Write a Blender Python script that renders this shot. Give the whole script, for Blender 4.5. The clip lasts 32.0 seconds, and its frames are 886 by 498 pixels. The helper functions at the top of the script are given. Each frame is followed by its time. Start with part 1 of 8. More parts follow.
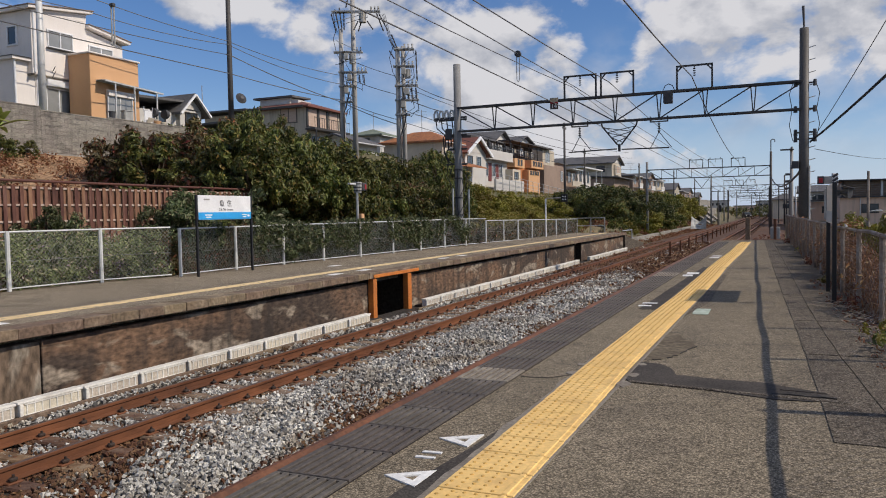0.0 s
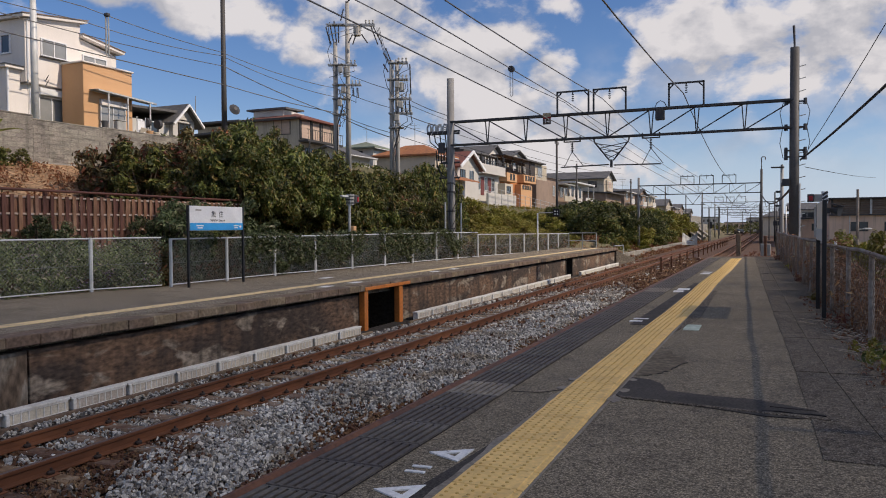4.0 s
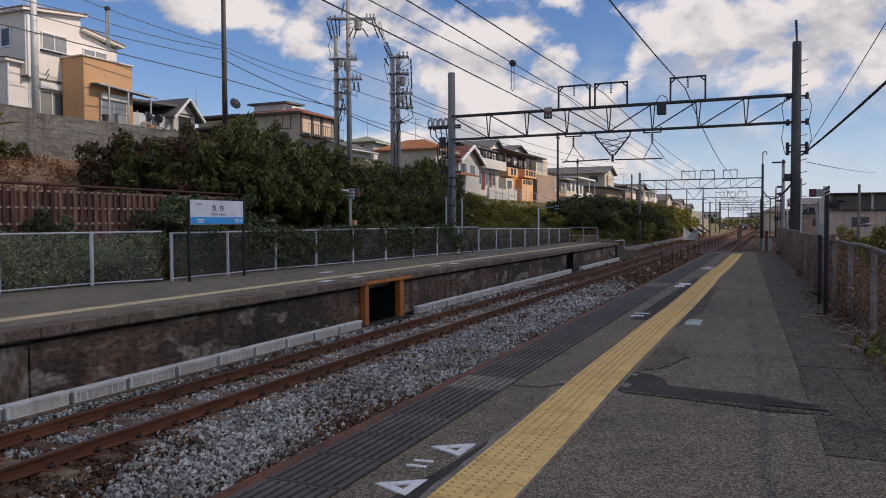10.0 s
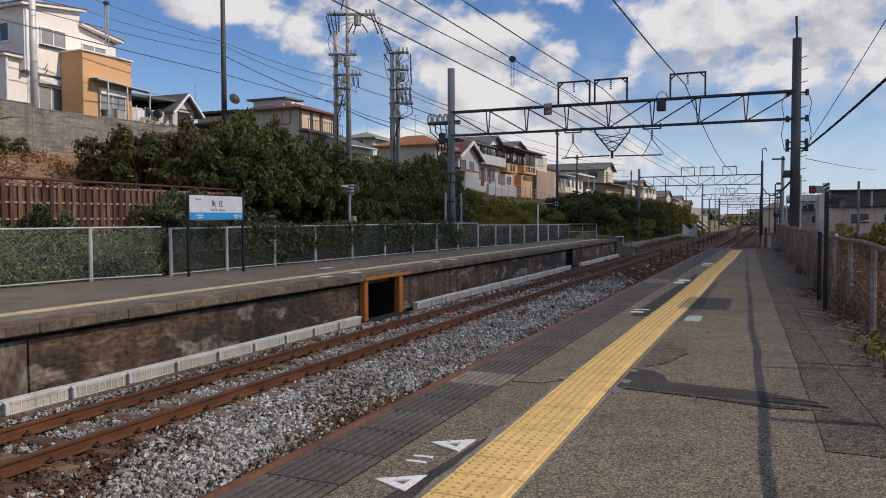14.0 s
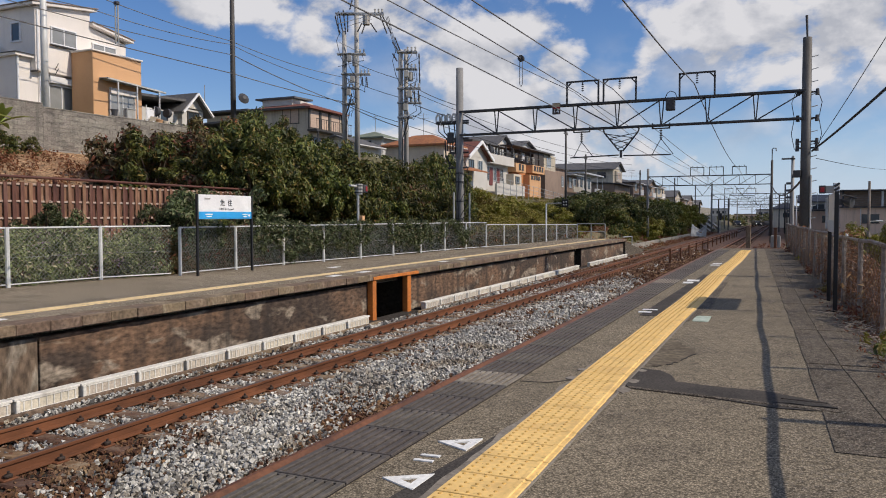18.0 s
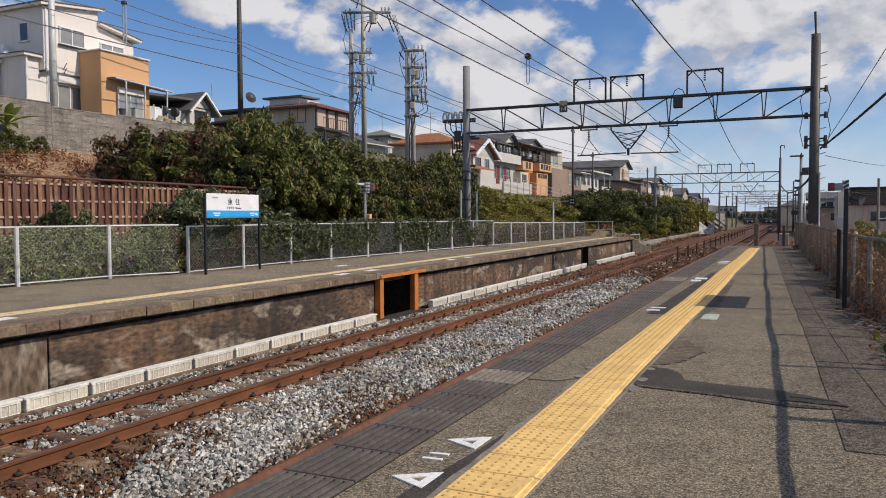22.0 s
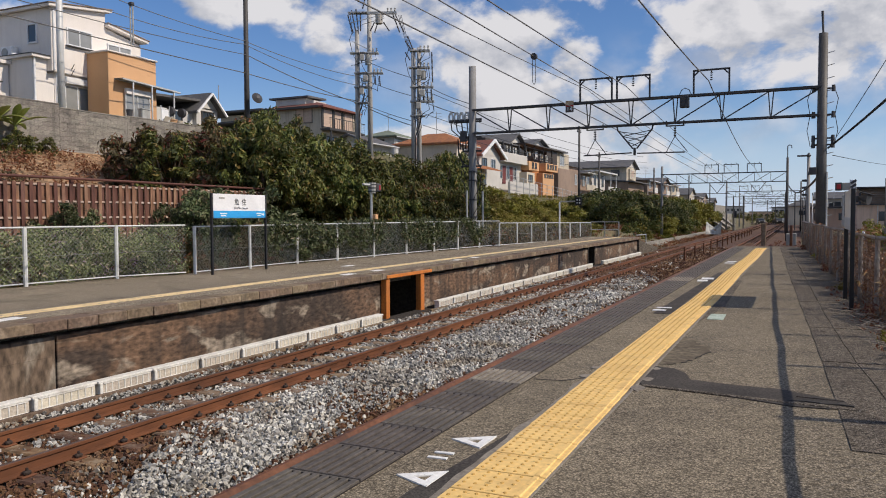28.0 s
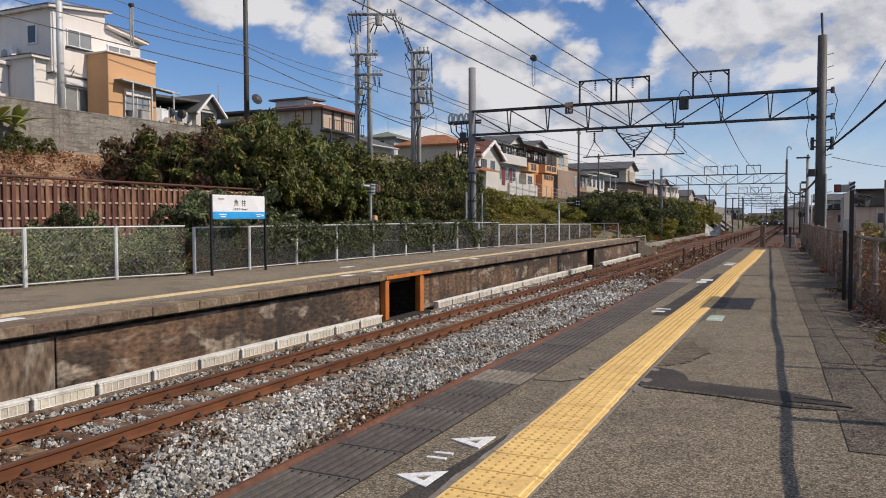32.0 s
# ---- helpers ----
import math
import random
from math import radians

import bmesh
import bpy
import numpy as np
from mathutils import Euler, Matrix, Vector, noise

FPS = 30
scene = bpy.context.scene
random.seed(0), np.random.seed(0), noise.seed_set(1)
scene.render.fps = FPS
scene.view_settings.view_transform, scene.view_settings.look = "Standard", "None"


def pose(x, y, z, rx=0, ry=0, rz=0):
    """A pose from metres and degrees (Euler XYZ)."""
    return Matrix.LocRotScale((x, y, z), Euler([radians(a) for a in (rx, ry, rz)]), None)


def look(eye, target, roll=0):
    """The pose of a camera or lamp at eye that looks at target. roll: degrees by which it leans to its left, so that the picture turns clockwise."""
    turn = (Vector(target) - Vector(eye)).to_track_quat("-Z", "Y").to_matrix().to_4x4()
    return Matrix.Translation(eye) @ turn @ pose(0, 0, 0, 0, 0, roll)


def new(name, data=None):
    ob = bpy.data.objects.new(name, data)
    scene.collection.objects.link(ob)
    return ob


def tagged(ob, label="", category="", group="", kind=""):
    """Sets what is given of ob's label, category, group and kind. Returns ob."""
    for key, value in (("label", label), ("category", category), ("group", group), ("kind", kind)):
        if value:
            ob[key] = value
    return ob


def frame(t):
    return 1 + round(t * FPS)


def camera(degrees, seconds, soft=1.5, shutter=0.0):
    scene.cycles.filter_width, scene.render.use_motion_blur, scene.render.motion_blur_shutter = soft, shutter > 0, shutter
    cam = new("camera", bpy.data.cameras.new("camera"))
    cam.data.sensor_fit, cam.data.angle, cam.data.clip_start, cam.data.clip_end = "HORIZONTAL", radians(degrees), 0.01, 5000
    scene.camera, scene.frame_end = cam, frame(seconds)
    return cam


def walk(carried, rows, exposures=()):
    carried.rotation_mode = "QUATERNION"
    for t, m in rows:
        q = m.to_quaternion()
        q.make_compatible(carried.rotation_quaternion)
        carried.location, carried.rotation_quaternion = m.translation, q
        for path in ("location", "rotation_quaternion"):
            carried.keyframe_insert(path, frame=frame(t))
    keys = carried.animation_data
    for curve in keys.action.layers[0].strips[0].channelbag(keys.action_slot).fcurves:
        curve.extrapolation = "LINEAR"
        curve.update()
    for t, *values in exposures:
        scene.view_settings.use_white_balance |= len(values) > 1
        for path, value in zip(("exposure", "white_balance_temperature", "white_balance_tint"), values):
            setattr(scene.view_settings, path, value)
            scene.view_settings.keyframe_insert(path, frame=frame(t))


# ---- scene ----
# World: x across the tracks (towards the near fence), y along them, z = 0 on the near platform.
cam = camera(60.16, 32.0, soft=1.0)


def view(rx, ry, rz, dx, dy, dz):
    """The camera's pose: held by hand on one spot, it turns and sways a little."""
    return pose(dx, dy, 1.295 + dz, rx, ry, rz)


walk(cam, [
    (0, view(87.359, 1.069, 24.018, 0.026, -0.017, 0.010)), (0.5, view(87.560, 1.041, 23.964, 0.028, -0.019, 0.012)),
    (1, view(87.668, 0.960, 23.905, 0.028, -0.022, 0.013)), (1.5, view(87.696, 0.867, 23.790, 0.027, -0.026, 0.014)),
    (2, view(88.039, 0.778, 23.787, 0.028, -0.028, 0.015)), (2.5, view(88.362, 0.685, 23.708, 0.028, -0.029, 0.015)),
    (3, view(88.373, 0.555, 23.588, 0.028, -0.027, 0.014)), (3.5, view(88.373, 0.475, 23.468, 0.026, -0.022, 0.012)),
    (5.5, view(88.258, 0.359, 23.426, 0.023, -0.013, 0.009)), (6, view(88.235, 0.340, 23.415, 0.024, -0.013, 0.012)),
    (6.5, view(88.219, 0.252, 23.451, 0.023, -0.013, 0.012)), (7, view(88.203, 0.231, 23.507, 0.023, -0.014, 0.011)),
    (7.5, view(88.220, 0.239, 23.509, 0.021, -0.015, 0.010)), (8, view(88.282, 0.225, 23.505, 0.018, -0.013, 0.009)),
    (8.5, view(88.346, 0.221, 23.537, 0.015, -0.010, 0.008)), (9, view(88.289, 0.245, 23.495, 0.013, -0.009, 0.007)),
    (9.5, view(88.041, 0.272, 23.488, 0.013, -0.007, 0.006)), (10, view(87.946, 0.327, 23.475, 0.011, -0.003, 0.006)),
    (10.5, view(87.893, 0.255, 23.453, 0.009, -0.002, 0.006)), (11, view(87.966, 0.230, 23.441, 0.009, -0.003, 0.005)),
    (11.5, view(87.914, 0.248, 23.451, 0.011, -0.007, 0.006)), (12, view(87.876, 0.280, 23.447, 0.011, -0.007, 0.006)),
    (12.5, view(87.792, 0.183, 23.441, 0.009, -0.005, 0.004)), (13, view(87.693, 0.174, 23.436, 0.006, -0.001, 0.002)),
    (13.5, view(87.669, 0.169, 23.408, 0.004, 0.003, 0.002)), (14, view(87.653, 0.216, 23.420, 0.002, 0.005, 0.002)),
    (14.5, view(87.590, 0.191, 23.473, 0.001, 0.004, 0.001)), (16.5, view(87.559, 0.140, 24.025, 0.004, 0.004, 0.001)),
    (17, view(87.556, 0.140, 23.993, 0.005, 0.001, 0.002)), (17.5, view(87.618, 0.153, 24.000, 0.005, 0.001, 0.002)),
    (18, view(87.622, 0.131, 24.039, 0.006, 0.000, 0.001)), (18.5, view(87.570, 0.120, 24.043, 0.006, -0.002, 0.002)),
    (19, view(87.561, 0.130, 24.037, 0.004, -0.002, 0.001)), (19.5, view(87.625, 0.131, 24.069, 0.003, 0.000, -0.001)),
    (20, view(87.596, 0.208, 24.095, 0.004, 0.001, -0.000)), (20.5, view(87.588, 0.198, 24.080, 0.003, 0.001, 0.000)),
    (21, view(87.532, 0.209, 24.088, 0.001, 0.000, 0.001)), (21.5, view(87.487, 0.256, 24.142, -0.000, -0.003, 0.002)),
    (22, view(87.494, 0.252, 24.552, -0.001, -0.004, 0.002)), (22.5, view(87.498, 0.240, 24.980, -0.002, -0.001, 0.000)),
    (23, view(87.523, 0.235, 24.971, -0.003, 0.002, 0.001)), (23.5, view(87.537, 0.206, 25.010, -0.001, -0.000, 0.001)),
    (24, view(87.595, 0.173, 24.993, 0.001, -0.003, 0.001)), (24.5, view(87.644, 0.143, 25.044, -0.000, -0.001, -0.002)),
    (25, view(87.652, 0.140, 25.099, -0.003, 0.003, -0.002)), (25.5, view(87.632, 0.175, 25.141, -0.004, 0.004, -0.001)),
    (27.5, view(87.566, 0.238, 25.020, 0.007, -0.003, -0.006)), (28, view(87.519, 0.298, 25.017, 0.009, -0.010, -0.002)),
    (28.5, view(87.478, 0.343, 25.024, 0.010, -0.012, -0.002)), (29, view(87.478, 0.304, 25.029, 0.011, -0.012, -0.002)),
    (29.5, view(87.505, 0.268, 25.031, 0.011, -0.014, -0.003)), (30, view(87.551, 0.242, 25.087, 0.013, -0.015, -0.003)),
    (30.5, view(87.559, 0.232, 25.085, 0.014, -0.018, -0.003)), (31, view(87.546, 0.192, 24.981, 0.014, -0.019, -0.003)),
    (31.5, view(87.555, 0.209, 24.976, 0.014, -0.020, -0.004)), (32, view(87.618, 0.220, 24.975, 0.015, -0.023, -0.004)),
], exposures=[(0.0, -0.26, 6570, 13), (1.5, -0.22, 6640, 13), (5.5, -0.2, 7000, 17), (8.0, -0.14, 7080, 17), (10.5, -0.06, 7080, 17), (13.0, -0.06, 6900, 15), (16.5, -0.22, 6600, 13), (19.0, -0.17, 6620, 13), (32.0, -0.16, 6640, 13)])

# ---- sky, sun, exposure ----
SUN_DIR = Vector((1.0, 0.13, 0.86)).normalized()
SUN_ELEV = math.asin(SUN_DIR.z)
SUN_ROT = math.atan2(SUN_DIR.x, SUN_DIR.y)


def build_world():
    w = bpy.data.worlds.new("sky")
    w.use_nodes = True
    scene.world = w
    nt = w.node_tree
    nt.nodes.clear()
    N, L = nt.nodes.new, nt.links.new
    out, bg = N("ShaderNodeOutputWorld"), N("ShaderNodeBackground")
    sky = N("ShaderNodeTexSky")
    sky.sky_type = "NISHITA"
    sky.sun_disc = False
    sky.sun_elevation, sky.sun_rotation = SUN_ELEV, SUN_ROT
    sky.air_density, sky.dust_density, sky.ozone_density = 1.0, 0.15, 1.6
    tc = N("ShaderNodeTexCoord")
    sep = N("ShaderNodeSeparateXYZ")
    L(tc.outputs["Generated"], sep.inputs[0])
    # billows over the directions, a little flattened
    nv = N("ShaderNodeVectorMath"); nv.operation = "NORMALIZE"
    L(tc.outputs["Generated"], nv.inputs[0])
    flat = N("ShaderNodeVectorMath"); flat.operation = "MULTIPLY"; flat.inputs[1].default_value = (1.0, 1.0, 1.55)
    L(nv.outputs["Vector"], flat.inputs[0])
    sh = N("ShaderNodeVectorMath"); sh.operation = "ADD"; sh.inputs[1].default_value = CLOUD_SHIFT
    L(flat.outputs["Vector"], sh.inputs[0])
    up = N("ShaderNodeVectorMath"); up.operation = "ADD"; up.inputs[1].default_value = (0.012, 0.0, 0.045)
    L(sh.outputs[0], up.inputs[0])

    def billow(src):
        n = N("ShaderNodeTexNoise"); n.inputs["Scale"].default_value = CLOUD_SCALE
        n.inputs["Detail"].default_value = 8; n.inputs["Roughness"].default_value = 0.56
        n.inputs["Distortion"].default_value = 0.15
        L(src.outputs[0], n.inputs["Vector"])
        return n

    n1, n1b = billow(sh), billow(up)
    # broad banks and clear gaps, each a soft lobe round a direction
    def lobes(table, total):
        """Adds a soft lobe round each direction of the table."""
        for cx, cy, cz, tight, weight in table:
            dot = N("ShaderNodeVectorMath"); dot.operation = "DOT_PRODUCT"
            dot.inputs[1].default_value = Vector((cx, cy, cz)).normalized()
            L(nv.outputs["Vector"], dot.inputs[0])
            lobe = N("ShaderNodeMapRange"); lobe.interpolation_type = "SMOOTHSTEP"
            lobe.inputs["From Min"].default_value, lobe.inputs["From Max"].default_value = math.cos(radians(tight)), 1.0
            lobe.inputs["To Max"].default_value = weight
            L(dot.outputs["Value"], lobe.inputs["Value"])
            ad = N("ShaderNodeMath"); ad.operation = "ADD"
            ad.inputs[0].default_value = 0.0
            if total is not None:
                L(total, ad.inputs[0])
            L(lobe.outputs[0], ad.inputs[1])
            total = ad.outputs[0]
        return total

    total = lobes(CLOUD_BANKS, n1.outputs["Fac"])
    streak = N("ShaderNodeTexNoise"); streak.inputs["Scale"].default_value = CLOUD_SCALE * 1.3
    streak.inputs["Detail"].default_value = 7
    L(sh.outputs[0], streak.inputs["Vector"])
    sr = N("ShaderNodeMapRange"); sr.inputs["From Min"].default_value, sr.inputs["From Max"].default_value = 0.36, 0.62
    L(streak.outputs["Fac"], sr.inputs["Value"])
    veil = N("ShaderNodeMath"); veil.operation = "MULTIPLY"
    L(lobes(CLOUD_VEILS, None), veil.inputs[0]); L(sr.outputs[0], veil.inputs[1])
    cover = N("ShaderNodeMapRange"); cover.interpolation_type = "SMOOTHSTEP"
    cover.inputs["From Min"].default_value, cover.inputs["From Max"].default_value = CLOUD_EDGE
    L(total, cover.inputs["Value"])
    # fewer clouds close to the horizon
    low = N("ShaderNodeMapRange"); low.inputs["From Min"].default_value = 0.0
    low.inputs["From Max"].default_value = 0.07
    L(sep.outputs["Z"], low.inputs["Value"])
    amount = N("ShaderNodeMath"); amount.operation = "MULTIPLY"
    both = N("ShaderNodeMath"); both.operation = "MAXIMUM"
    L(cover.outputs[0], both.inputs[0]); L(veil.outputs[0], both.inputs[1])
    L(both.outputs[0], amount.inputs[0]); L(low.outputs[0], amount.inputs[1])
    # white tops and grey undersides: brighter where it thins out upwards
    rise = N("ShaderNodeMath"); rise.operation = "SUBTRACT"
    L(n1.outputs["Fac"], rise.inputs[0]); L(n1b.outputs["Fac"], rise.inputs[1])
    tone = N("ShaderNodeMix"); tone.data_type = "RGBA"
    tone.inputs["A"].default_value = (5.0, 5.35, 6.0, 1)
    tone.inputs["B"].default_value = (7.9, 8.05, 8.35, 1)
    tr = N("ShaderNodeMapRange"); tr.inputs["From Min"].default_value = -0.1; tr.inputs["From Max"].default_value = 0.06
    L(rise.outputs[0], tr.inputs["Value"]); L(tr.outputs[0], tone.inputs["Factor"])
    mix = N("ShaderNodeMix"); mix.data_type = "RGBA"
    L(amount.outputs[0], mix.inputs["Factor"])
    hue = N("ShaderNodeHueSaturation"); hue.inputs["Saturation"].default_value = 1.25; hue.inputs["Value"].default_value = 1.05
    hue.inputs["Hue"].default_value = 0.5
    L(sky.outputs["Color"], hue.inputs["Color"])
    cast = N("ShaderNodeMix"); cast.data_type, cast.blend_type = "RGBA", "MULTIPLY"
    cast.inputs["Factor"].default_value = 1.0
    cast.inputs["B"].default_value = (0.93, 0.965, 1.16, 1)
    L(hue.outputs["Color"], cast.inputs["A"])
    # pale haze low over the horizon
    hz = N("ShaderNodeMapRange"); hz.interpolation_type = "SMOOTHSTEP"
    hz.inputs["From Min"].default_value, hz.inputs["From Max"].default_value = 0.15, -0.03
    hz.inputs["To Max"].default_value = 0.7
    L(sep.outputs["Z"], hz.inputs["Value"])
    haze = N("ShaderNodeMix"); haze.data_type = "RGBA"
    haze.inputs["B"].default_value = (5.1, 7.1, 10.5, 1)
    L(hz.outputs[0], haze.inputs["Factor"]); L(cast.outputs["Result"], haze.inputs["A"])
    L(haze.outputs["Result"], mix.inputs["A"]); L(tone.outputs["Result"], mix.inputs["B"])
    L(mix.outputs["Result"], bg.inputs["Color"])
    bg.inputs["Strength"].default_value = 0.1
    L(bg.outputs[0], out.inputs[0])


CLOUD_SCALE = 8.5
CLOUD_SHIFT = (3.1, 1.7, 0.0)
CLOUD_EDGE = (0.48, 0.62)
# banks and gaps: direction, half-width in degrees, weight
CLOUD_BANKS = [(-0.689, 0.681, 0.248, 4, 0.084), (-0.618, 0.745, 0.253, 4.5, 0.084), (-0.554, 0.793, 0.253, 4, 0.0756), (-0.509, 0.838, 0.198, 3, 0.0588), (-0.451, 0.864, 0.222, 5, 0.084),
               (-0.389, 0.9, 0.195, 4, 0.063), (-0.353, 0.907, 0.229, 4, 0.0504), (-0.301, 0.931, 0.208, 4, 0.063), (-0.248, 0.949, 0.196, 2.5, 0.063), (-0.447, 0.857, 0.259, 4, 0.063)]
CLOUD_BANKS += [(-0.485, 0.866, 0.122, 2, 0.042), (-0.433, 0.892, 0.129, 2.5, 0.0504), (-0.339, 0.93, 0.143, 4, 0.1), (-0.27, 0.95, 0.159, 3, 0.042), (-0.217, 0.971, 0.098, 5, 0.16),
                (-0.293, 0.95, 0.107, 4, 0.14), (-0.134, 0.963, 0.233, 4.5, 0.084), (-0.058, 0.969, 0.239, 4, 0.063), (0.021, 0.976, 0.219, 5, 0.084), (0.077, 0.974, 0.213, 4, 0.084), (-0.077, 0.98, 0.182, 2.2, 0.0336)]
CLOUD_BANKS += [(-0.695, 0.695, 0.184, 5, -0.193), (-0.619, 0.765, 0.177, 5, -0.193), (-0.568, 0.811, 0.138, 3, -0.11), (-0.516, 0.823, 0.237, 1.5, -0.066), (-0.485, 0.858, 0.168, 1.6, -0.066),
                (-0.194, 0.957, 0.217, 2.6, -0.154), (-0.253, 0.938, 0.239, 2, -0.0825), (-0.122, 0.977, 0.173, 2.5, -0.0825), (-0.103, 0.988, 0.118, 4, -0.11), (0.005, 0.996, 0.093, 5, -0.138),
                # the overhead bank is out of view, added to tune the fill light
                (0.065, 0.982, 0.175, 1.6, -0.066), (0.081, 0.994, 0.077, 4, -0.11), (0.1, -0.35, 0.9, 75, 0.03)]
CLOUD_BANKS += [(-0.026, 0.977, 0.212, 3, 0.06), (0.065, 0.981, 0.175, 4, 0.07), (0.01, 0.984, 0.178, 3, 0.04), (0.045, 0.989, 0.14, 3, 0.05), (0.11, 0.97, 0.2, 5, 0.06)]
# thin white veils
CLOUD_VEILS = [(0.057, 0.989, 0.139, 7, 0.55), (-0.045, 0.987, 0.155, 6, 0.5), (-0.378, 0.912, 0.161, 9, 0.4), (-0.135, 0.974, 0.18, 6, 0.35), (-0.217, 0.971, 0.09, 8, 0.5)]
build_world()
sun = new("sun", bpy.data.lights.new("sun", "SUN"))
sun.data.energy, sun.data.angle, sun.data.color = 4.15, radians(0.53), (1.0, 0.9, 0.75)
sun.matrix_world = look((60, 8, 60), Vector((60, 8, 60)) - SUN_DIR)

# ---- mesh and material tools ----
class Shape:
    """Vertices and faces of one mesh, gathered piece by piece."""

    def __init__(self):
        self.v, self.f, self.m = [], [], []

    def add(self, verts, faces, mat=0):
        b = len(self.v)
        self.v += [tuple(p) for p in verts]
        self.f += [tuple(b + i for i in q) for q in faces]
        self.m += [mat] * len(faces)
        return self

    def box(self, c, s, ch=0.0, rz=0.0, mat=0, m=None):
        """A box with chamfered edges: centre, size, chamfer, turn about z in degrees, or a matrix."""
        hx = [a / 2 for a in s]
        ch = min(ch, min(hx) * 0.9)
        if m is None:
            m = pose(c[0], c[1], c[2], 0, 0, rz)
        if ch <= 0:
            vs = [Vector((x, y, z)) for x in (-hx[0], hx[0]) for y in (-hx[1], hx[1]) for z in (-hx[2], hx[2])]
            fs = [(0, 1, 3, 2), (4, 6, 7, 5), (0, 4, 5, 1), (2, 3, 7, 6), (0, 2, 6, 4), (1, 5, 7, 3)]
        else:
            vs, ids = [], {}
            for s0 in (-1, 1):
                for s1 in (-1, 1):
                    for s2 in (-1, 1):
                        for k in range(3):
                            g = (s0, s1, s2)
                            ids[g, k] = len(vs)
                            vs.append(Vector([g[i] * (hx[i] - (0 if i == k else ch)) for i in range(3)]))
            raw = []
            for k in range(3):
                a, b = [i for i in range(3) if i != k]
                for sg in (-1, 1):
                    ring = []
                    for sa, sb in ((-1, -1), (1, -1), (1, 1), (-1, 1)):
                        g = [0, 0, 0]
                        g[k], g[a], g[b] = sg, sa, sb
                        ring.append(ids[tuple(g), k])
                    raw.append(ring)
                for sa in (-1, 1):
                    for sb in (-1, 1):
                        g, h = [0, 0, 0], [0, 0, 0]
                        g[k], g[a], g[b] = -1, sa, sb
                        h[k], h[a], h[b] = 1, sa, sb
                        raw.append([ids[tuple(g), a], ids[tuple(g), b], ids[tuple(h), b], ids[tuple(h), a]])
            for s0 in (-1, 1):
                for s1 in (-1, 1):
                    for s2 in (-1, 1):
                        raw.append([ids[(s0, s1, s2), k] for k in range(3)])
            fs = []
            for q in raw:
                n = (vs[q[1]] - vs[q[0]]).cross(vs[q[2]] - vs[q[0]])
                mid = sum((vs[i] for i in q), Vector())
                fs.append(q if n.dot(mid) > 0 else q[::-1])
        return self.add([m @ p for p in vs], fs, mat)

    def rod(self, a, b, r, r2=None, n=8, mat=0, caps=True):
        a, b = Vector(a), Vector(b)
        r2 = r if r2 is None else r2
        d = (b - a).normalized()
        u = d.orthogonal().normalized()
        w = d.cross(u)
        vs = []
        for p, rr in ((a, r), (b, r2)):
            for i in range(n):
                t = 2 * math.pi * i / n
                vs.append(p + (u * math.cos(t) + w * math.sin(t)) * rr)
        fs = [(i, (i + 1) % n, n + (i + 1) % n, n + i) for i in range(n)]
        if caps:
            fs += [tuple(range(n - 1, -1, -1)), tuple(range(n, 2 * n))]
        return self.add(vs, fs, mat)

    def tube(self, pts, r, n=6, mat=0):
        """A bent rod through the points, in one piece."""
        pts = [Vector(p) for p in pts]
        vs = []
        u = None
        for k, p in enumerate(pts):
            d = (pts[min(k + 1, len(pts) - 1)] - pts[max(k - 1, 0)]).normalized()
            u = (u - d * u.dot(d)).normalized() if u is not None and abs(u.dot(d)) < 0.95 else d.orthogonal().normalized()
            w = d.cross(u)
            for i in range(n):
                t = 2 * math.pi * i / n
                vs.append(p + (u * math.cos(t) + w * math.sin(t)) * r)
        fs = [tuple(range(n - 1, -1, -1)), tuple(range((len(pts) - 1) * n, len(pts) * n))]
        for k in range(len(pts) - 1):
            fs += [(k * n + i, k * n + (i + 1) % n, (k + 1) * n + (i + 1) % n, (k + 1) * n + i) for i in range(n)]
        return self.add(vs, fs, mat)

    def sweep(self, prof, path, mat=0, caps=True):
        """A profile of (x, z) carried along points (x, y, z), facing +y."""
        n = len(prof)
        vs = [(p[0] + x, p[1], p[2] + z) for p in path for x, z in prof]
        fs = []
        for k in range(len(path) - 1):
            for i in range(n):
                j = (i + 1) % n
                fs.append((k * n + i, k * n + j, (k + 1) * n + j, (k + 1) * n + i))
        if caps:
            fs += [tuple(range(n - 1, -1, -1)), tuple(range((len(path) - 1) * n, len(path) * n))]
        return self.add(vs, fs, mat)

    def prism(self, poly, z0, z1, mat=0):
        """A flat outline of (x, y) raised from z0 to z1."""
        n = len(poly)
        vs = [(x, y, z0) for x, y in poly] + [(x, y, z1) for x, y in poly]
        fs = [tuple(range(n - 1, -1, -1)), tuple(range(n, 2 * n))]
        fs += [(i, (i + 1) % n, n + (i + 1) % n, n + i) for i in range(n)]
        return self.add(vs, fs, mat)

    def mesh(self, name, mats, smooth=False):
        me = bpy.data.meshes.new(name)
        me.from_pydata(self.v, [], self.f)
        for mt in (mats if isinstance(mats, (list, tuple)) else [mats]):
            me.materials.append(mt)
        if any(self.m):
            me.polygons.foreach_set("material_index", self.m)
        if smooth:
            me.polygons.foreach_set("use_smooth", [True] * len(self.f))
        me.update()
        return me


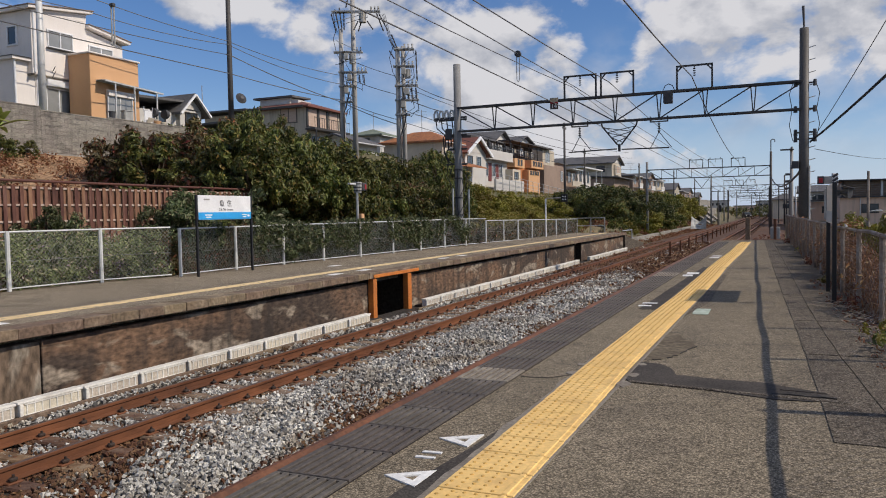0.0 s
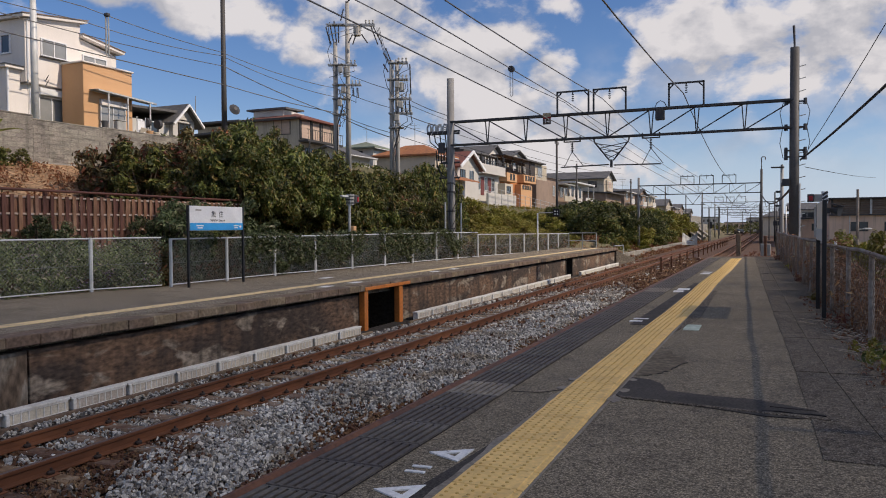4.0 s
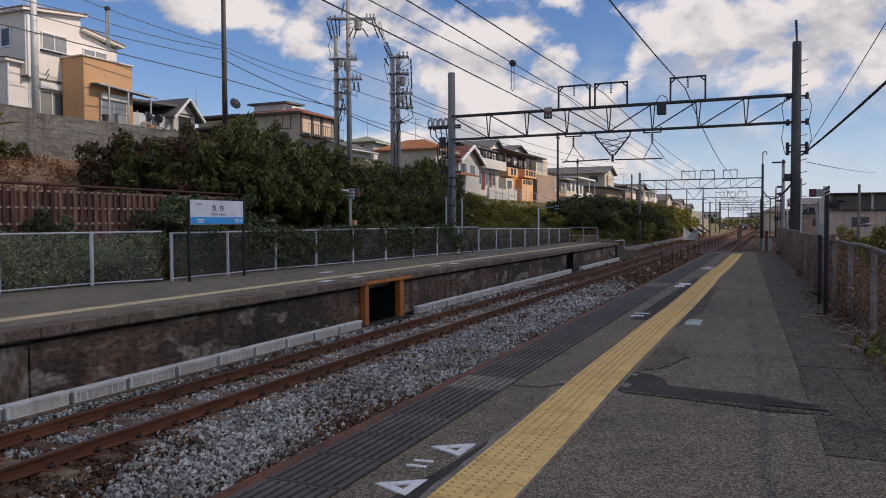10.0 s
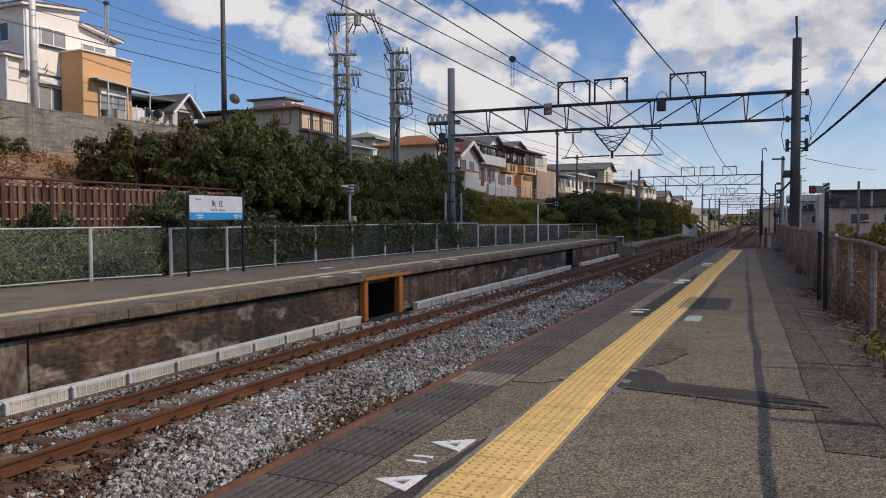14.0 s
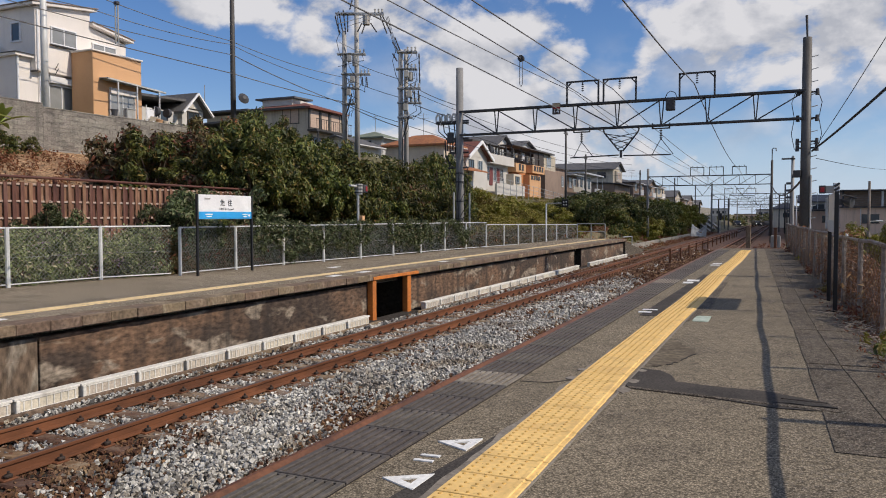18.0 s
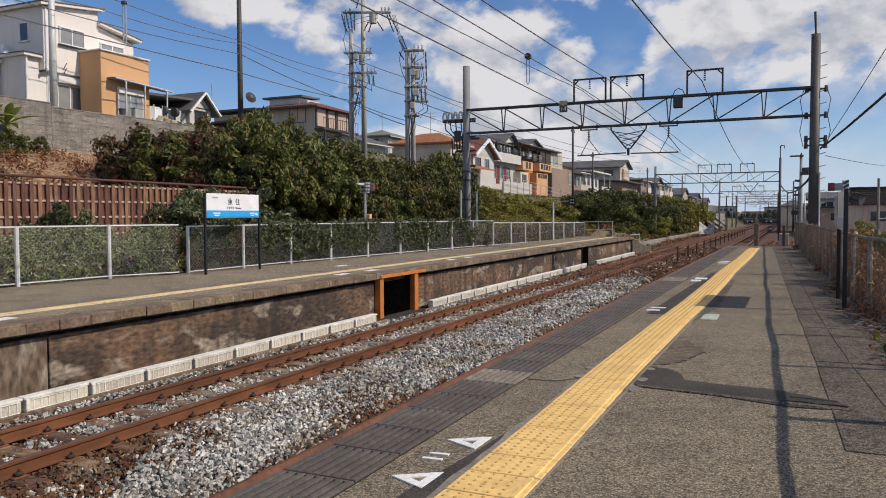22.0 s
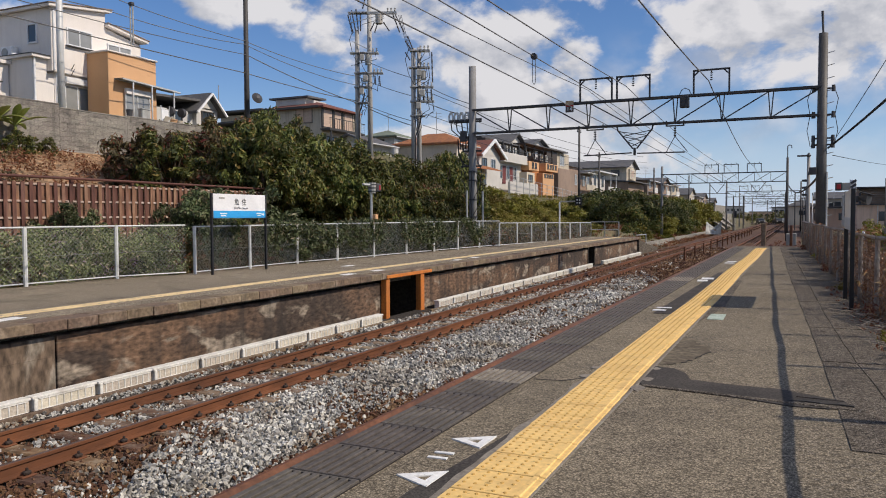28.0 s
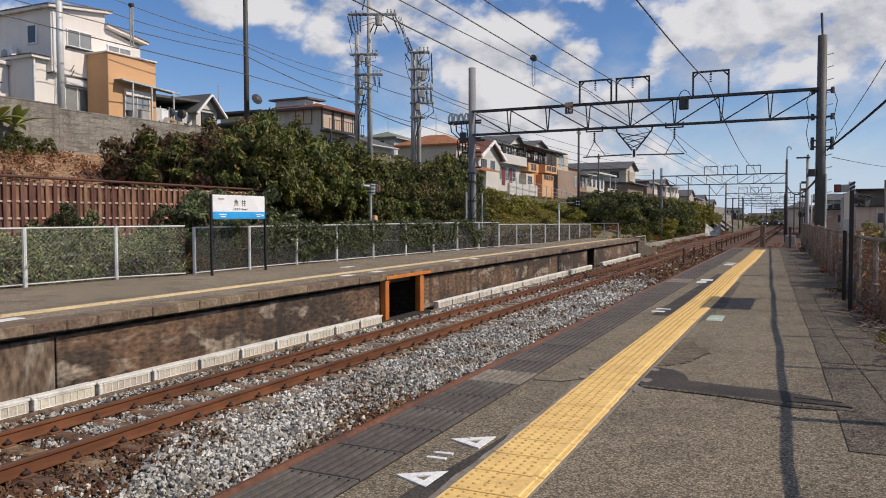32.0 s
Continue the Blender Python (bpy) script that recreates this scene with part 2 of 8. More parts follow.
def part(name, shape, mats, parent=None, label="", smooth=False, at=None, kind=""):
    """One mesh object under a thing or a part."""
    me = shape if isinstance(shape, bpy.types.Mesh) else shape.mesh(name, mats, smooth)
    ob = new(name, me)
    if parent is not None:
        ob.parent = parent
    if at is not None:
        ob.matrix_basis = at if isinstance(at, Matrix) else Matrix.Translation(at)
    return tagged(ob, label, kind=kind)


def thing(name, at=(0, 0, 0), label="", category="", group="", kind="", rz=0.0):
    ob = new(name)
    ob.empty_display_size = 0.1
    ob.matrix_basis = pose(at[0], at[1], at[2], 0, 0, rz)
    return tagged(ob, label, category, group, kind)


def solid(name, shape, mats, label="", category="", group="", kind="", smooth=False, at=None):
    """A thing of one mesh."""
    return tagged(part(name, shape, mats, None, "", smooth, at), label, category, group, kind)


def material(name, cols, rough=0.8, metal=0.0, big=0.6, fine=12.0, bump=0.15, detail=6, spec=0.4, vary="",
             stretch=(1, 1, 1), spots=None, streaks=None, amount=0.5, bump_dist=0.01, tones=(0.62, 1.42), crisp=0.14, specks=None, fixed=True):
    """A weathered surface: two or three colours mixed by a coarse and a fine noise, with relief.
    vary: 'object' or 'island' shifts the tone piece by piece. spots: (colour, scale, threshold);
    streaks: (colour, strength) for dirt that runs down. specks: (scale, darkest, lightest), grain by
    grain. fixed: the pattern runs on from piece to piece of a thing that stands still."""
    mt = bpy.data.materials.new(name)
    mt.use_nodes = True
    nt = mt.node_tree
    N, L = nt.nodes.new, nt.links.new
    b = nt.nodes["Principled BSDF"]
    b.inputs["Roughness"].default_value = rough
    b.inputs["Metallic"].default_value = metal
    b.inputs["Specular IOR Level"].default_value = spec
    tc, mp = N("ShaderNodeTexCoord"), N("ShaderNodeMapping")
    mp.inputs["Scale"].default_value = stretch
    place = N("ShaderNodeNewGeometry").outputs["Position"] if fixed else tc.outputs["Object"]
    L(place, mp.inputs["Vector"])

    def noise_at(scale, det=detail, src=None, dist=0.0):
        n = N("ShaderNodeTexNoise")
        n.inputs["Scale"].default_value, n.inputs["Detail"].default_value = scale, det
        n.inputs["Distortion"].default_value = dist
        L(src or mp.outputs["Vector"], n.inputs["Vector"])
        return n.outputs["Fac"]

    def remap(val, lo, hi):
        r = N("ShaderNodeMapRange")
        r.inputs["From Min"].default_value, r.inputs["From Max"].default_value = lo, hi
        L(val, r.inputs["Value"])
        return r.outputs[0]

    def blend(fac, a, c, mode="MIX"):
        x = N("ShaderNodeMix")
        x.data_type, x.blend_type = "RGBA", mode
        if isinstance(fac, (int, float)):
            x.inputs["Factor"].default_value = fac
        else:
            L(fac, x.inputs["Factor"])
        for s, key in ((a, "A"), (c, "B")):
            if isinstance(s, tuple):
                x.inputs[key].default_value = (*s, 1)
            else:
                L(s, x.inputs[key])
        return x.outputs["Result"]

    coarse, grain = noise_at(big, dist=0.4), noise_at(fine)
    c = blend(remap(coarse, 0.5 - crisp, 0.5 + crisp), cols[0], cols[1])
    if len(cols) > 2:
        c = blend(remap(noise_at(big * 2.7, dist=0.6), 0.59 - crisp * 0.64, 0.59 + crisp * 0.64), c, cols[2])
    g = N("ShaderNodeMapRange")
    g.inputs["From Min"].default_value, g.inputs["From Max"].default_value = 0.3, 0.7
    g.inputs["To Min"].default_value, g.inputs["To Max"].default_value = 1 - amount, 1 + amount
    L(grain, g.inputs["Value"])
    gm = N("ShaderNodeCombineColor")
    for k in range(3):
        L(g.outputs[0], gm.inputs[k])
    c = blend(1.0, c, gm.outputs[0], "MULTIPLY")
    if specks:
        vo = N("ShaderNodeTexVoronoi")
        vo.inputs["Scale"].default_value = specks[0]
        L(mp.outputs["Vector"], vo.inputs["Vector"])
        sp = N("ShaderNodeSeparateColor")
        L(vo.outputs["Color"], sp.inputs[0])
        sm = N("ShaderNodeMapRange")
        sm.inputs["To Min"].default_value, sm.inputs["To Max"].default_value = specks[1], specks[2]
        L(sp.outputs[0], sm.inputs["Value"])
        gap = N("ShaderNodeMapRange")
        gap.inputs["From Min"].default_value, gap.inputs["From Max"].default_value = 0.25, 0.62
        gap.inputs["To Min"].default_value, gap.inputs["To Max"].default_value = 1.22, 0.55
        L(vo.outputs["Distance"], gap.inputs["Value"])
        both = N("ShaderNodeMath")
        both.operation = "MULTIPLY"
        L(sm.outputs[0], both.inputs[0])
        L(gap.outputs[0], both.inputs[1])
        sc = N("ShaderNodeCombineColor")
        for k in range(3):
            L(both.outputs[0], sc.inputs[k])
        c = blend(1.0, c, sc.outputs[0], "MULTIPLY")
    if spots:
        c = blend(remap(noise_at(spots[1], 4), spots[2], spots[2] + 0.05), c, spots[0])
    if streaks:
        ms = N("ShaderNodeMapping")
        ms.inputs["Scale"].default_value = (2.2, 2.2, 0.16)
        L(place, ms.inputs["Vector"])
        s = remap(noise_at(1.6, 5, ms.outputs["Vector"]), 0.5, 0.72)
        k = N("ShaderNodeMath")
        k.operation, k.inputs[1].default_value = "MULTIPLY", streaks[1]
        L(s, k.inputs[0])
        c = blend(k.outputs[0], c, streaks[0])
    if vary:
        if vary == "object":
            rnd = N("ShaderNodeObjectInfo").outputs["Random"]
        else:
            rnd = N("ShaderNodeNewGeometry").outputs["Random Per Island"]
        hsv = N("ShaderNodeHueSaturation")
        for key, lo, hi in (("Value", *tones), ("Hue", 0.485, 0.515)):
            r = N("ShaderNodeMapRange")
            r.inputs["To Min"].default_value, r.inputs["To Max"].default_value = lo, hi
            L(rnd, r.inputs["Value"])
            L(r.outputs[0], hsv.inputs[key])
        L(c, hsv.inputs["Color"])
        c = hsv.outputs["Color"]
    L(c, b.inputs["Base Color"])
    if bump:
        bp = N("ShaderNodeBump")
        bp.inputs["Strength"].default_value, bp.inputs["Distance"].default_value = bump, bump_dist
        L(grain, bp.inputs["Height"])
        L(bp.outputs[0], b.inputs["Normal"])
    return mt


def leaf_material(name, a, c, dry):
    """Leaves: green to yellow-green by the leaf, with some dry ones, letting light through."""
    mt = bpy.data.materials.new(name)
    mt.use_nodes = True
    nt = mt.node_tree
    N, L = nt.nodes.new, nt.links.new
    b = nt.nodes["Principled BSDF"]
    b.inputs["Roughness"].default_value = 0.5
    b.inputs["Specular IOR Level"].default_value = 0.35
    geo = N("ShaderNodeNewGeometry")
    info = N("ShaderNodeObjectInfo")
    ramp = N("ShaderNodeValToRGB")
    e = ramp.color_ramp.elements
    e[0].position, e[0].color = 0.0, (*a, 1)
    e[1].position, e[1].color = 0.8, (*c, 1)
    x = ramp.color_ramp.elements.new(0.97)
    x.color = (*dry, 1)
    L(geo.outputs["Random Per Island"], ramp.inputs["Fac"])
    hsv = N("ShaderNodeHueSaturation")
    r = N("ShaderNodeMapRange")
    r.inputs["To Min"].default_value, r.inputs["To Max"].default_value = 0.7, 1.3
    L(info.outputs["Random"], r.inputs["Value"])
    L(r.outputs[0], hsv.inputs["Value"])
    h = N("ShaderNodeMapRange")
    h.inputs["To Min"].default_value, h.inputs["To Max"].default_value = 0.475, 0.51
    L(info.outputs["Random"], h.inputs["Value"])
    L(h.outputs[0], hsv.inputs["Hue"])
    L(ramp.outputs["Color"], hsv.inputs["Color"])
    L(hsv.outputs["Color"], b.inputs["Base Color"])
    tl = N("ShaderNodeBsdfTranslucent")
    L(hsv.outputs["Color"], tl.inputs["Color"])
    ms = N("ShaderNodeMixShader")
    ms.inputs[0].default_value = 0.2
    L(b.outputs[0], ms.inputs[1])
    L(tl.outputs[0], ms.inputs[2])
    L(ms.outputs[0], nt.nodes["Material Output"].inputs["Surface"])
    return mt


def plain(name, col, rough=0.5, metal=0.0, spec=0.4):
    return material(name, [col, tuple(k * 0.86 for k in col)], rough, metal, big=1.5, fine=25, bump=0.03, amount=0.06, spec=spec, fixed=False)


def glass_material(name, tint):
    mt = bpy.data.materials.new(name)
    mt.use_nodes = True
    b = mt.node_tree.nodes["Principled BSDF"]
    b.inputs["Base Color"].default_value = (*tint, 1)
    b.inputs["Roughness"].default_value = 0.06
    b.inputs["Specular IOR Level"].default_value = 0.7
    return mt

# ---- materials ----
ASPHALT = material("asphalt", [(0.2, 0.168, 0.121), (0.228, 0.192, 0.139), (0.165, 0.139, 0.104)], 0.95, big=0.45, fine=9, bump=0.1, specks=(90, 0.5, 1.75), amount=0.12,
                   spots=((0.46, 0.42, 0.35), 130, 0.64), spec=0.15, bump_dist=0.002, detail=3)
ASPHALT_PALE = material("bleached_asphalt", [(0.232, 0.192, 0.138), (0.27, 0.224, 0.164), (0.175, 0.145, 0.106)], 0.95, big=0.45, fine=40, bump=0.1, specks=(85, 0.65, 1.55), amount=0.2,
                   spots=((0.5, 0.45, 0.35), 105, 0.6), spec=0.15, bump_dist=0.003, detail=3)
ASPHALT_DARK = material("old_asphalt", [(0.108, 0.09, 0.07), (0.13, 0.109, 0.085), (0.085, 0.071, 0.057)], 0.95, big=0.8, fine=14, bump=0.1, specks=(80, 0.5, 1.75),
                        amount=0.35, spec=0.15, spots=((0.33, 0.3, 0.25), 110, 0.6), bump_dist=0.002, detail=3)
PATCH = material("fresh_patch", [(0.05, 0.045, 0.041), (0.072, 0.064, 0.057)], 0.92, big=2, fine=90, bump=0.3, amount=0.5, spec=0.15, bump_dist=0.004)
CONCRETE = material("weathered_concrete", [(0.32, 0.30, 0.26), (0.24, 0.22, 0.19), (0.16, 0.145, 0.125)], 0.9, big=0.9, fine=18, bump=0.3, amount=0.25,
                    streaks=((0.09, 0.08, 0.07), 0.6))
STAINED = material("stained_wall_concrete", [(0.15, 0.092, 0.058), (0.06, 0.043, 0.033), (0.26, 0.215, 0.165)], 0.92, big=0.55, fine=9, bump=0.5, amount=0.62, crisp=0.06,
                   streaks=((0.035, 0.028, 0.024), 0.9), stretch=(1, 0.7, 1.7), bump_dist=0.02)
PALE_PANEL = material("pale_stained_concrete", [(0.145, 0.105, 0.073), (0.085, 0.058, 0.04), (0.25, 0.215, 0.17)], 0.92, big=0.8, fine=10, bump=0.4, amount=0.55, crisp=0.07,
                      streaks=((0.07, 0.045, 0.03), 0.5), stretch=(1, 1.3, 0.6), bump_dist=0.015)
COPING = material("coping_concrete", [(0.195, 0.14, 0.093), (0.135, 0.096, 0.066), (0.25, 0.19, 0.135)], 0.92, big=1.1, fine=20, bump=0.4, amount=0.35,
                  vary="object", tones=(0.84, 1.16), streaks=((0.07, 0.06, 0.05), 0.5))
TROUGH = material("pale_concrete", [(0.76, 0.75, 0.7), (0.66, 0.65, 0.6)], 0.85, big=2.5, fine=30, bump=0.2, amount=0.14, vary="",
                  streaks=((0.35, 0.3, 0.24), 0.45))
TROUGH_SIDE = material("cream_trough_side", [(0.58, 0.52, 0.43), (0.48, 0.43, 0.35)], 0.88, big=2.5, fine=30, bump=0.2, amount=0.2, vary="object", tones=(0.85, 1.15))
# floor of the mats' grooves, much darker than the ribs
GROOVE_DARK = material("groove_dark", [(0.026, 0.022, 0.02), (0.038, 0.032, 0.028)], 0.85, big=1.2, fine=30, bump=0.2, amount=0.25, spec=0.2)
RUBBER = material("worn_rubber", [(0.096, 0.083, 0.073), (0.078, 0.067, 0.059), (0.118, 0.103, 0.09)], 0.75, big=1.2, fine=30, bump=0.2, amount=0.25, vary="object", tones=(0.9, 1.12))
NOSE = material("rusty_steel", [(0.16, 0.062, 0.027), (0.095, 0.04, 0.021)], 0.6, 0.1, big=1.8, fine=25, bump=0.3, amount=0.3)
RAILRUST = material("rail_rust", [(0.17, 0.064, 0.026), (0.11, 0.042, 0.019)], 0.75, 0.0, big=0.6, fine=9, bump=0.15, amount=0.25, stretch=(1, 0.3, 1))
RAILTOP = material("rail_top", [(0.17, 0.115, 0.09), (0.12, 0.078, 0.06)], 0.5, 0.5, big=0.8, fine=12, bump=0.05, amount=0.2, stretch=(1, 0.1, 1))
SLEEPER = material("sleeper_concrete", [(0.27, 0.205, 0.14), (0.2, 0.135, 0.085), (0.15, 0.09, 0.055)], 0.9, big=2.5, fine=22, bump=0.3, amount=0.3, vary="object", tones=(0.75, 1.2))
SLEEPER_RUST = material("rust_stained_sleeper", [(0.17, 0.1, 0.06), (0.12, 0.065, 0.038), (0.2, 0.14, 0.095)], 0.92, big=2.5, fine=22, bump=0.3, amount=0.3, vary="object")
IRON = material("dark_iron", [(0.05, 0.032, 0.024), (0.035, 0.026, 0.022)], 0.75, 0.1, big=4, fine=30, bump=0.2, amount=0.3)
YELLOW = material("yellow_tactile", [(0.82, 0.555, 0.205), (0.76, 0.505, 0.18), (0.67, 0.44, 0.165)], 0.75, big=1.3, fine=30, bump=0.12, amount=0.12, vary="",
                  spots=((0.45, 0.3, 0.1), 18, 0.66))
# dots in a darker yellow than their blocks
YELLOW_DOT = material("dark_yellow_dot", [(0.6, 0.37, 0.1), (0.52, 0.32, 0.09)], 0.8, big=3, fine=30, bump=0.1, amount=0.2)
PALE_LINE = material("faded_yellow_paint", [(0.78, 0.59, 0.31), (0.66, 0.5, 0.27)], 0.8, big=2, fine=22, bump=0.1, amount=0.25, spots=((0.25, 0.22, 0.18), 9, 0.6))
WHITE_PAINT = material("road_paint", [(0.78, 0.78, 0.76), (0.68, 0.68, 0.66)], 0.75, big=3, fine=40, bump=0.3, amount=0.12, spots=((0.3, 0.3, 0.28), 30, 0.67))
GREEN_PAINT = material("green_paint", [(0.42, 0.5, 0.42), (0.26, 0.33, 0.26)], 0.75, big=4, fine=30, bump=0.1, amount=0.2, spots=((0.6, 0.62, 0.6), 14, 0.58))
CEMENT = material("cement_bed", [(0.33, 0.31, 0.28), (0.25, 0.235, 0.21)], 0.92, big=2, fine=40, bump=0.3, amount=0.3)
ORANGE = material("orange_paint", [(0.62, 0.2, 0.035), (0.5, 0.16, 0.035)], 0.6, big=3, fine=20, bump=0.1, amount=0.15, streaks=((0.22, 0.09, 0.04), 0.5))
GALV = material("galvanised_steel", [(0.47, 0.48, 0.48), (0.38, 0.39, 0.39)], 0.5, 0.55, big=2, fine=30, bump=0.05, amount=0.12)
WIRE = material("fence_wire", [(0.26, 0.265, 0.255), (0.2, 0.205, 0.195)], 0.6, 0.3, big=2, fine=30, bump=0, amount=0.1)
RUSTWIRE = material("rusty_wire", [(0.25, 0.19, 0.145), (0.18, 0.125, 0.09), (0.34, 0.31, 0.28)], 0.8, 0.1, big=1.4, fine=20, bump=0.1, amount=0.3)
RUSTPOST = material("weathered_post", [(0.3, 0.27, 0.24), (0.2, 0.15, 0.12)], 0.8, 0.1, big=2.2, fine=20, bump=0.2, amount=0.3)
POLE = material("pole_concrete", [(0.43, 0.42, 0.4), (0.34, 0.335, 0.32)], 0.85, big=0.7, fine=25, bump=0.15, amount=0.15, streaks=((0.14, 0.13, 0.12), 0.5))
POLE_MID = material("grey_mast_concrete", [(0.26, 0.26, 0.258), (0.2, 0.2, 0.198)], 0.8, big=0.7, fine=25, bump=0.15, amount=0.15, streaks=((0.1, 0.095, 0.09), 0.6))
PAINTED = material("painted_post", [(0.62, 0.63, 0.62), (0.52, 0.53, 0.52)], 0.5, 0.1, big=2, fine=30, bump=0.05, amount=0.12)
MAST = material("mast_steel", [(0.12, 0.116, 0.112), (0.085, 0.082, 0.08)], 0.6, 0.2, big=0.8, fine=20, bump=0.1, amount=0.2)
POLE_DARK = material("dark_pole_steel", [(0.06, 0.058, 0.058), (0.085, 0.08, 0.077)], 0.65, 0.2, big=0.8, fine=20, bump=0.1, amount=0.2)
STEEL = material("gantry_steel", [(0.05, 0.05, 0.054), (0.075, 0.072, 0.07)], 0.6, 0.3, big=1.2, fine=20, bump=0.1, amount=0.2)
CABLE = plain("cable_black", (0.03, 0.03, 0.034), 0.6)
COPPER = plain("copper_wire", (0.17, 0.165, 0.16), 0.5, 0.3)
BLACK = plain("black_paint", (0.018, 0.018, 0.02), 0.45)
SIGN_WHITE = plain("sign_white", (0.8, 0.81, 0.82), 0.4)
SIGN_BLUE = plain("sign_blue", (0.03, 0.36, 0.78), 0.4)
SIGN_RED = plain("sign_red", (0.38, 0.026, 0.03), 0.5)
DARKGREY = plain("dark_grey", (0.06, 0.06, 0.065), 0.6)
INK = plain("sign_ink", (0.03, 0.03, 0.035), 0.5)
GREY_BOX = material("grey_cabinet", [(0.42, 0.42, 0.4), (0.34, 0.34, 0.32)], 0.6, 0.2, big=2, fine=20, bump=0.05, amount=0.1, streaks=((0.3, 0.22, 0.16), 0.4))
BROWN_BOARD = material("brown_board", [(0.185, 0.088, 0.058), (0.14, 0.066, 0.045), (0.24, 0.135, 0.095)], 0.8, big=1.4, fine=16, bump=0.3, amount=0.3, vary="object", stretch=(1, 1, 0.2))
BROWN_RAIL = material("brown_rail", [(0.12, 0.045, 0.032), (0.09, 0.035, 0.026)], 0.7, big=1.4, fine=16, bump=0.2, amount=0.2)
BLOCK = material("concrete_block", [(0.27, 0.245, 0.21), (0.22, 0.2, 0.172), (0.14, 0.128, 0.112)], 0.93, big=1.1, fine=18, bump=0.3, amount=0.3, vary="object", tones=(0.86, 1.14), stretch=(1, 0.45, 1.6),
                 streaks=((0.09, 0.085, 0.075), 0.5))
EARTH = material("bare_earth", [(0.33, 0.21, 0.12), (0.25, 0.15, 0.082), (0.13, 0.088, 0.05)], 0.95, big=0.7, fine=5, bump=0.9, amount=0.7, bump_dist=0.12)
GROUND = material("rough_ground", [(0.16, 0.125, 0.075), (0.1, 0.095, 0.05), (0.075, 0.085, 0.04)], 0.95, big=0.25, fine=3.5, bump=0.8, amount=0.45, bump_dist=0.06)
STONE = material("ballast_stone", [(0.44, 0.43, 0.4), (0.31, 0.302, 0.278), (0.25, 0.215, 0.172)], 0.9, big=0.5, fine=60, bump=0.2, amount=0.25, vary="island", tones=(0.34, 1.72))
STONE_RUST = material("rusty_ballast", [(0.145, 0.071, 0.036), (0.09, 0.044, 0.024), (0.2, 0.13, 0.082)], 0.92, big=0.8, fine=60, bump=0.2, amount=0.3, vary="island")
# near-black: the shade between stones and in the refuge is put into this colour
BED_SHADE = material("bed_shade", [(0.04, 0.034, 0.028), (0.028, 0.023, 0.018)], 0.95, big=0.6, fine=16, bump=0.9, amount=0.55, bump_dist=0.04)
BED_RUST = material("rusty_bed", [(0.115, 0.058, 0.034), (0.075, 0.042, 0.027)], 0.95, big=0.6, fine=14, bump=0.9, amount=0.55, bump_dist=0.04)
PLASTER = material("white_plaster", [(0.57, 0.55, 0.515), (0.5, 0.485, 0.455)], 0.85, big=0.5, fine=20, bump=0.1, amount=0.06, streaks=((0.5, 0.48, 0.44), 0.4))
PLASTER_GREY = material("grey_plaster", [(0.56, 0.55, 0.52), (0.48, 0.47, 0.44)], 0.85, big=0.5, fine=20, bump=0.1, amount=0.06, streaks=((0.38, 0.36, 0.33), 0.4))
PLASTER_CREAM = material("cream_plaster", [(0.62, 0.55, 0.44), (0.53, 0.47, 0.38)], 0.85, big=0.5, fine=20, bump=0.1, amount=0.08, streaks=((0.4, 0.35, 0.28), 0.4))
PLASTER_ORANGE = material("ochre_plaster", [(0.63, 0.37, 0.195), (0.57, 0.33, 0.17)], 0.85, big=0.5, fine=24, bump=0.15, amount=0.08)
PLASTER_BROWN = material("brown_plaster", [(0.3, 0.22, 0.17), (0.24, 0.175, 0.135)], 0.85, big=0.5, fine=24, bump=0.15, amount=0.1)
PLASTER_DIM = material("dim_cream_plaster", [(0.52, 0.46, 0.36), (0.43, 0.38, 0.3)], 0.85, big=0.5, fine=20, bump=0.1, amount=0.1, streaks=((0.2, 0.17, 0.14), 0.5))
PLASTER_TAUPE = material("taupe_plaster", [(0.68, 0.5, 0.385), (0.6, 0.44, 0.34)], 0.85, big=0.5, fine=20, bump=0.1, amount=0.1, streaks=((0.24, 0.2, 0.17), 0.5))
TARP = material("white_tarpaulin", [(0.46, 0.46, 0.44), (0.33, 0.33, 0.31)], 0.6, big=1.0, fine=10, bump=0.3, amount=0.2)
PLASTER_RUST = material("rust_orange_plaster", [(0.5, 0.2, 0.07), (0.43, 0.17, 0.06)], 0.85, big=0.5, fine=24, bump=0.15, amount=0.1)
ROOF_GREY = material("grey_roof_tile", [(0.085, 0.085, 0.09), (0.12, 0.118, 0.118)], 0.75, big=0.8, fine=8, bump=0.3, amount=0.25)
ROOF_RED = material("brown_red_roof_tile", [(0.2, 0.075, 0.055), (0.15, 0.06, 0.045)], 0.75, big=0.8, fine=8, bump=0.3, amount=0.25)
ROOF_ORANGE = material("orange_roof_tile", [(0.38, 0.155, 0.062), (0.3, 0.12, 0.052), (0.22, 0.095, 0.052)], 0.75, big=0.8, fine=6, bump=0.3, amount=0.25)
ROOF_GREEN = material("green_roof_sheet", [(0.2, 0.23, 0.17), (0.16, 0.19, 0.145)], 0.7, big=0.8, fine=8, bump=0.2, amount=0.15)
# near-black wall, used behind the balconies and on one side block
WALL_DARK = material("dark_wall", [(0.075, 0.062, 0.055), (0.055, 0.046, 0.041)], 0.8, big=0.8, fine=12, bump=0.2, amount=0.2)
FRAME_DARK = plain("window_frame_dark", (0.07, 0.065, 0.06), 0.5, 0.3)
FRAME_LIGHT = plain("window_frame_light", (0.66, 0.66, 0.64), 0.45, 0.1)
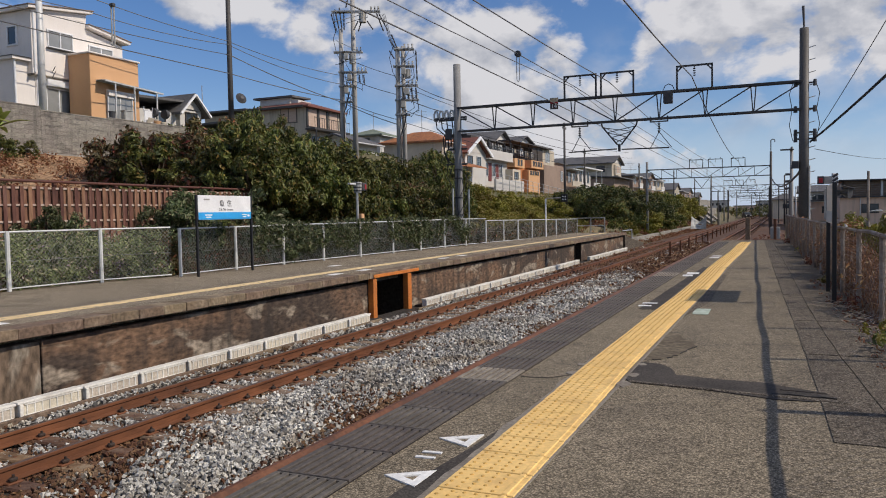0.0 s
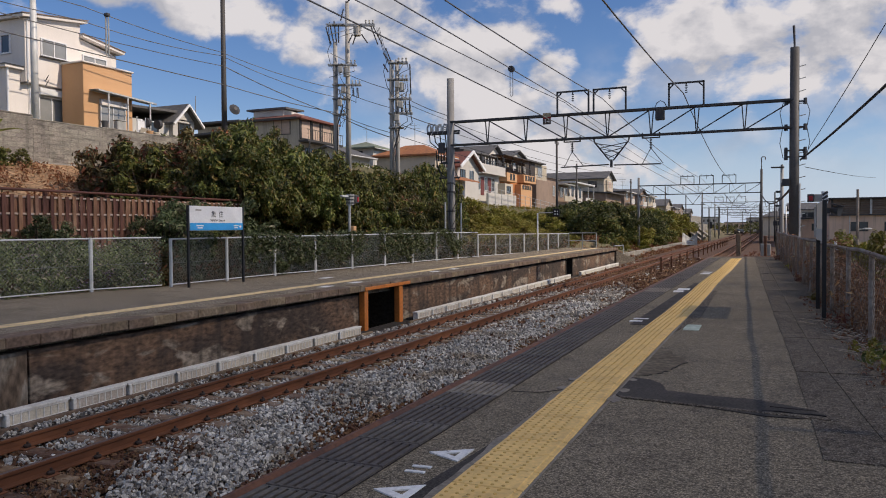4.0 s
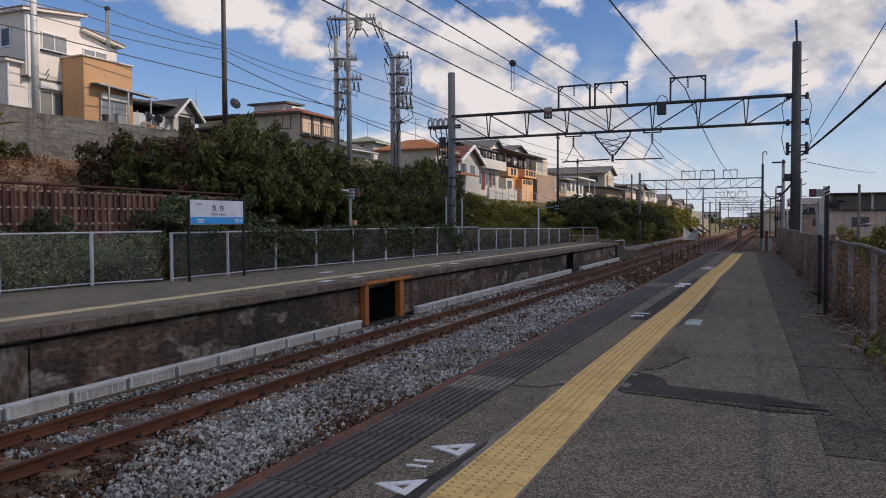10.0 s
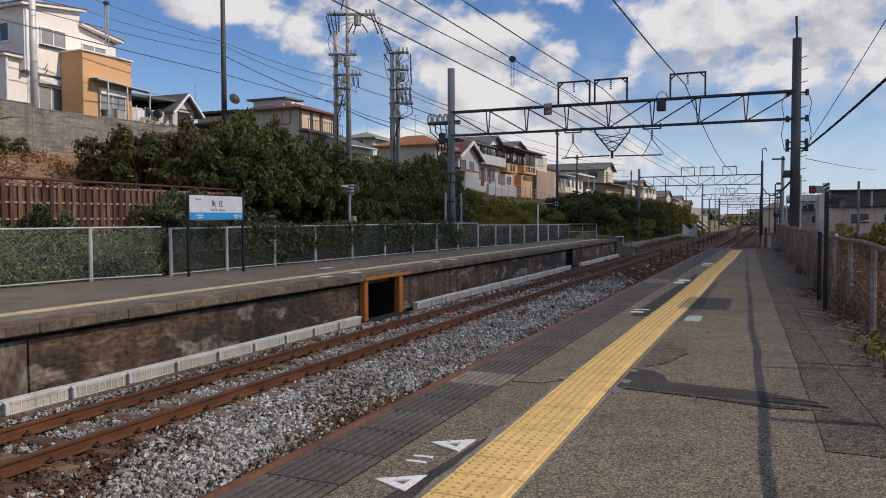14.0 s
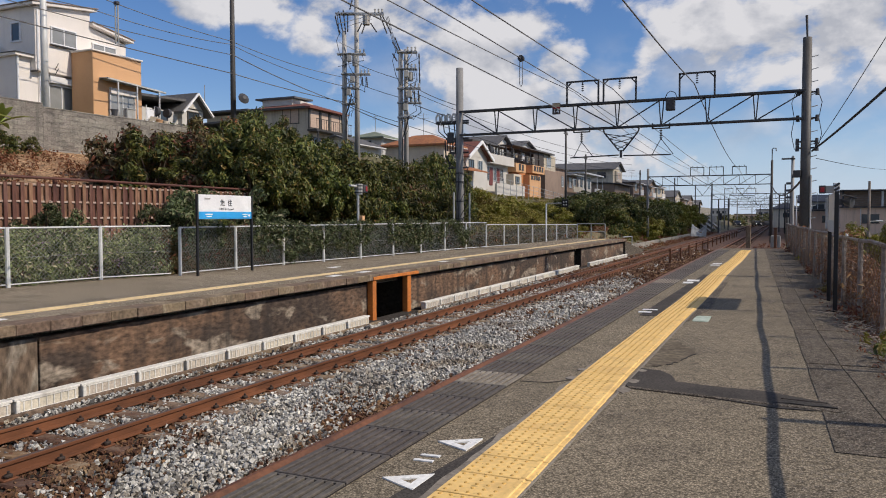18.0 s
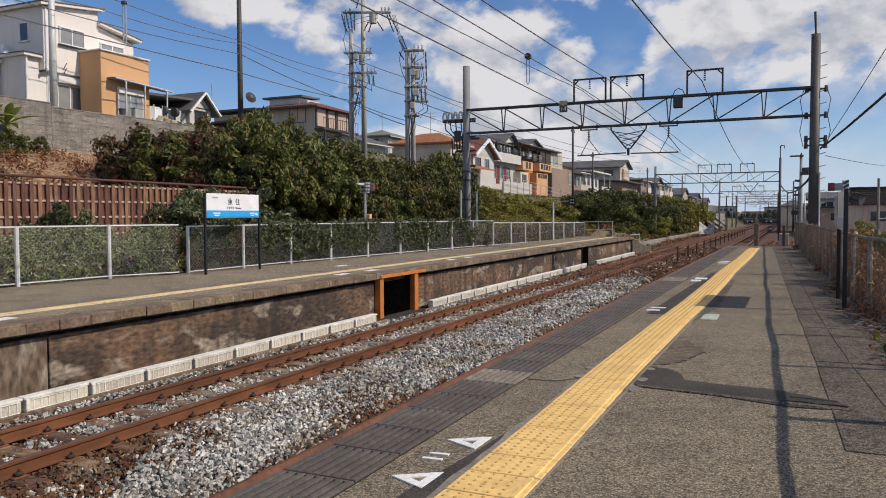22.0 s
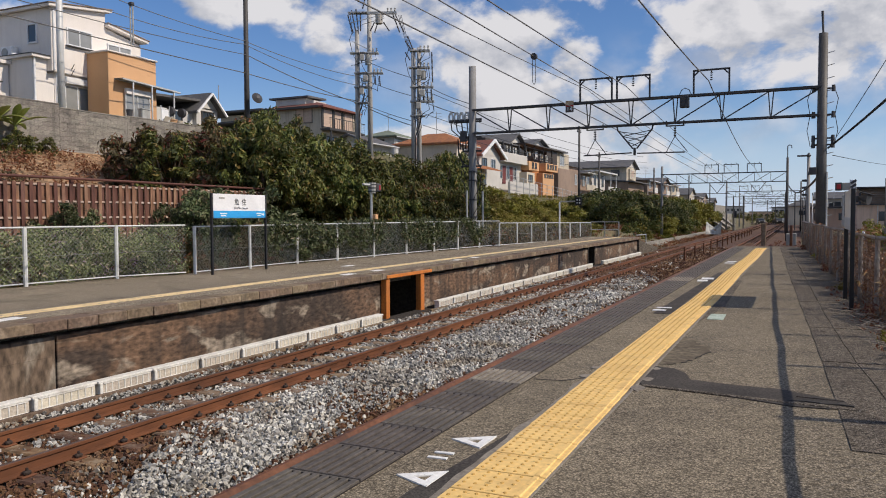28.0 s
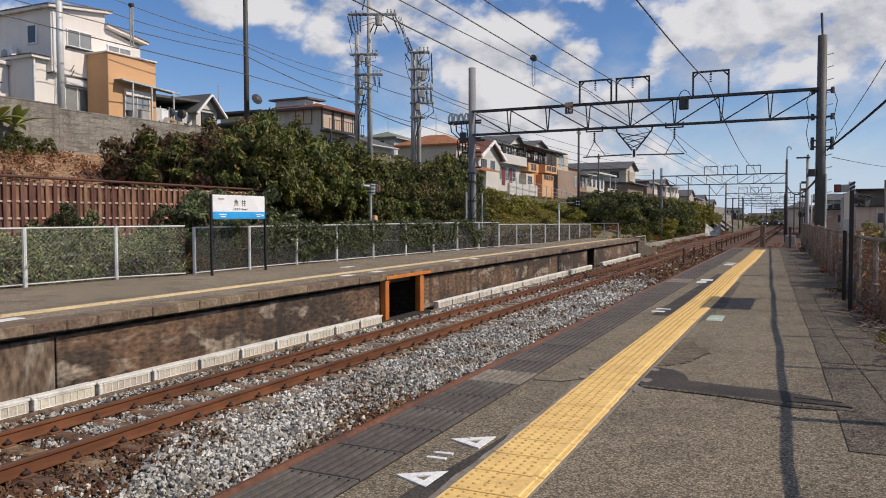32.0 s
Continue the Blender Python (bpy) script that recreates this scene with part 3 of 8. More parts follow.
GLASS = glass_material("window_glass", (0.035, 0.045, 0.055))
CURTAIN = plain("curtained_glass", (0.27, 0.28, 0.28), 0.2, 0, 0.6)
SHUTTER = material("shutter", [(0.5, 0.38, 0.3), (0.44, 0.33, 0.26)], 0.7, big=1, fine=10, bump=0.1, amount=0.1, stretch=(1, 1, 6))
BARK = material("bark", [(0.1, 0.075, 0.055), (0.07, 0.052, 0.04)], 0.95, big=2, fine=14, bump=0.6, amount=0.4)
LEAF = leaf_material("leaf_green", (0.017, 0.03, 0.008), (0.16, 0.182, 0.042), (0.22, 0.15, 0.045))
# darker copy of LEAF: the far trees' own shade is put into it
LEAF_SHADED = leaf_material("leaf_shaded_green", (0.01, 0.018, 0.005), (0.075, 0.092, 0.022), (0.16, 0.12, 0.04))
LEAF_RED = leaf_material("leaf_reddish", (0.06, 0.062, 0.022), (0.15, 0.115, 0.045), (0.25, 0.085, 0.04))
LEAF_YELLOW = leaf_material("leaf_yellow_green", (0.11, 0.114, 0.016), (0.225, 0.198, 0.03), (0.25, 0.165, 0.05))
LEAF_IVY = leaf_material("leaf_ivy", (0.03, 0.046, 0.018), (0.12, 0.148, 0.06), (0.2, 0.165, 0.1))
LEAF_DRY = leaf_material("leaf_dry", (0.17, 0.066, 0.03), (0.26, 0.125, 0.058), (0.34, 0.23, 0.12))
LEAF_FLOWER = leaf_material("leaf_mixed", (0.07, 0.095, 0.036), (0.29, 0.32, 0.14), (0.4, 0.33, 0.24))
PETAL = leaf_material("petal_purple", (0.22, 0.12, 0.22), (0.38, 0.25, 0.37), (0.42, 0.32, 0.4))
LEAF_BANANA = leaf_material("leaf_broad", (0.16, 0.22, 0.045), (0.26, 0.31, 0.08), (0.36, 0.3, 0.12))

# ---- ground, tracks, platforms ----
def lerp_table(tab, s):
    if s <= tab[0][0]:
        return tab[0][1]
    for (a, va), (b, vb) in zip(tab, tab[1:]):
        if s <= b:
            return va + (vb - va) * (s - a) / (b - a)
    return tab[-1][1]


HILL = [(-600, 16.0), (-120, 12.5), (-50, 8.8), (-34, 6.75), (-30.6, 6.2), (-30.2, 4.35), (-26, 3.2), (-22, 2.1), (-18, 0.9), (-16.5, 0.55), (-14.6, -0.12), (-14.4, -0.9),
        (-12, -1.55), (1.4, -1.55), (2.2, -0.6), (6, -0.7), (30, -0.9), (600, -1.5)]
HILL_SCALE = [(-3000, 1.0), (58, 1.0), (84, 0.6), (150, 0.62), (330, 0.4), (3000, 0.3)]


def ground_z(x, y):
    z = lerp_table(HILL, x)
    if x < -14.4:
        z = (z + 0.2) * lerp_table(HILL_SCALE, y) - 0.2
    return z


def near_fence_x(y):
    return lerp_table([(-8, 1.35), (4, 1.17), (7.3, 1.03), (10.6, 0.9), (15.9, 0.7), (21.9, 0.49), (25.6, 0.37), (28, 0.29), (35, 0.07), (60, -0.5), (120, -0.8)], y)


def opp_fence_x(y):
    return lerp_table([(-8, -14.35), (10.5, -14.2), (13, -14.0), (14.2, -13.4), (17, -13.4), (31, -12.55), (49, -12.3)], y)


def build_ground():
    xs = sorted({-3000, -1500, -600, -300, -120, -80, -60, -50, -45, -40, -34, -32, -30.6, -30.2, -28, -26, -24, -22, -20, -18, -16.5, -15.4, -14.6, -14.4,
                 -13, -12, -6, 0, 1.4, 2.2, 4, 6, 12, 30, 80, 200, 600, 1500, 3000})
    ys = sorted({-3000, -1000, -300, -100, -40} | {k * 2.0 for k in range(-10, 60)} | {120 + 10 * k for k in range(30)} | {600, 1000, 2000, 3000})
    s = Shape()
    vs = []
    for y in ys:
        for x in xs:
            z = ground_z(x, y)
            if x < -15:
                z += 0.22 * noise.noise((x * 0.35, y * 0.35, 0)) + 0.1 * noise.noise((x, y, 3))
            vs.append((x, y, z))
    n = len(xs)
    fs, ms = [], []
    for j in range(len(ys) - 1):
        for i in range(n - 1):
            fs.append((j * n + i, j * n + i + 1, (j + 1) * n + i + 1, (j + 1) * n + i))
            ms.append(1 if xs[i] >= -30.3 and xs[i] < -16.6 and ys[j] < 30 else 0)
    s.add(vs, fs)
    s.m = ms
    solid("ground", s, [GROUND, EARTH], "rough hillside and verge of earth and dry grass", kind="structure", smooth=True)


build_ground()

RAIL_Z = -1.14
TRACK_X, OWN_X = -7.65, -3.88


def track_bend(y):
    """Sideways drift of the line far off."""
    return 0.0 if y < 120 else -0.00003 * (y - 120) ** 2


def build_track(cx, label, y_first):
    t = thing("railway_track", (0, 0, 0), label, "railway track")
    prof = [(-0.0635, -0.153), (0.0635, -0.153), (0.0635, -0.14), (0.012, -0.12), (0.009, -0.045), (0.031, -0.036), (0.032, -0.006), (0.026, 0.0),
            (-0.026, 0.0), (-0.032, -0.006), (-0.031, -0.036), (-0.009, -0.045), (-0.012, -0.12), (-0.0635, -0.14)]
    ys = [-8, 20, 60] + list(range(75, 420, 15))
    for sx in (-1, 1):
        s = Shape().sweep(prof, [(cx + sx * 0.5665 + track_bend(y), y, RAIL_Z) for y in ys])
        for k, q in enumerate(s.f):
            if k % 14 == 7 and k < 14 * (len(ys) - 1):
                s.m[k] = 1
        part("rail", s, [RAILRUST, RAILTOP], t, "rusty steel rail with a worn top")
    one = Shape()
    zt = RAIL_Z - 0.17
    one.box((0, 0, zt - 0.06), (2.0, 0.24, 0.14), 0.02)
    for sx in (-1, 1):
        one.box((sx * 0.5665, 0, zt + 0.018), (0.28, 0.17, 0.024), 0.008, mat=2)
        for e in (-1, 1):
            one.box((sx * 0.5665 + e * 0.095, 0, zt + 0.05), (0.06, 0.085, 0.045), 0.014, mat=1)
            one.rod((sx * 0.5665 + e * 0.1, 0, zt + 0.06), (sx * 0.5665 + e * 0.1, 0, zt + 0.1), 0.014, n=6, mat=1)
    me = one.mesh("sleeper", [SLEEPER, IRON, RAILRUST])
    rusty = one.mesh("sleeper", [SLEEPER_RUST, IRON, RAILRUST])
    y = y_first
    while y < 75:
        part("sleeper", me if 6.5 < y < 23 else rusty, None, t, at=(cx, y, 0))
        y += 0.608
    far = Shape()
    while y < 260:
        far.box((cx + track_bend(y), y, zt - 0.06), (2.0, 0.24, 0.14))
        for sx in (-1, 1):
            far.box((cx + track_bend(y) + sx * 0.5665, y, zt + 0.04), (0.3, 0.13, 0.07), mat=1)
        y += 0.608
    part("sleeper_run", far, [SLEEPER_RUST, IRON], t, kind="stuff")


build_track(TRACK_X, "rusty railway track on concrete sleepers in grey ballast", 5.685 - 0.608 * 14)
build_track(OWN_X, "rusty railway track running close beside the near platform", -7.6)


def build_ballast():
    bed = Shape()
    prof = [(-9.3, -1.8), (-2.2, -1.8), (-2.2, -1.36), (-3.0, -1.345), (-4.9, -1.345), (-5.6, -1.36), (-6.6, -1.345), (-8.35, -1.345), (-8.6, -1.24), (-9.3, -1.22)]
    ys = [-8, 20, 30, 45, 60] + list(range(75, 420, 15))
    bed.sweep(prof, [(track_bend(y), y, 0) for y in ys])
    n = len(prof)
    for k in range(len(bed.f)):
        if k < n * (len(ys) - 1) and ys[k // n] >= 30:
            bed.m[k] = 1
    root = solid("ballast", bed, [BED_SHADE, BED_RUST], "grey crushed-stone railway ballast with rusty patches", "ballast", kind="stuff")
    rng = np.random.default_rng(5)
    cube = np.array([(x, y, z) for x in (-1, 1) for y in (-1, 1) for z in (-1, 1)], float)
    faces = np.array([(0, 1, 3, 2), (4, 6, 7, 5), (0, 4, 5, 1), (2, 3, 7, 6), (0, 2, 6, 4), (1, 5, 7, 3)])
    spread = [(2.6, 10, 1250, 0.0178, -8.72, -4.55), (10, 19, 720, 0.022, -8.72, -4.55), (19, 34, 260, 0.031, -8.76, -4.55), (34, 62, 70, 0.052, -8.76, -4.55),
              (-8, 2.6, 70, 0.055, -8.76, -4.55), (-8, 30, 60, 0.055, -4.55, -2.65)]
    for y0, y1, dens, size, x0, x1 in spread:
        cnt = int((x1 - x0) * (y1 - y0) * dens)
        pos = np.stack([rng.uniform(x0, x1, cnt), rng.uniform(y0, y1, cnt), rng.uniform(-1.392, -1.298, cnt)], 1)
        between = (pos[:, 0] > TRACK_X - 0.98) & (pos[:, 0] < TRACK_X + 0.98)
        pos[between, 2] -= 0.012
        pos[(pos[:, 0] > -6.6) & (pos[:, 0] < -5.2), 2] += 0.02
        pos[:, 2] += np.clip((-8.38 - pos[:, 0]) / 0.25, 0, 1) * 0.105
        shape = cube[None] * (1 + rng.uniform(-0.5, 0.25, (cnt, 8, 3)))
        sc = size * rng.uniform(0.55, 1.3, (cnt, 1, 1)) * rng.uniform(0.35, 1.5, (cnt, 1, 3))
        qv = rng.normal(size=(cnt, 4))
        qv /= np.linalg.norm(qv, axis=1)[:, None]
        w, x, y, z = qv.T
        rot = np.stack([1 - 2 * (y * y + z * z), 2 * (x * y - z * w), 2 * (x * z + y * w), 2 * (x * y + z * w), 1 - 2 * (x * x + z * z), 2 * (y * z - x * w),
                        2 * (x * z - y * w), 2 * (y * z + x * w), 1 - 2 * (x * x + y * y)], 1).reshape(-1, 3, 3)
        vs = np.einsum("nij,nkj->nki", rot, shape * sc) + pos[:, None]
        fs = (faces[None] + (np.arange(cnt) * 8)[:, None, None]).reshape(-1, 4)
        me = bpy.data.meshes.new("stones")
        me.from_pydata(vs.reshape(-1, 3).tolist(), [], fs.tolist())
        me.materials.append(STONE)
        me.materials.append(STONE_RUST)
        near_rail = np.minimum(abs(pos[:, 0] - TRACK_X + 0.5665), abs(pos[:, 0] - TRACK_X - 0.5665))
        patch = np.array([noise.noise((p[0] * 0.9, p[1] * 0.5, 0)) for p in pos])
        chance = np.clip(0.55 - near_rail * 1.1, 0.03, 1) + np.clip(patch * 0.55, -0.3, 0.4)
        chance[(pos[:, 1] < 6.3 + (-pos[:, 0] - 6.5) * 1.6) & (pos[:, 0] > -7.3)] += 0.8
        chance[(pos[:, 1] < 6.4) & (pos[:, 0] < -7.2)] += 0.35
        chance[(pos[:, 1] < 5.9) & (pos[:, 0] < -6.6)] += 0.25
        chance += np.clip((pos[:, 0] + 5.3) * 1.5, 0, 0.75)
        chance += np.clip((pos[:, 1] - 27) / 9, 0, 0.95)
        rust = rng.uniform(size=cnt) < chance
        me.polygons.foreach_set("material_index", np.repeat(rust.astype(int), 6))
        part("stones", me, None, root, kind="stuff")


build_ballast()

PLAT_X = -2.37
PLAT_END = 33.2


WORN = material("worn_brown_asphalt", [(0.15, 0.124, 0.088), (0.1, 0.083, 0.061), (0.19, 0.158, 0.115)], 0.95, big=3, fine=22, bump=0.3, amount=0.35, spec=0.15)
MORTAR = material("stained_mortar", [(0.25, 0.225, 0.185), (0.19, 0.165, 0.135)], 0.92, big=4, fine=40, bump=0.3, amount=0.3)
CREVICE_BLACK = plain("crevice_black", (0.03, 0.028, 0.026), 0.9)
BED_GROUT = material("dark_grout", [(0.2, 0.16, 0.11), (0.13, 0.105, 0.08)], 0.95, big=2, fine=40, bump=0.3, amount=0.3)


def build_near_platform():
    p = thing("near_platform", (0, 0, 0), "asphalt railway platform with a rusty steel edge", "platform", kind="structure")
    s = Shape()
    ys = [-8, 0, 4, 7.3, 10.6, 15.9, 21.9, 28, PLAT_END]
    left, right = [(PLAT_X + 0.03, y) for y in ys], [(near_fence_x(y) + 0.35, y) for y in ys]
    s.prism([*right, *left[::-1]][::1], -0.22, 0.0)
    part("slab", s, ASPHALT, p)
    part("face", Shape().box((PLAT_X + 0.2, 12.6, -0.92), (0.2, 41.2, 1.4)), STAINED, p)
    part("edge_angle", Shape().box((PLAT_X, 12.6, -0.022), (0.07, 41.2, 0.11), 0.024), NOSE, p, "rusty steel edge strip")
    # darker paving towards the fence
    seam = [(4.6, 0.285), (5.45, 0.26), (6.97, 0.215), (9.4, 0.13), (12.39, 0.01), (20.2, -0.27), (27, -0.49), (33, -0.7)]
    inner = [(4.6, 0.68), (5.6, 0.59), (7.34, 0.47), (8.7, 0.4), (10.8, 0.31), (15.3, 0.17), (33, -0.4)]
    for a, b in ((4.66, 7.4), (7.43, 9.6), (9.63, 12.4), (12.43, 16.4), (16.43, 19.2), (19.23, 22.0), (22.03, 25.0), (25.03, 28.0), (28.03, 33.0)):
        yy = [a + (b - a) * k / 4 for k in range(5)]
        jog = [0.004 * math.sin(y * 5.3) for y in yy]
        left = [(lerp_table(seam, y) + j, y) for y, j in zip(yy, jog)]
        mid = [(lerp_table(inner, y) - j, y) for y, j in zip(yy, jog)]
        mid2 = [(x + 0.009, y) for x, y in mid]
        right = [(near_fence_x(y) + 0.32, y) for y in yy]
        part("paving_slab", Shape().prism([*mid, *left[::-1]], 0.0, 0.006), ASPHALT_DARK, p)
        part("paving_slab", Shape().prism([*right, *mid2[::-1]], 0.0, 0.006), ASPHALT_DARK, p)
    # rubber edge mats with grooves
    one, light = Shape(), Shape()
    for q in (one, light):
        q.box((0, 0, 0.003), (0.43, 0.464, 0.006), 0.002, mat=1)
        for k in range(8):
            q.box((-0.193 + k * 0.0552, 0, 0.01), (0.034, 0.448, 0.018), 0.003)
        for e in (-0.219, 0.219):
            q.box((0, e, 0.0095), (0.425, 0.014, 0.0165), 0.003)
    me, lm = one.mesh("rubber_mat", [RUBBER, GROOVE_DARK]), light.mesh("pale_mat", [MORTAR, GROOVE_DARK])
    y = 3.83 - 0.465 * 24
    while y < 31.5:
        pale = abs(y - 5.7) < 0.24 or abs(y - 15.6) < 0.5
        part("rubber_mat", lm if pale else me, None, p, "pale concrete edge piece" if pale else "", at=(-2.12, y, 0))
        y += 0.465
    # tactile blocks
    blk = Shape()
    blk.box((0, 0, 0.005), (0.376, 0.288, 0.014), 0.003)
    blk.box((0.145, 0, 0.0135), (0.032, 0.29, 0.011), 0.005)
    for i in range(5):
        for j in range(5):
            c = (-0.155 + i * 0.058, -0.117 + j * 0.0585)
            blk.rod((c[0], c[1], 0.011), (c[0], c[1], 0.0165), 0.012, 0.0075, n=6, mat=1)
    bm = blk.mesh("tactile_block", [YELLOW, YELLOW_DOT])
    for k in range(-36, 94):
        y = 3.532 - 0.15 + 0.3 * k
        dx = 0.006 * math.sin(k * 0.5) + 0.03 * math.sin(y * 0.55 + 0.6)
        part("tactile_block", bm, None, p, at=pose(-1.299 + dx * 0.6, y, 0.0, 0, 0, 0.3 * math.sin(k * 1.7)))
    part("tactile_bed", Shape().box((-1.3, 11.9, 0.0), (0.41, 39.6, 0.006)), BED_GROUT, p)
    part("mortar_strip", Shape().box((-1.098, 12.0, 0.003), (0.022, 39.4, 0.006), 0.002), MORTAR, p, "stained mortar along the blocks")
    # repairs and markings
    part("repair_patch", Shape().prism([(-1.09, 5.88), (-0.7, 5.78), (-0.4, 5.7), (-0.02, 5.58), (0.2, 5.6), (0.33, 5.72), (0.3, 5.88), (0.15, 5.95), (-0.1, 6.09), (-0.4, 6.1), (-0.6, 6.14), (-0.75, 6.17), (-0.82, 6.42), (-0.93, 6.57), (-1.09, 6.6)], 0.0, 0.007), PATCH, p, "dark asphalt repair across the platform")
    lip = Shape()
    lip.box((-0.4, 5.76, 0.006), (1.36, 0.035, 0.012), 0.004, rz=-8.5)
    lip.box((0.15, 5.87, 0.006), (0.3, 0.03, 0.014), 0.004, rz=-6)
    part("patch_lip", lip, PATCH, p)
    lip = Shape()
    lip.box((-0.32, 5.715, 0.005), (1.5, 0.045, 0.014), 0.005, rz=-8.2)
    lip.box((0.2, 5.66, 0.006), (0.34, 0.06, 0.014), 0.006, rz=-7)
    part("patch_lip", lip, ASPHALT_DARK, p, "lighter grey lip of the repair")
    # the crevice's shade, painted as small black pieces laid on top
    gap = Shape()
    for k, (x, y) in enumerate(((0.0, 5.73), (0.1, 5.735), (0.2, 5.715), (0.3, 5.72))):
        gap.box((x, y, 0.0075), (0.11, 0.022, 0.016), 0.003, rz=12 * (-1) ** k)
    part("broken_edge", gap, CREVICE_BLACK, p, "dark crevice at the repair's edge, its shade painted as black pieces")
    part("repair_patch", Shape().prism([(-1.72, 10.2), (-1.5, 10.2), (-1.5, 17.9), (-1.62, 17.9), (-1.68, 13.8)], 0.0, 0.006), PATCH, p)
    part("repair_patch", Shape().prism([(-1.09, 9.6), (-0.93, 11.2), (-1.0, 16.0), (-1.09, 16.0)], 0.0, 0.005), ASPHALT_DARK, p)
    ring = [(-1.09, 6.72), (-0.97, 6.76), (-0.9, 6.9), (-0.83, 7.05), (-0.8, 7.3), (-0.73, 7.52), (-0.78, 7.8), (-0.9, 7.95), (-0.97, 8.2), (-1.09, 8.35)]
    fine = []
    for (x0, y0), (x1, y1) in zip(ring, ring[1:]):
        for k in range(4):
            f = k / 4
            x, y = x0 + (x1 - x0) * f, y0 + (y1 - y0) * f
            fine.append((x + (0.03 * noise.noise((x * 14, y * 14, 1)) if x > -1.08 else 0.0), y))
    part("worn_patch", Shape().prism([*fine, ring[-1]], 0.0, 0.003), WORN, p, "ragged brown worn patch")
    s = Shape()
    for (x0, y0), (x1, y1) in zip(fine[3:20], fine[4:21]):
        if noise.noise((x0 * 9, y0 * 9, 4)) > -0.15:
            s.rod((x0, y0, 0.002), (x1, y1, 0.002), 0.006, n=5)
    part("crack", s, CREVICE_BLACK, p)
    # mortar squeezed out beside the blocks
    rng = random.Random(8)
    edge = [-1.51 - 0.05 * max(0.0, noise.noise((0.0, k * 0.23, 6))) - 0.008 * rng.random() for k in range(60)]
    part("mortar_strip", Shape().prism([*[(-1.48, 1.5 + 0.1 * k) for k in range(60)], *[(edge[k], 1.5 + 0.1 * k) for k in range(59, -1, -1)]], 0.0, 0.0075), MORTAR, p, "stained mortar along the blocks")
    for x, y, r in ((-1.07, 5.72, 0.06), (-1.06, 6.05, 0.05), (-1.53, 5.98, 0.045), (-1.55, 6.35, 0.035), (-1.06, 6.5, 0.035)):
        pts = [(x + r * (0.7 + 0.5 * rng.random()) * math.cos(a * 0.7), y + 1.6 * r * (0.7 + 0.5 * rng.random()) * math.sin(a * 0.7)) for a in range(9)]
        part("mortar_blob", Shape().prism(pts, 0.0, 0.008), MORTAR, p)
    part("repair_patch", Shape().prism([(-1.62, 2.5), (-1.5, 2.5), (-1.5, 4.3), (-1.53, 4.35), (-1.56, 3.9), (-1.64, 3.1)], 0.0, 0.005), PATCH, p)
    crack = Shape()
    for a, b in (((-1.88, 5.72), (-1.66, 5.75)), ((-1.66, 5.75), (-1.52, 5.92))):
        crack.rod((*a, 0.001), (*b, 0.001), 0.006, n=5)
    part("crack", crack, PATCH, p)

    def tri(y0, flip):
        s = Shape()
        a, b, c = Vector((-1.8, y0 - 0.05, 0)), Vector((-1.58, y0 + 0.1, 0)), Vector((-1.585, y0 - 0.15, 0))
        mid = (a + b + c) / 3
        o = [a, b, c]
        i = [mid + (q - mid) * 0.37 for q in o]
        vs = [(q.x, q.y, z) for z in (0.0005, 0.0085) for q in (*o, *i)]
        fs = []
        for k in range(3):
            j = (k + 1) % 3
            fs += [(6 + k, 6 + 3 + k, 6 + 3 + j, 6 + j), (k, j, 3 + j, 3 + k), (k, 6 + k, 6 + j, j), (3 + k, 3 + j, 9 + j, 9 + k)]
        return s.add(vs, fs)

    part("painted_triangle", tri(4.02, 1), WHITE_PAINT, p, "white painted boarding mark")
    part("painted_triangle", tri(3.35, 1), WHITE_PAINT, p, "white painted boarding mark")
    for yb in (3.72, 3.63):
        part("painted_bar", Shape().box((-1.73, yb, 0.003), (0.11, 0.028, 0.006), rz=5), WHITE_PAINT, p)
    for x, y, w, d in ((-1.7, 10.55, 0.17, 0.12), (-1.68, 10.85, 0.2, 0.1), (-1.7, 15.6, 0.19, 0.34), (-1.66, 16.15, 0.23, 0.4), (-1.67, 21.5, 0.24, 0.3), (-1.66, 22.2, 0.24, 0.3)):
        part("painted_bar", Shape().box((x, y, 0.005), (w, d, 0.008), rz=3), WHITE_PAINT, p)
    part("painted_mark", Shape().box((-0.93, 10.15, 0.0025), (0.19, 0.55, 0.005), rz=1), GREEN_PAINT, p, "faded green painted mark")
    part("end_ramp", Shape().box((-1.2, PLAT_END + 1.0, -0.35), (2.2, 2.2, 0.6)), BED_RUST, p)


build_near_platform()
OPP_X, OPP_Z, OPP_END = -9.135, -0.10, 49.0


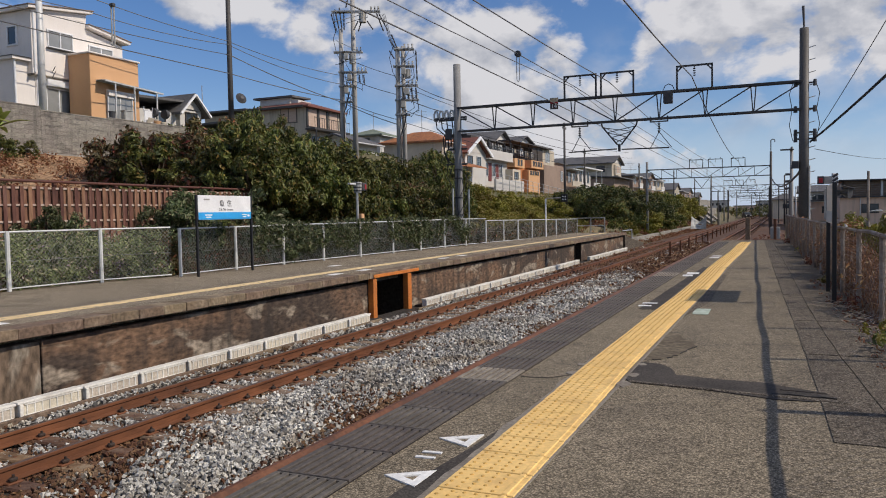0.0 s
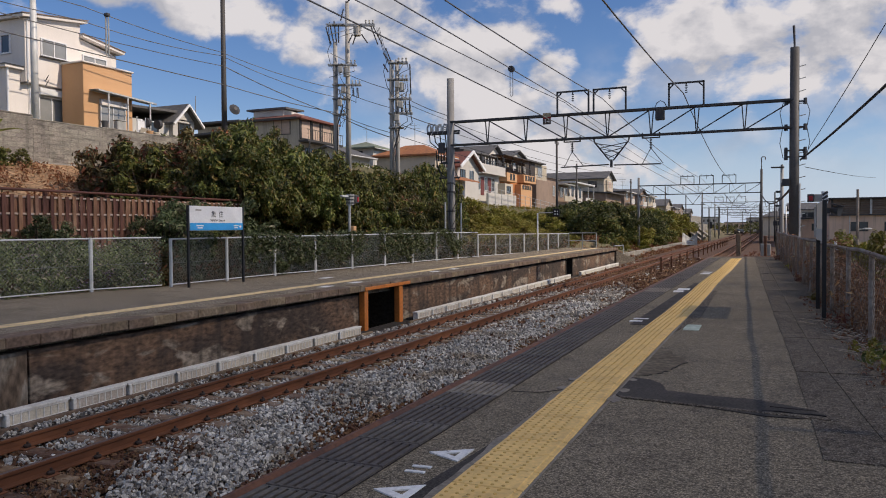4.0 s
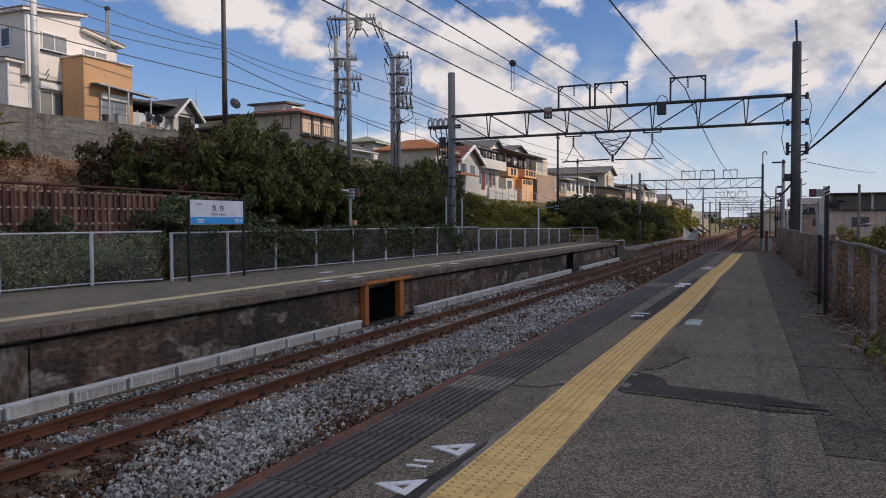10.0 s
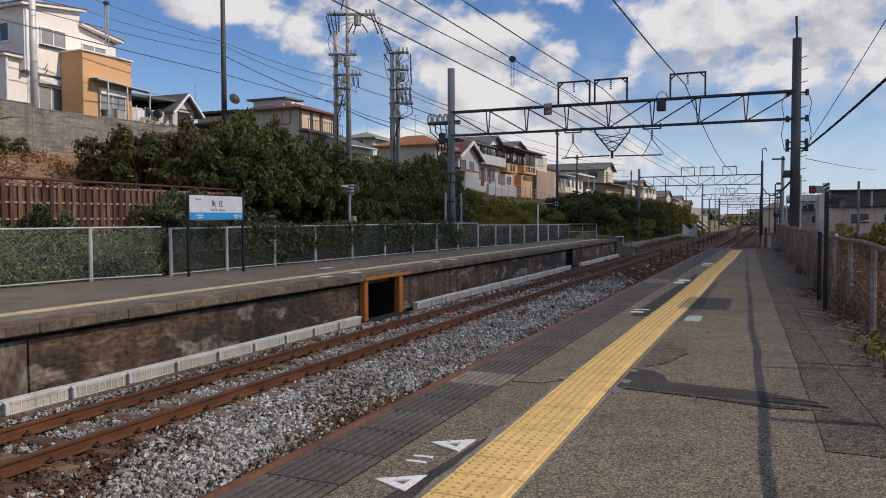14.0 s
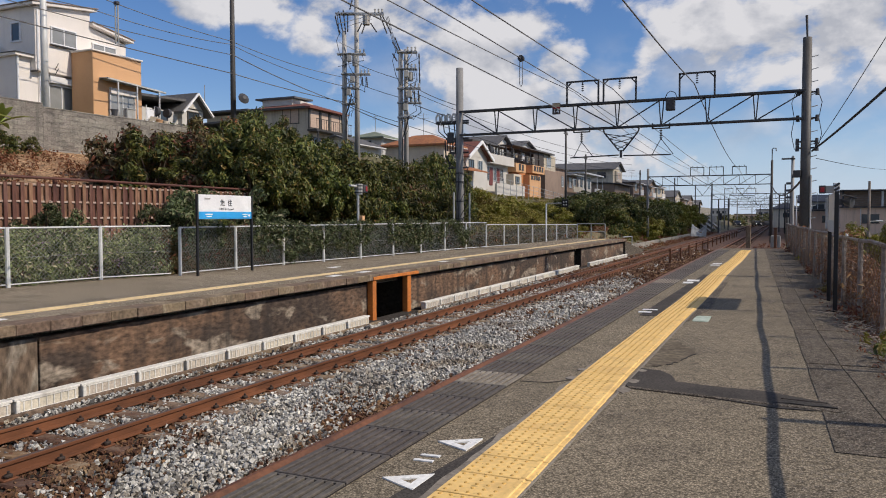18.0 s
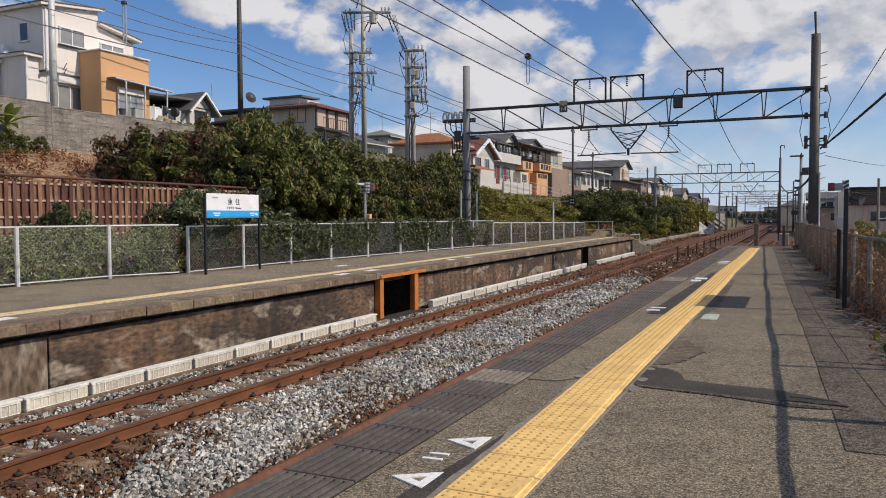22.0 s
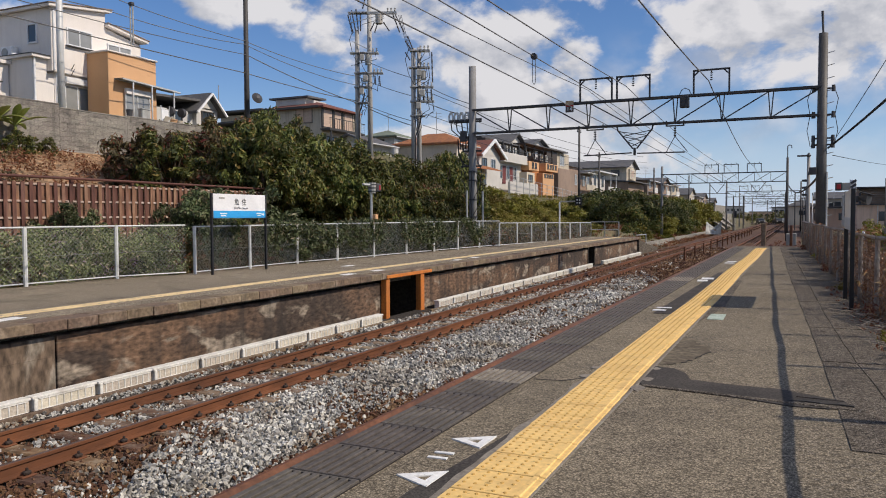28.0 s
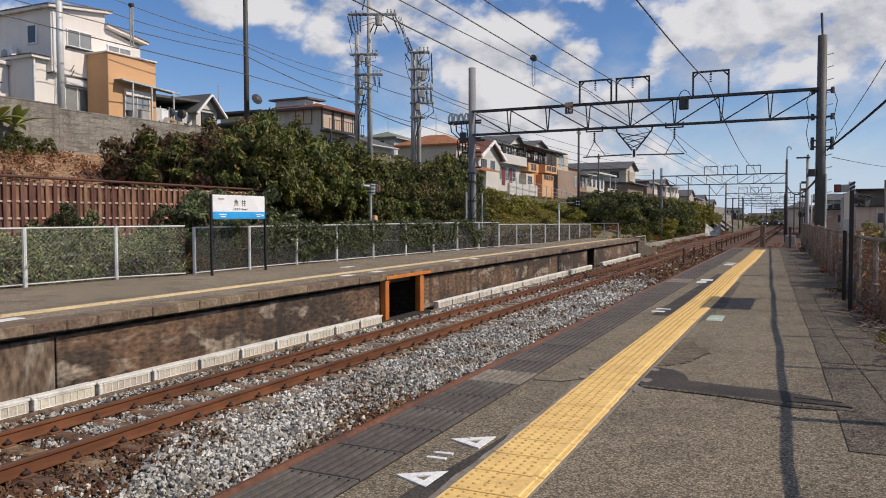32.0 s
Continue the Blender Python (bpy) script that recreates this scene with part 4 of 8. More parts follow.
def build_far_platform():
    p = thing("far_platform", (0, 0, 0), "opposite railway platform with a stained concrete face", "platform", kind="structure")
    ys = [-8, 10.5, 13, 14.2, 17, 31, OPP_END]
    s = Shape().prism([*[(OPP_X - 0.42, y) for y in ys], *[(opp_fence_x(y) - 0.3, y) for y in ys[::-1]]], OPP_Z - 0.3, OPP_Z)
    part("slab", s, ASPHALT_PALE, p)
    me = Shape().box((0, 0, -0.075), (0.44, 0.511, 0.15), 0.012).mesh("coping_stone", COPING)
    y = 7.06 - 0.517 * 28
    while y < OPP_END:
        dz = 0.004 * math.sin(y * 3.1)
        part("coping_stone", me, None, p, at=(OPP_X - 0.22 + 0.006 * math.sin(y * 5), y, OPP_Z + dz))
        y += 0.517
    part("painted_line", Shape().box((-10.3, 20.6, OPP_Z + 0.003), (0.31, 56, 0.006)), PALE_LINE, p, "faded yellow painted line")
    for x, yy in ((-9.85, 6.9), (-9.8, 15.6), (-9.8, 17.0), (-9.8, 22.0), (-9.8, 23.5), (-11.5, 18.3)):
        part("painted_bar", Shape().box((x, yy, OPP_Z + 0.004), (0.22, 0.5, 0.005), rz=5), WHITE_PAINT, p)
    rng = random.Random(4)
    for a, b in ((-8, 16.4), (18.4, 36.6), (37.8, OPP_END)):
        y = a
        while y < b - 0.05:
            e = min(b, y + (15.27 if y == -8 else 9.2))
            panel = Shape().box((OPP_X - 0.335, (y + e) / 2, -0.895), (0.3, e - y - 0.03, 1.11), 0.01)
            panel = part("wall_panel", panel, PALE_PANEL if y == -8 else STAINED, p)
            for zz in (-0.62,):
                part("form_ridge", Shape().box((OPP_X - 0.185, (y + e) / 2, zz), (0.008, e - y - 0.1, 0.01), 0.002), PALE_PANEL if y == -8 else STAINED, panel)
            y = e
    # the refuge under the platform, its inner shade painted near-black, with its painted frame
    for y0, y1 in ((16.4, 18.4), (36.6, 37.8)):
        s = Shape()
        s.box((OPP_X - 1.6, (y0 + y1) / 2, -0.85), (0.1, y1 - y0, 1.2))
        s.box((OPP_X - 0.9, y0 - 0.03, -0.85), (1.5, 0.06, 1.2))
        s.box((OPP_X - 0.9, y1 + 0.03, -0.85), (1.5, 0.06, 1.2))
        part("refuge", s, BED_SHADE, p, "dark refuge under the platform")
    part("frame_post", Shape().box((OPP_X - 0.09, 16.4, -0.83), (0.16, 0.18, 1.16), 0.012), ORANGE, p, "orange painted post")
    part("frame_post", Shape().box((OPP_X - 0.09, 18.3, -0.83), (0.16, 0.21, 1.16), 0.012), ORANGE, p, "orange painted post")
    part("frame_beam", Shape().box((OPP_X + 0.012, 17.55, OPP_Z - 0.1), (0.03, 2.5, 0.085), 0.008), ORANGE, p, "orange painted beam")
    ramp = Shape()
    ramp.sweep([(-0.5, -1.3), (3.4, -1.3), (3.4, 0), (-0.5, 0)], [(-12.6, OPP_END, -0.25), (-12.6, OPP_END + 3.5, -0.7), (-12.6, OPP_END + 7, -1.0)])
    part("end_ramp", ramp, ASPHALT_DARK, p)


build_far_platform()


def build_troughs():
    s = Shape()
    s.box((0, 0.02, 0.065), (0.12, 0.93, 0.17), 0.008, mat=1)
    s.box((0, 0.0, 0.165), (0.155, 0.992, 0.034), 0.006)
    for k in range(8):
        s.box((0.062, -0.36 + k * 0.112, 0.065), (0.018, 0.02, 0.15), 0.004)
    s.box((0.062, 0.03, 0.138), (0.02, 0.86, 0.022), 0.004)
    s.box((0.062, 0.03, -0.005), (0.02, 0.86, 0.022), 0.004)
    s.box((0.01, -0.448, 0.062), (0.15, 0.055, 0.18), 0.008)
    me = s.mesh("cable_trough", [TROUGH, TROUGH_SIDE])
    rng = random.Random(2)
    y = 7.035 - 1.01 * 13
    while y < 48:
        gap = 16.0 < y < 18.7 or 36.2 < y < 38.2
        if not gap:
            ob = new("cable_trough", me)
            ob.matrix_basis = pose(-8.925 + rng.uniform(-0.006, 0.006), y, -1.18 + rng.uniform(-0.004, 0.004), 0, rng.uniform(-0.8, 0.8), rng.uniform(-0.4, 0.4))
            tagged(ob, "white concrete cable trough lying along the platform wall", "cable trough", "cable troughs along the wall")
        y += 1.01
    k = thing("trough_kerb", (0, 0, 0), "narrow stained concrete kerb along the cable troughs", "kerb")
    rng = random.Random(3)
    y = -7.0
    while y < 48:
        if not (15.6 < y < 18.6):
            part("kerb_stone", Shape().box((-8.775 + rng.uniform(-0.006, 0.006), y, -1.285), (0.06, 1.985, 0.24), 0.01), COPING, k)
        y += 2.0
    for y0, y1 in ((-8.0, 15.9), (18.7, 48.0)):
        part("bedding", Shape().box((-9.02, (y0 + y1) / 2, -1.27), (0.4, y1 - y0, 0.18)), BED_SHADE, k)


build_troughs()

# ---- fences ----
def chain_panel(length, height, step, r):
    """Woven diamond wire: zigzag wires in both diagonals, in the plane y-z."""
    s = Shape()
    n = int((length + height) / step)
    for k in range(-int(height / step) - 1, int(length / step) + 1):
        for sg in (1, -1):
            y0 = k * step
            a, b = (y0, 0.0), (y0 + height, height)
            if sg < 0:
                a, b = (y0 + height, 0.0), (y0, height)
            (ya, za), (yb, zb) = a, b
            pts = []
            for t in (0.0, 1.0):
                pts.append([ya + (yb - ya) * t, za + (zb - za) * t])
            slope = (zb - za) / (yb - ya)
            for p in pts:
                if p[0] < 0:
                    p[1] += (0 - p[0]) * slope
                    p[0] = 0
                if p[0] > length:
                    p[1] += (length - p[0]) * slope
                    p[0] = length
            if abs(pts[0][0] - pts[1][0]) < 0.02:
                continue
            s.rod((sg * r, pts[0][0], pts[0][1]), (sg * r, pts[1][0], pts[1][1]), r, n=3, caps=False)
    return s


def fence_panel(at, to, height, label, post_r, mats, step, r, lean=0.0, rail_r=0.02, bottom=True, wavy=0.0):
    """One bay: a post at its start, rails and woven wire."""
    a, b = Vector(at), Vector(to)
    d = b - a
    L = d.length
    ang = math.degrees(math.atan2(-d.x, d.y))
    t = thing("chain_link_fence", a, label, "fence", "fence bays", rz=ang)
    post_m, rail_m, wire_m = mats
    part("post", Shape().rod((0, 0, -0.05), (lean, 0, height + 0.02), post_r, n=8), post_m, t)
    dz = d.z
    s = Shape().tube([(0, 0, height), (0.0, L * 0.5, height + wavy + dz / 2), (0, L, height + dz)], rail_r, 6)
    part("top_rail", s, rail_m, t)
    if bottom:
        part("bottom_rail", Shape().rod((0, 0, 0.06), (0, L, 0.06 + dz), rail_r * 0.8, n=6), rail_m, t)
        part("mid_wire", Shape().rod((0, 0, height * 0.5), (0, L, height * 0.5 + dz), 0.006, n=4), wire_m, t)
    ob = part("wire_mesh", chain_panel(L, height - 0.07, step, r), wire_m, t)
    ob.matrix_basis = Matrix.Translation((0, 0, 0.06))
    return t


def build_fences():
    ys = [4.0, 6.15, 8.28, 10.42, 12.56, 14.1]
    pts = [(opp_fence_x(y), y) for y in ys]
    pts += [(-13.35, 14.3), (-13.38, 16.4), (-13.4, 18.56), (-13.2, 20.4), (-13.08, 22.48), (-12.97, 24.64), (-12.86, 26.72), (-12.73, 28.72), (-12.6, 30.72), (-12.52, 32.96),
            (-12.48, 35.28), (-12.44, 37.36), (-12.38, 39.6), (-12.34, 42.0), (-12.3, 44.08), (-12.3, 46.4), (-12.3, 48.96)]
    for (x0, y0), (x1, y1) in zip(pts, pts[1:]):
        if abs(y1 - y0) < 0.6:
            continue
        fall = [max(0.0, y - 31) * 0.009 for y in (y0, y1)]
        fence_panel((x0, y0, OPP_Z - fall[0]), (x1, y1, OPP_Z - fall[1]), 1.2 if y0 < 14 else (1.16 if y0 < 31 else 1.07), "galvanised chain-link fence along the platform's back edge", 0.047 if y0 < 14 else 0.04,
                    (PAINTED, PAINTED, WIRE), 0.1, 0.0031)
    y = 3.6 - 1.83 * 4
    while y < 33:
        x0, x1 = near_fence_x(y), near_fence_x(y + 1.83)
        fence_panel((x0, y, 0), (x1, y + 1.83, 0), 0.99, "rusty wire-mesh fence with a pipe rail beside the platform", 0.03 if abs(y - 5.43) > 0.3 else 0.045,
                    (RUSTPOST, RUSTPOST, RUSTWIRE), 0.11, 0.0022, rail_r=0.025, wavy=0.02 * math.sin(y * 2.3), bottom=False)
        y += 1.83


build_fences()


# ---- signs ----
def text_mesh(body, size, extrude=0.002):
    cu = bpy.data.curves.new("lettering", "FONT")
    cu.body, cu.size, cu.extrude = body, size, extrude
    cu.align_x, cu.align_y = "CENTER", "CENTER"
    ob = bpy.data.objects.new("lettering", cu)
    scene.collection.objects.link(ob)
    dg = bpy.context.evaluated_depsgraph_get()
    me = bpy.data.meshes.new_from_object(ob.evaluated_get(dg))
    bpy.data.objects.remove(ob)
    return me


PLATE_CREAM = plain("orange_plate", (0.75, 0.36, 0.1), 0.6)
PLATE_TOP = plain("tan_plate", (0.5, 0.4, 0.27), 0.6)
PLATE_DARK = plain("dark_plate", (0.09, 0.07, 0.06), 0.6)


def station_sign(at, width, post_top, z0, z1, label, white=None, blue=None):
    """Board between two black posts, along the track; a bleached one has lost its lettering."""
    t = thing("station_sign", at, label, "sign", "station name signs")
    for sy in (0, width):
        part("post", Shape().box((0, sy, post_top / 2 - 0.02), (0.055, 0.055, post_top + 0.04), 0.006), BLACK, t, "black steel post")
    h = z1 - z0
    board = part("board", Shape().box((0, width / 2, (z0 + z1) / 2), (0.05, width - 0.07, h), 0.006), white or SIGN_WHITE, t, "white sign board")
    for f in (1, -1):
        bx = f * 0.027
        part("blue_band", Shape().box((bx, width / 2, z0 + h * 0.16), (0.006, width - 0.075, h * 0.3), 0.0015), blue or SIGN_BLUE, board)
        if blue:
            continue
        rot = pose(f * 0.029, width / 2, z0 + h * 0.66, 90, 0, 90 if f > 0 else -90)
        me = text_mesh("魚  住", h * 0.3)
        me.materials.append(INK)
        part("lettering", me, None, board, at=rot)
        me = text_mesh("うおずみ  Uozumi", h * 0.12)
        me.materials.append(INK)
        part("lettering", me, None, board, at=pose(f * 0.029, width / 2, z0 + h * 0.415, 90, 0, 90 if f > 0 else -90))
        for dy, w in ((0.14, 0.26), (0.8, 0.2)):
            for dz in (0.2, 0.11):
                part("small_bar", Shape().box((f * 0.031, width * dy + 0.1, z0 + h * dz), (0.004, w * (1 if dz > 0.15 else 0.7), h * 0.045)), SIGN_WHITE, board)
        ar = Shape()
        yy, zz = (width - 0.14 if f > 0 else 0.14), z0 + h * 0.16
        g = 1 if f > 0 else -1
        ar.add([(f * 0.032, yy - g * 0.05, zz - 0.02), (f * 0.032, yy, zz - 0.02), (f * 0.032, yy, zz - 0.05), (f * 0.032, yy + g * 0.05, zz), (f * 0.032, yy, zz + 0.05),
                (f * 0.032, yy, zz + 0.02), (f * 0.032, yy - g * 0.05, zz + 0.02)], [(0, 1, 2, 3, 4, 5, 6)])
        part("arrow", ar, SIGN_WHITE, board)
    part("logo_mark", Shape().box((0.028, 0.34, z1 - 0.1), (0.004, 0.2, 0.035)), GREY_BOX, board)
    return t


station_sign((-12.83, 14.33, OPP_Z), 2.05, 1.97, 1.36, 1.96, "white and blue station name sign on black posts")
station_sign((0.64, 11.45, 0.0), 1.58, 1.63, 1.07, 1.62, "faded station name sign on black posts beside the fence", plain("faded_sign_cream", (0.78, 0.72, 0.6), 0.5), plain("faded_sign_grey", (0.5, 0.53, 0.53), 0.5))


# ---- overhead line gantries ----
def box_frame(s, x0, x1, y, z0, z1, w=0.07):
    s.box((x0, y, (z0 + z1) / 2), (w, w, z1 - z0))
    s.box((x1, y, (z0 + z1) / 2), (w, w, z1 - z0))
    s.box(((x0 + x1) / 2, y, z1), (x1 - x0 + w, w, w))


def gantry(y, xl, xr, label, ltop=8.2, rtop=8.2, base=-1.5, detail=True, zt=6.17, zb=5.1, frames=((-8.76, -7.38), (-7.16, -5.79), (-4.02, -2.65))):
    t = thing("line_gantry", (0, y, 0), label, "gantry", "overhead line gantries")
    lz = ground_z(xl, y)
    part("mast", Shape().rod((xl, 0, lz - 0.3), (xl, 0, ltop), 0.19 if detail else 0.14, 0.165 if detail else 0.12, n=14), POLE_MID, t, "grey concrete mast", smooth=True)
    m = Shape().rod((xr, 0, base), (xr, 0, rtop), 0.2 if detail else 0.14, 0.165 if detail else 0.11, n=14)
    part("mast", m, MAST if detail else POLE_DARK, t, "dark steel mast", smooth=True)
    part("chord", Shape().box(((xl + xr) / 2, 0.12, zt), (xr - xl, 0.09, 0.09)), STEEL, t)
    part("chord", Shape().box(((xl + xr) / 2, -0.12, zt), (xr - xl, 0.09, 0.09)), STEEL, t)
    part("chord", Shape().box(((xl + xr) / 2, 0.12, zb), (xr - xl, 0.08, 0.08)), STEEL, t)
    part("chord", Shape().box(((xl + xr) / 2, -0.12, zb), (xr - xl, 0.08, 0.08)), STEEL, t)
    n = 8
    w = (xr - xl) / n
    for i in range(1, n):
        x = xl + i * w
        for e in (-0.1, 0.1) if detail else (0.0,):
            part("strut", Shape().rod((x + e, 0, zt), (x + e * 0.15, 0, zb), 0.03, n=4), STEEL, t)
    for i in range(n):
        x0, x1 = xl + i * w, xl + (i + 1) * w
        a, b = ((x0, zt), (x1, zb)) if i < n / 2 else ((x0, zb), (x1, zt))
        part("brace", Shape().rod((a[0], 0, a[1]), (b[0], 0, b[1]), 0.034, n=4), STEEL, t)
    for x0, x1 in frames:
        s = Shape()
        box_frame(s, x0, x1, 0, zt, zt + (1.0 if detail else 0.85))
        s.box((x0 + 0.12, 0, zt + 0.9), (0.26, 0.05, 0.05), m=pose(x0 + 0.12, 0, zt + 0.9, 0, -45, 0))
        s.box((x1 - 0.12, 0, zt + 0.9), (0.26, 0.05, 0.05), m=pose(x1 - 0.12, 0, zt + 0.9, 0, 45, 0))
        part("wire_frame", s, STEEL, t, "black rectangular wire frame")
        mid = (x0 + x1) / 2
        s = Shape().rod((mid, 0, zt + 0.96), (mid, 0, zt + 0.9), 0.03, n=6)
        for k in range(4):
            s.rod((mid, 0, zt + 0.88 - k * 0.09), (mid, 0, zt + 0.84 - k * 0.09), 0.06, 0.03, n=8)
        part("insulator", s, DARKGREY, t)
    if not detail:
        for xc in (TRACK_X, OWN_X):
            part("registration_arm", Shape().rod((xc - 1.2, 0, zb - 1.1), (xc + 1.2, 0, zb - 1.1), 0.03, n=5), STEEL, t)
            s = Shape().rod((xc - 0.8, 0, zb), (xc, 0, zb - 1.05), 0.03, n=4)
            s.rod((xc + 0.8, 0, zb), (xc, 0, zb - 1.05), 0.03, n=4)
            part("hanger", s, STEEL, t)
        return t
    # hanging lattice and registration arms
    s = Shape()
    for sg in (-1, 1):
        s.rod((-6.4 + sg * 0.77, 0, zb + 0.05), (-6.4 + sg * 0.72, 0, zb - 0.2), 0.035, n=5)
        s.rod((-6.4 + sg * 0.72, 0, zb - 0.2), (-6.4 + sg * 0.08, 0, 4.1), 0.035, n=5)
        for k in range(3):
            z = 4.85 - k * 0.22
            half = 0.08 + (z - 4.1) / 0.8 * 0.62
            s.rod((-6.4 - sg * half, 0, z), (-6.4 + sg * (half - 0.2), 0, z - 0.2), 0.022, n=4)
    s.box((-6.4, 0, 3.98), (0.1, 0.1, 0.32), 0.01)
    part("hanger", s, STEEL, t, "black lattice hanger")
    part("registration_arm", Shape().rod((-8.6, 0, 3.88), (-6.5, 0, 3.93), 0.028, n=6), STEEL, t)
    part("registration_arm", Shape().rod((-6.3, 0, 3.9), (-4.35, 0, 3.88), 0.028, n=6), STEEL, t)
    for xc in (-8.1, -4.75):
        s = Shape()
        s.box((xc, 0, zb - 0.12), (0.7, 0.07, 0.05))
        for e in (-0.35, 0.35):
            s.box((xc + e, 0, zb - 0.02), (0.05, 0.06, 0.24))
        for k in range(4):
            s.rod((xc, 0, zb - 0.2 - k * 0.1), (xc, 0, zb - 0.25 - k * 0.1), 0.07, 0.03, n=8)
        s.rod((xc, 0, zb - 0.55), (xc - 0.35, 0, 3.9), 0.018, n=4)
        s.rod((xc, 0, zb - 0.55), (xc + 0.5, 0, 3.9), 0.018, n=4)
        s.rod((xc, 0, zb - 0.1), (xc, 0, zb - 0.6), 0.02, n=5)
        part("dropper_bracket", s, STEEL, t)
    part("number_plate", Shape().box((-9.18, -0.2, 6.03), (0.36, 0.03, 0.5), 0.01), PLATE_DARK, t, "small dark number plate with a red band")
    part("plate_top", Shape().box((-9.18, -0.222, 6.18), (0.34, 0.02, 0.16)), PLATE_TOP, t)
    part("plate_band", Shape().box((-9.18, -0.222, 6.06), (0.35, 0.02, 0.06)), SIGN_RED, t)
    digits = part("digits", text_mesh("14", 0.27), PLATE_CREAM, t, at=pose(-9.18, -0.22, 5.91, 90, 0, 0))
    s = Shape().box((-4.37, -0.05, 5.93), (0.36, 0.3, 0.48), 0.02)
    s.tube([(-4.6, 0, 6.2), (-4.5, 0, 6.42), (-4.37, 0, 6.5), (-4.2, 0, 6.42), (-4.1, 0, 6.2)], 0.018, 5)
    part("switch_box", s, DARKGREY, t, "dark switch box under the beam")
    # fittings on the masts
    for z in (6.1, 5.1, 4.2, 3.95):
        q = part("fitting_arm", Shape().rod((xr - 0.34, 0, z), (xr + 0.42, 0, z), 0.035, n=6), DARKGREY, t)
        for e in (-0.3, 0.38):
            part("insulator", Shape().rod((xr + e, 0, z - 0.12), (xr + e, 0, z + 0.12), 0.075, 0.06, n=8), DARKGREY, q)
    part("switch_box", Shape().box((xr - 0.3, -0.1, 2.95), (0.26, 0.25, 0.28), 0.02), DARKGREY, t)
    # pale strip painted in for the sunlit right edge of the mast
    part("conduit", Shape().rod((xr + 0.2, -0.14, base), (xr + 0.2, -0.12, 2.9), 0.03, n=8), PAINTED, t, "pale strip standing in for the mast's sunlit edge")
    part("lightning_rod", Shape().rod((xr, 0, 8.1), (xr - 0.04, 0, 9.05), 0.035, 0.05, n=6), DARKGREY, t)
    for k in range(14):
        part("step_bolt", Shape().rod((xr + 0.15, 0, 1.2 + k * 0.48), (xr + 0.4, 0, 1.26 + k * 0.48), 0.018, n=5), PAINTED, t)
    for e in (-0.4, 0.42):
        part("jumper_cable", Shape().tube([(xr + e * 0.9, 0, 6.2), (xr + e * 1.3, 0, 5.7), (xr + e * 1.05, 0, 5.1), (xr + e * 1.3, 0, 4.5), (xr + e, 0, 3.9)], 0.014, 5), CABLE, t)
    # insulator rack on the left mast
    for z, e in ((5.76, -1.2), (5.66, -0.95), (4.95, -0.7), (4.3, -0.5), (3.6, -0.6)):
        part("bracket", Shape().rod((xl + e, 0, z), (xl + 0.45, 0, z), 0.045, n=6), DARKGREY, t)
    for k in range(4):
        x = xl - 1.1 + k * 0.27
        s = Shape().tube([(x - 0.08, 0, 5.72), (x - 0.1, 0, 5.98), (x - 0.03, 0, 6.12), (x + 0.05, 0, 6.1), (x + 0.09, 0, 5.95), (x + 0.08, 0, 5.78)], 0.048, 8)
        part("insulator", s, PAINTED, t, "pale looped insulator")
        part("cap", Shape().box((x, 0, 5.7), (0.2, 0.16, 0.1), 0.02), DARKGREY, t)
        x1 = xl - 0.62 + k * 0.14
        part("lead", Shape().tube([(x, 0, 5.66), (x + 0.04, 0, 5.3), (x1, -0.03, 4.95), (x1, -0.03, 4.4 - 0.1 * (k % 2))], 0.028, 5), CABLE, t)
    part("terminal_box", Shape().box((xl - 0.45, -0.02, 5.0), (0.3, 0.2, 0.5), 0.03), DARKGREY, t)
    rng = random.Random(19)
    for j in range(6):
        z1 = 4.7 - 0.35 * j
        e = rng.choice((-1, 1))
        path = [(xl + e * 0.2, -0.1, z1), (xl + e * (0.3 + 0.35 * rng.random()), -0.15, z1 - 0.6), (xl + e * (0.25 + 0.3 * rng.random()), -0.15, z1 - 1.3), (xl + 0.1 * e, -0.22, z1 - 2.0)]
        part("hanging_cable", Shape().tube(path, 0.016, 5), CABLE, t)
    for z in (1.2, 2.0, 2.9, 3.3):
        part("cable_band", Shape().rod((xl, 0, z), (xl, 0, z + 0.07), 0.21, n=12), DARKGREY, t)
    part("down_cable", Shape().tube([(xl + 0.06, -0.2, 3.4), (xl - 0.02, -0.21, 2.2), (xl + 0.05, -0.21, 1.0), (xl, -0.21, -0.6)], 0.025, 6), CABLE, t)
    part("lead", Shape().tube([(xl - 0.75, 0, 4.9), (xl - 0.7, 0, 4.2), (xl - 0.45, 0, 3.7), (xl, 0, 3.5)], 0.03, 5), CABLE, t)
    return t


gantry(33.0, -13.85, 0.72, "dark steel truss gantry carrying the overhead wires")
gantry(82.0, -13.08, -1.18, "dark steel truss gantry farther along the line", ltop=6.3, rtop=6.8, detail=False, zt=5.45, zb=4.5, frames=((-8.84, -7.54), (-7.0, -5.67), (-4.83, -3.54)))
solid("mast_hook", Shape().tube([(0, 0, 0), (0, 0, 1.15), (0.12, 0, 1.25), (0.34, 0, 1.22), (0.36, 0, 0.95)], 0.05, 6), MAST, "hooked pipe on top of the gantry mast", "pipe", at=(-1.18, 82.0, 6.75))
gantry(132.0, -10.85, 0.06, "dark steel truss gantry farther along the line", ltop=6.7, rtop=6.4, detail=False, zt=4.95, zb=4.1, frames=((-8.92, -7.64), (-7.15, -5.98), (-5.55, -4.23)))
